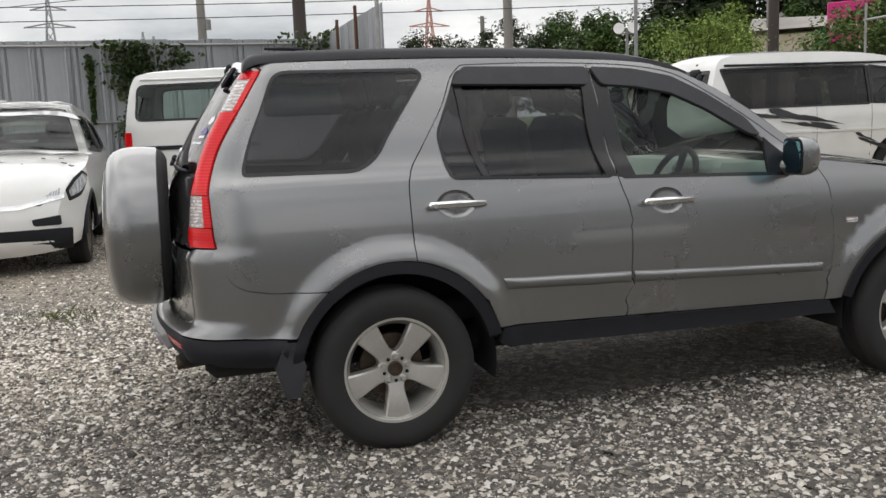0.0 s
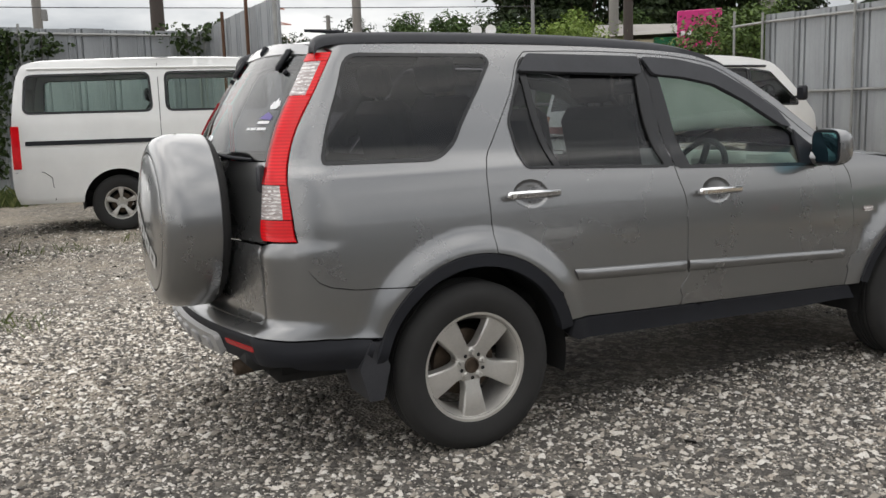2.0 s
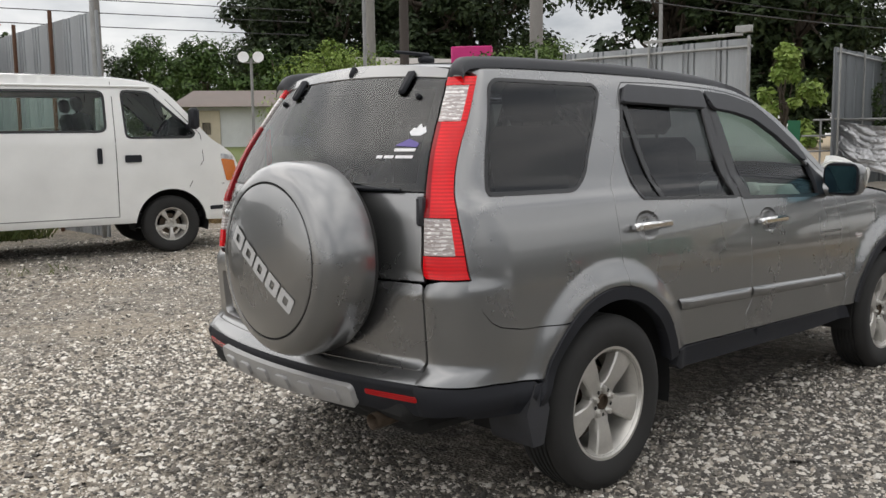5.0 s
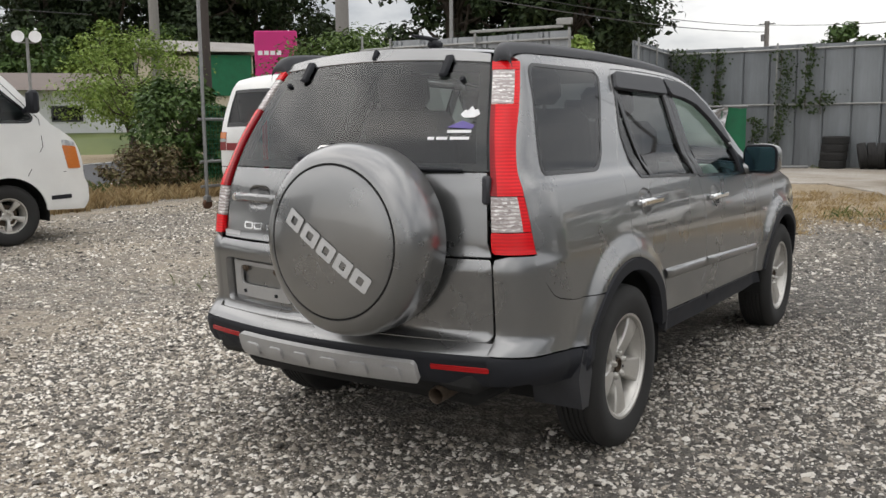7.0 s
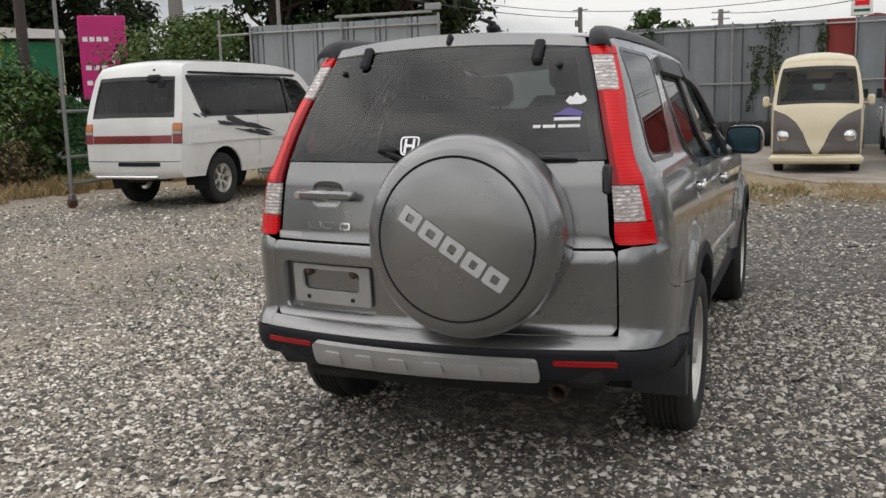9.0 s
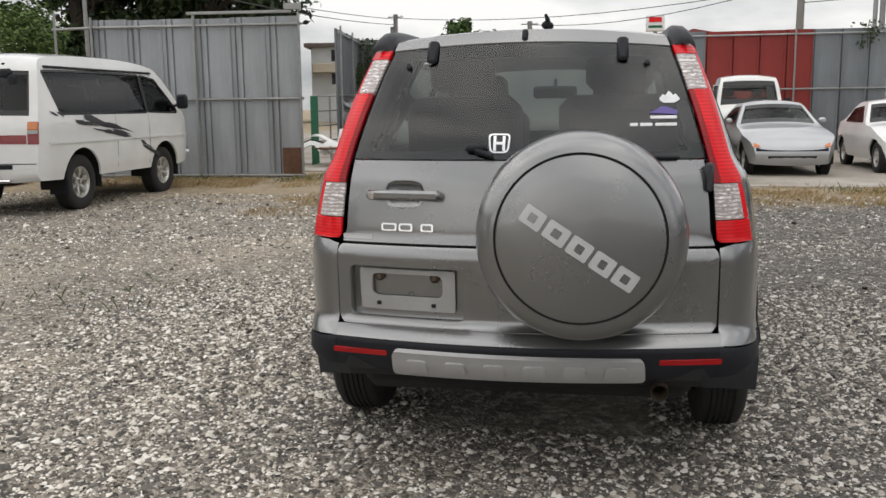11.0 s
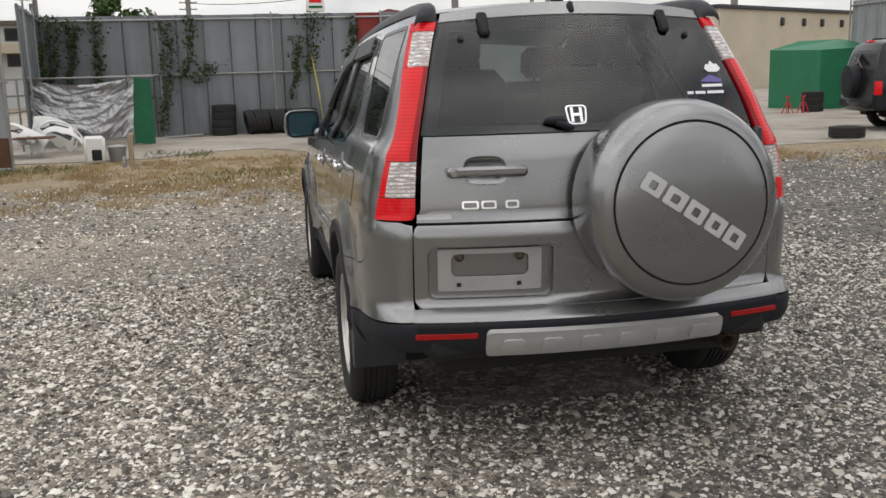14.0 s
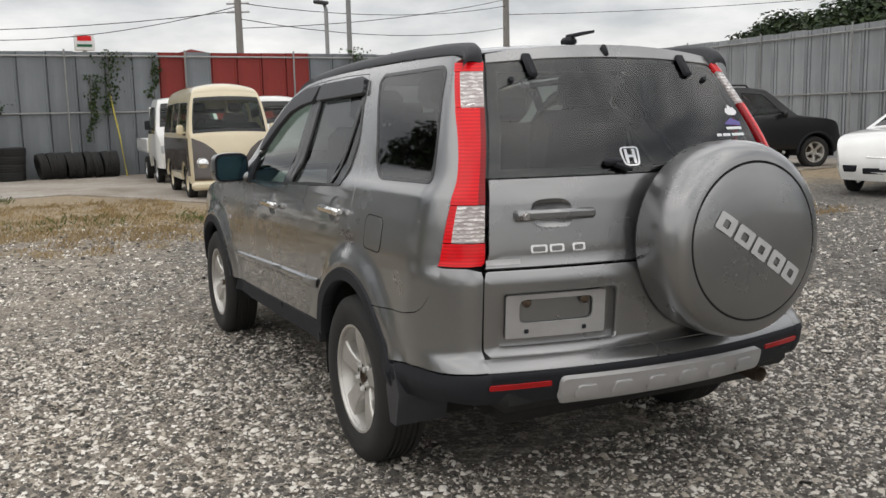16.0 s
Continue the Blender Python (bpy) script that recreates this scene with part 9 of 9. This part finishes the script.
def fence(name, label, p0, p1, h0, h1, z0=0.0, w=0.5, mat=None, rails=(0.5, 0.965), posts=2.0, red=None, ribs=(0.62, 0.80)):
    """Steel hoarding from p0 to p1: ribbed panels, posts and pipe rails on its left side."""
    a, b = Vector((*p0, 0)), Vector((*p1, 0))
    d = b - a
    L = d.length
    n = max(1, round(L / w))
    root = thing(name, label, "fence", "", "structure", Matrix.Translation((a.x, a.y, z0)) @ Matrix.Rotation(math.atan2(d.y, d.x), 4, "Z"))
    shared = {}
    W = L / n
    for i in range(n):
        ha, hb = h0 + (h1 - h0) * i / n, h0 + (h1 - h0) * (i + 1) / n
        mt = mat
        if red and red(W * (i + 0.5)):
            mt = FENCE_RED
        key = (round(ha, 3), round(hb, 3), mt.name)
        if key not in shared:
            pts = [(0.0, 0.0), (0.0, 0.02), (0.03, 0.02), (0.04, 0.004)]
            for q in ribs:
                pts += [(W * q, 0.004), (W * q + 0.012, -0.034), (W * q + 0.034, -0.034), (W * q + 0.046, 0.004)]
            pts += [(W - 0.02, 0.004), (W - 0.012, 0.02), (W - 0.004, 0.02), (W - 0.004, 0.0)]
            rows = [[(x, y, 0.0) for x, y in pts], [(x, y, ha + (hb - ha) * x / W) for x, y in pts]]
            back = [[(x, y - 0.006, z) for x, y, z in r[::-1]] for r in rows]
            ob = part("panel", Geo().grid(rows).grid(back), mt, root, "", 30)
            shared[key] = ob.data
        else:
            ob = new("panel", shared[key])
            ob.parent = root
        ob.matrix_basis = pose(W * i, random.uniform(-0.006, 0.006), random.uniform(-0.012, 0.012), random.uniform(-0.25, 0.25), 0, 0)
    for f in rails:
        part("rail", Geo().tube([(-0.05, 0.06, h0 * f), (L + 0.05, 0.06, h1 * f)], 0.024, 8), PIPE, root)
    k = max(1, round(L / posts))
    for i in range(k + 1):
        x = L * i / k
        h = h0 + (h1 - h0) * i / k
        part("post", Geo().tube([(x, 0.10, -0.05), (x, 0.10, h + 0.05)], 0.024, 8), PIPE, root)
    return root


random.seed(2)
fa = fence("fence_a", "tall pale grey steel hoarding panels", (11.75, 5.0), (11.5, 8.8), 2.84, 2.84, 0.1, 0.6, FENCE_A, (0.02, 0.5, 0.955), 2.2)
part("top_pipe", Geo().tube([(3.8, 0.08, 2.71), (4.55, 0.08, 2.69)], 0.024, 8).tube([(4.5, 0.08, 1.9), (4.5, 0.08, 2.98)], 0.024, 8), PIPE, fa)
part("rust_plate", Geo().box((0.2, 0.06, 0.30), (0.36, 0.012, 0.5), 0.004), RUST, fa)
part("cap_rail", Geo().box((1.1, 0.02, 2.93), (1.9, 0.05, 0.05), 0.006).box((0.12, 0.03, 3.01), (0.3, 0.06, 0.12), 0.01), PIPE, fa)
fence("fence_b", "tall weathered grey and red hoarding with ivy", (20.4, -10.6), (20.4, 6.25), 3.03, 3.03, 0.1, 0.65, FENCE_B, (0.52, 0.965), 2.6, lambda x: 5.2 < x < 9.2 and not 7.5 < x < 8.2, ribs=(0.93,))
fence("fence_b_wing", "end panel of the weathered hoarding set at an angle", (20.4, 6.25), (17.0, 5.88), 3.03, 3.08, 0.1, 0.65, FENCE_B, ribs=(0.93,))
fence("fence_c", "tall grey hoarding behind parked vans", (2.3, 14.2), (-14, 13.3), 3.03, 3.03, 0.0, 0.6, FENCE_A, (0.5, 0.965), 3.0)
fcw = fence("fence_c_wing", "grey hoarding wing with rusty posts", (2.5, 9.7), (2.3, 14.2), 3.15, 3.05, 0.0, 0.6, FENCE_A, (0.5,), 9.0)
for x, h in ((0.0, 3.35), (1.4, 3.28), (2.8, 3.2)):
    part("rusty_post", Geo().tube([(x, 0.09, 0.0), (x, 0.09, h)], 0.03, 8), RUST if x else PIPE, fcw)
fence("fence_d", "tall grey hoarding behind a black off-road car", (-6, -16.2), (22.0, -17.2), 3.3, 3.3, 0.1, 0.6, FENCE_A, (0.5, 0.95), 3.0)
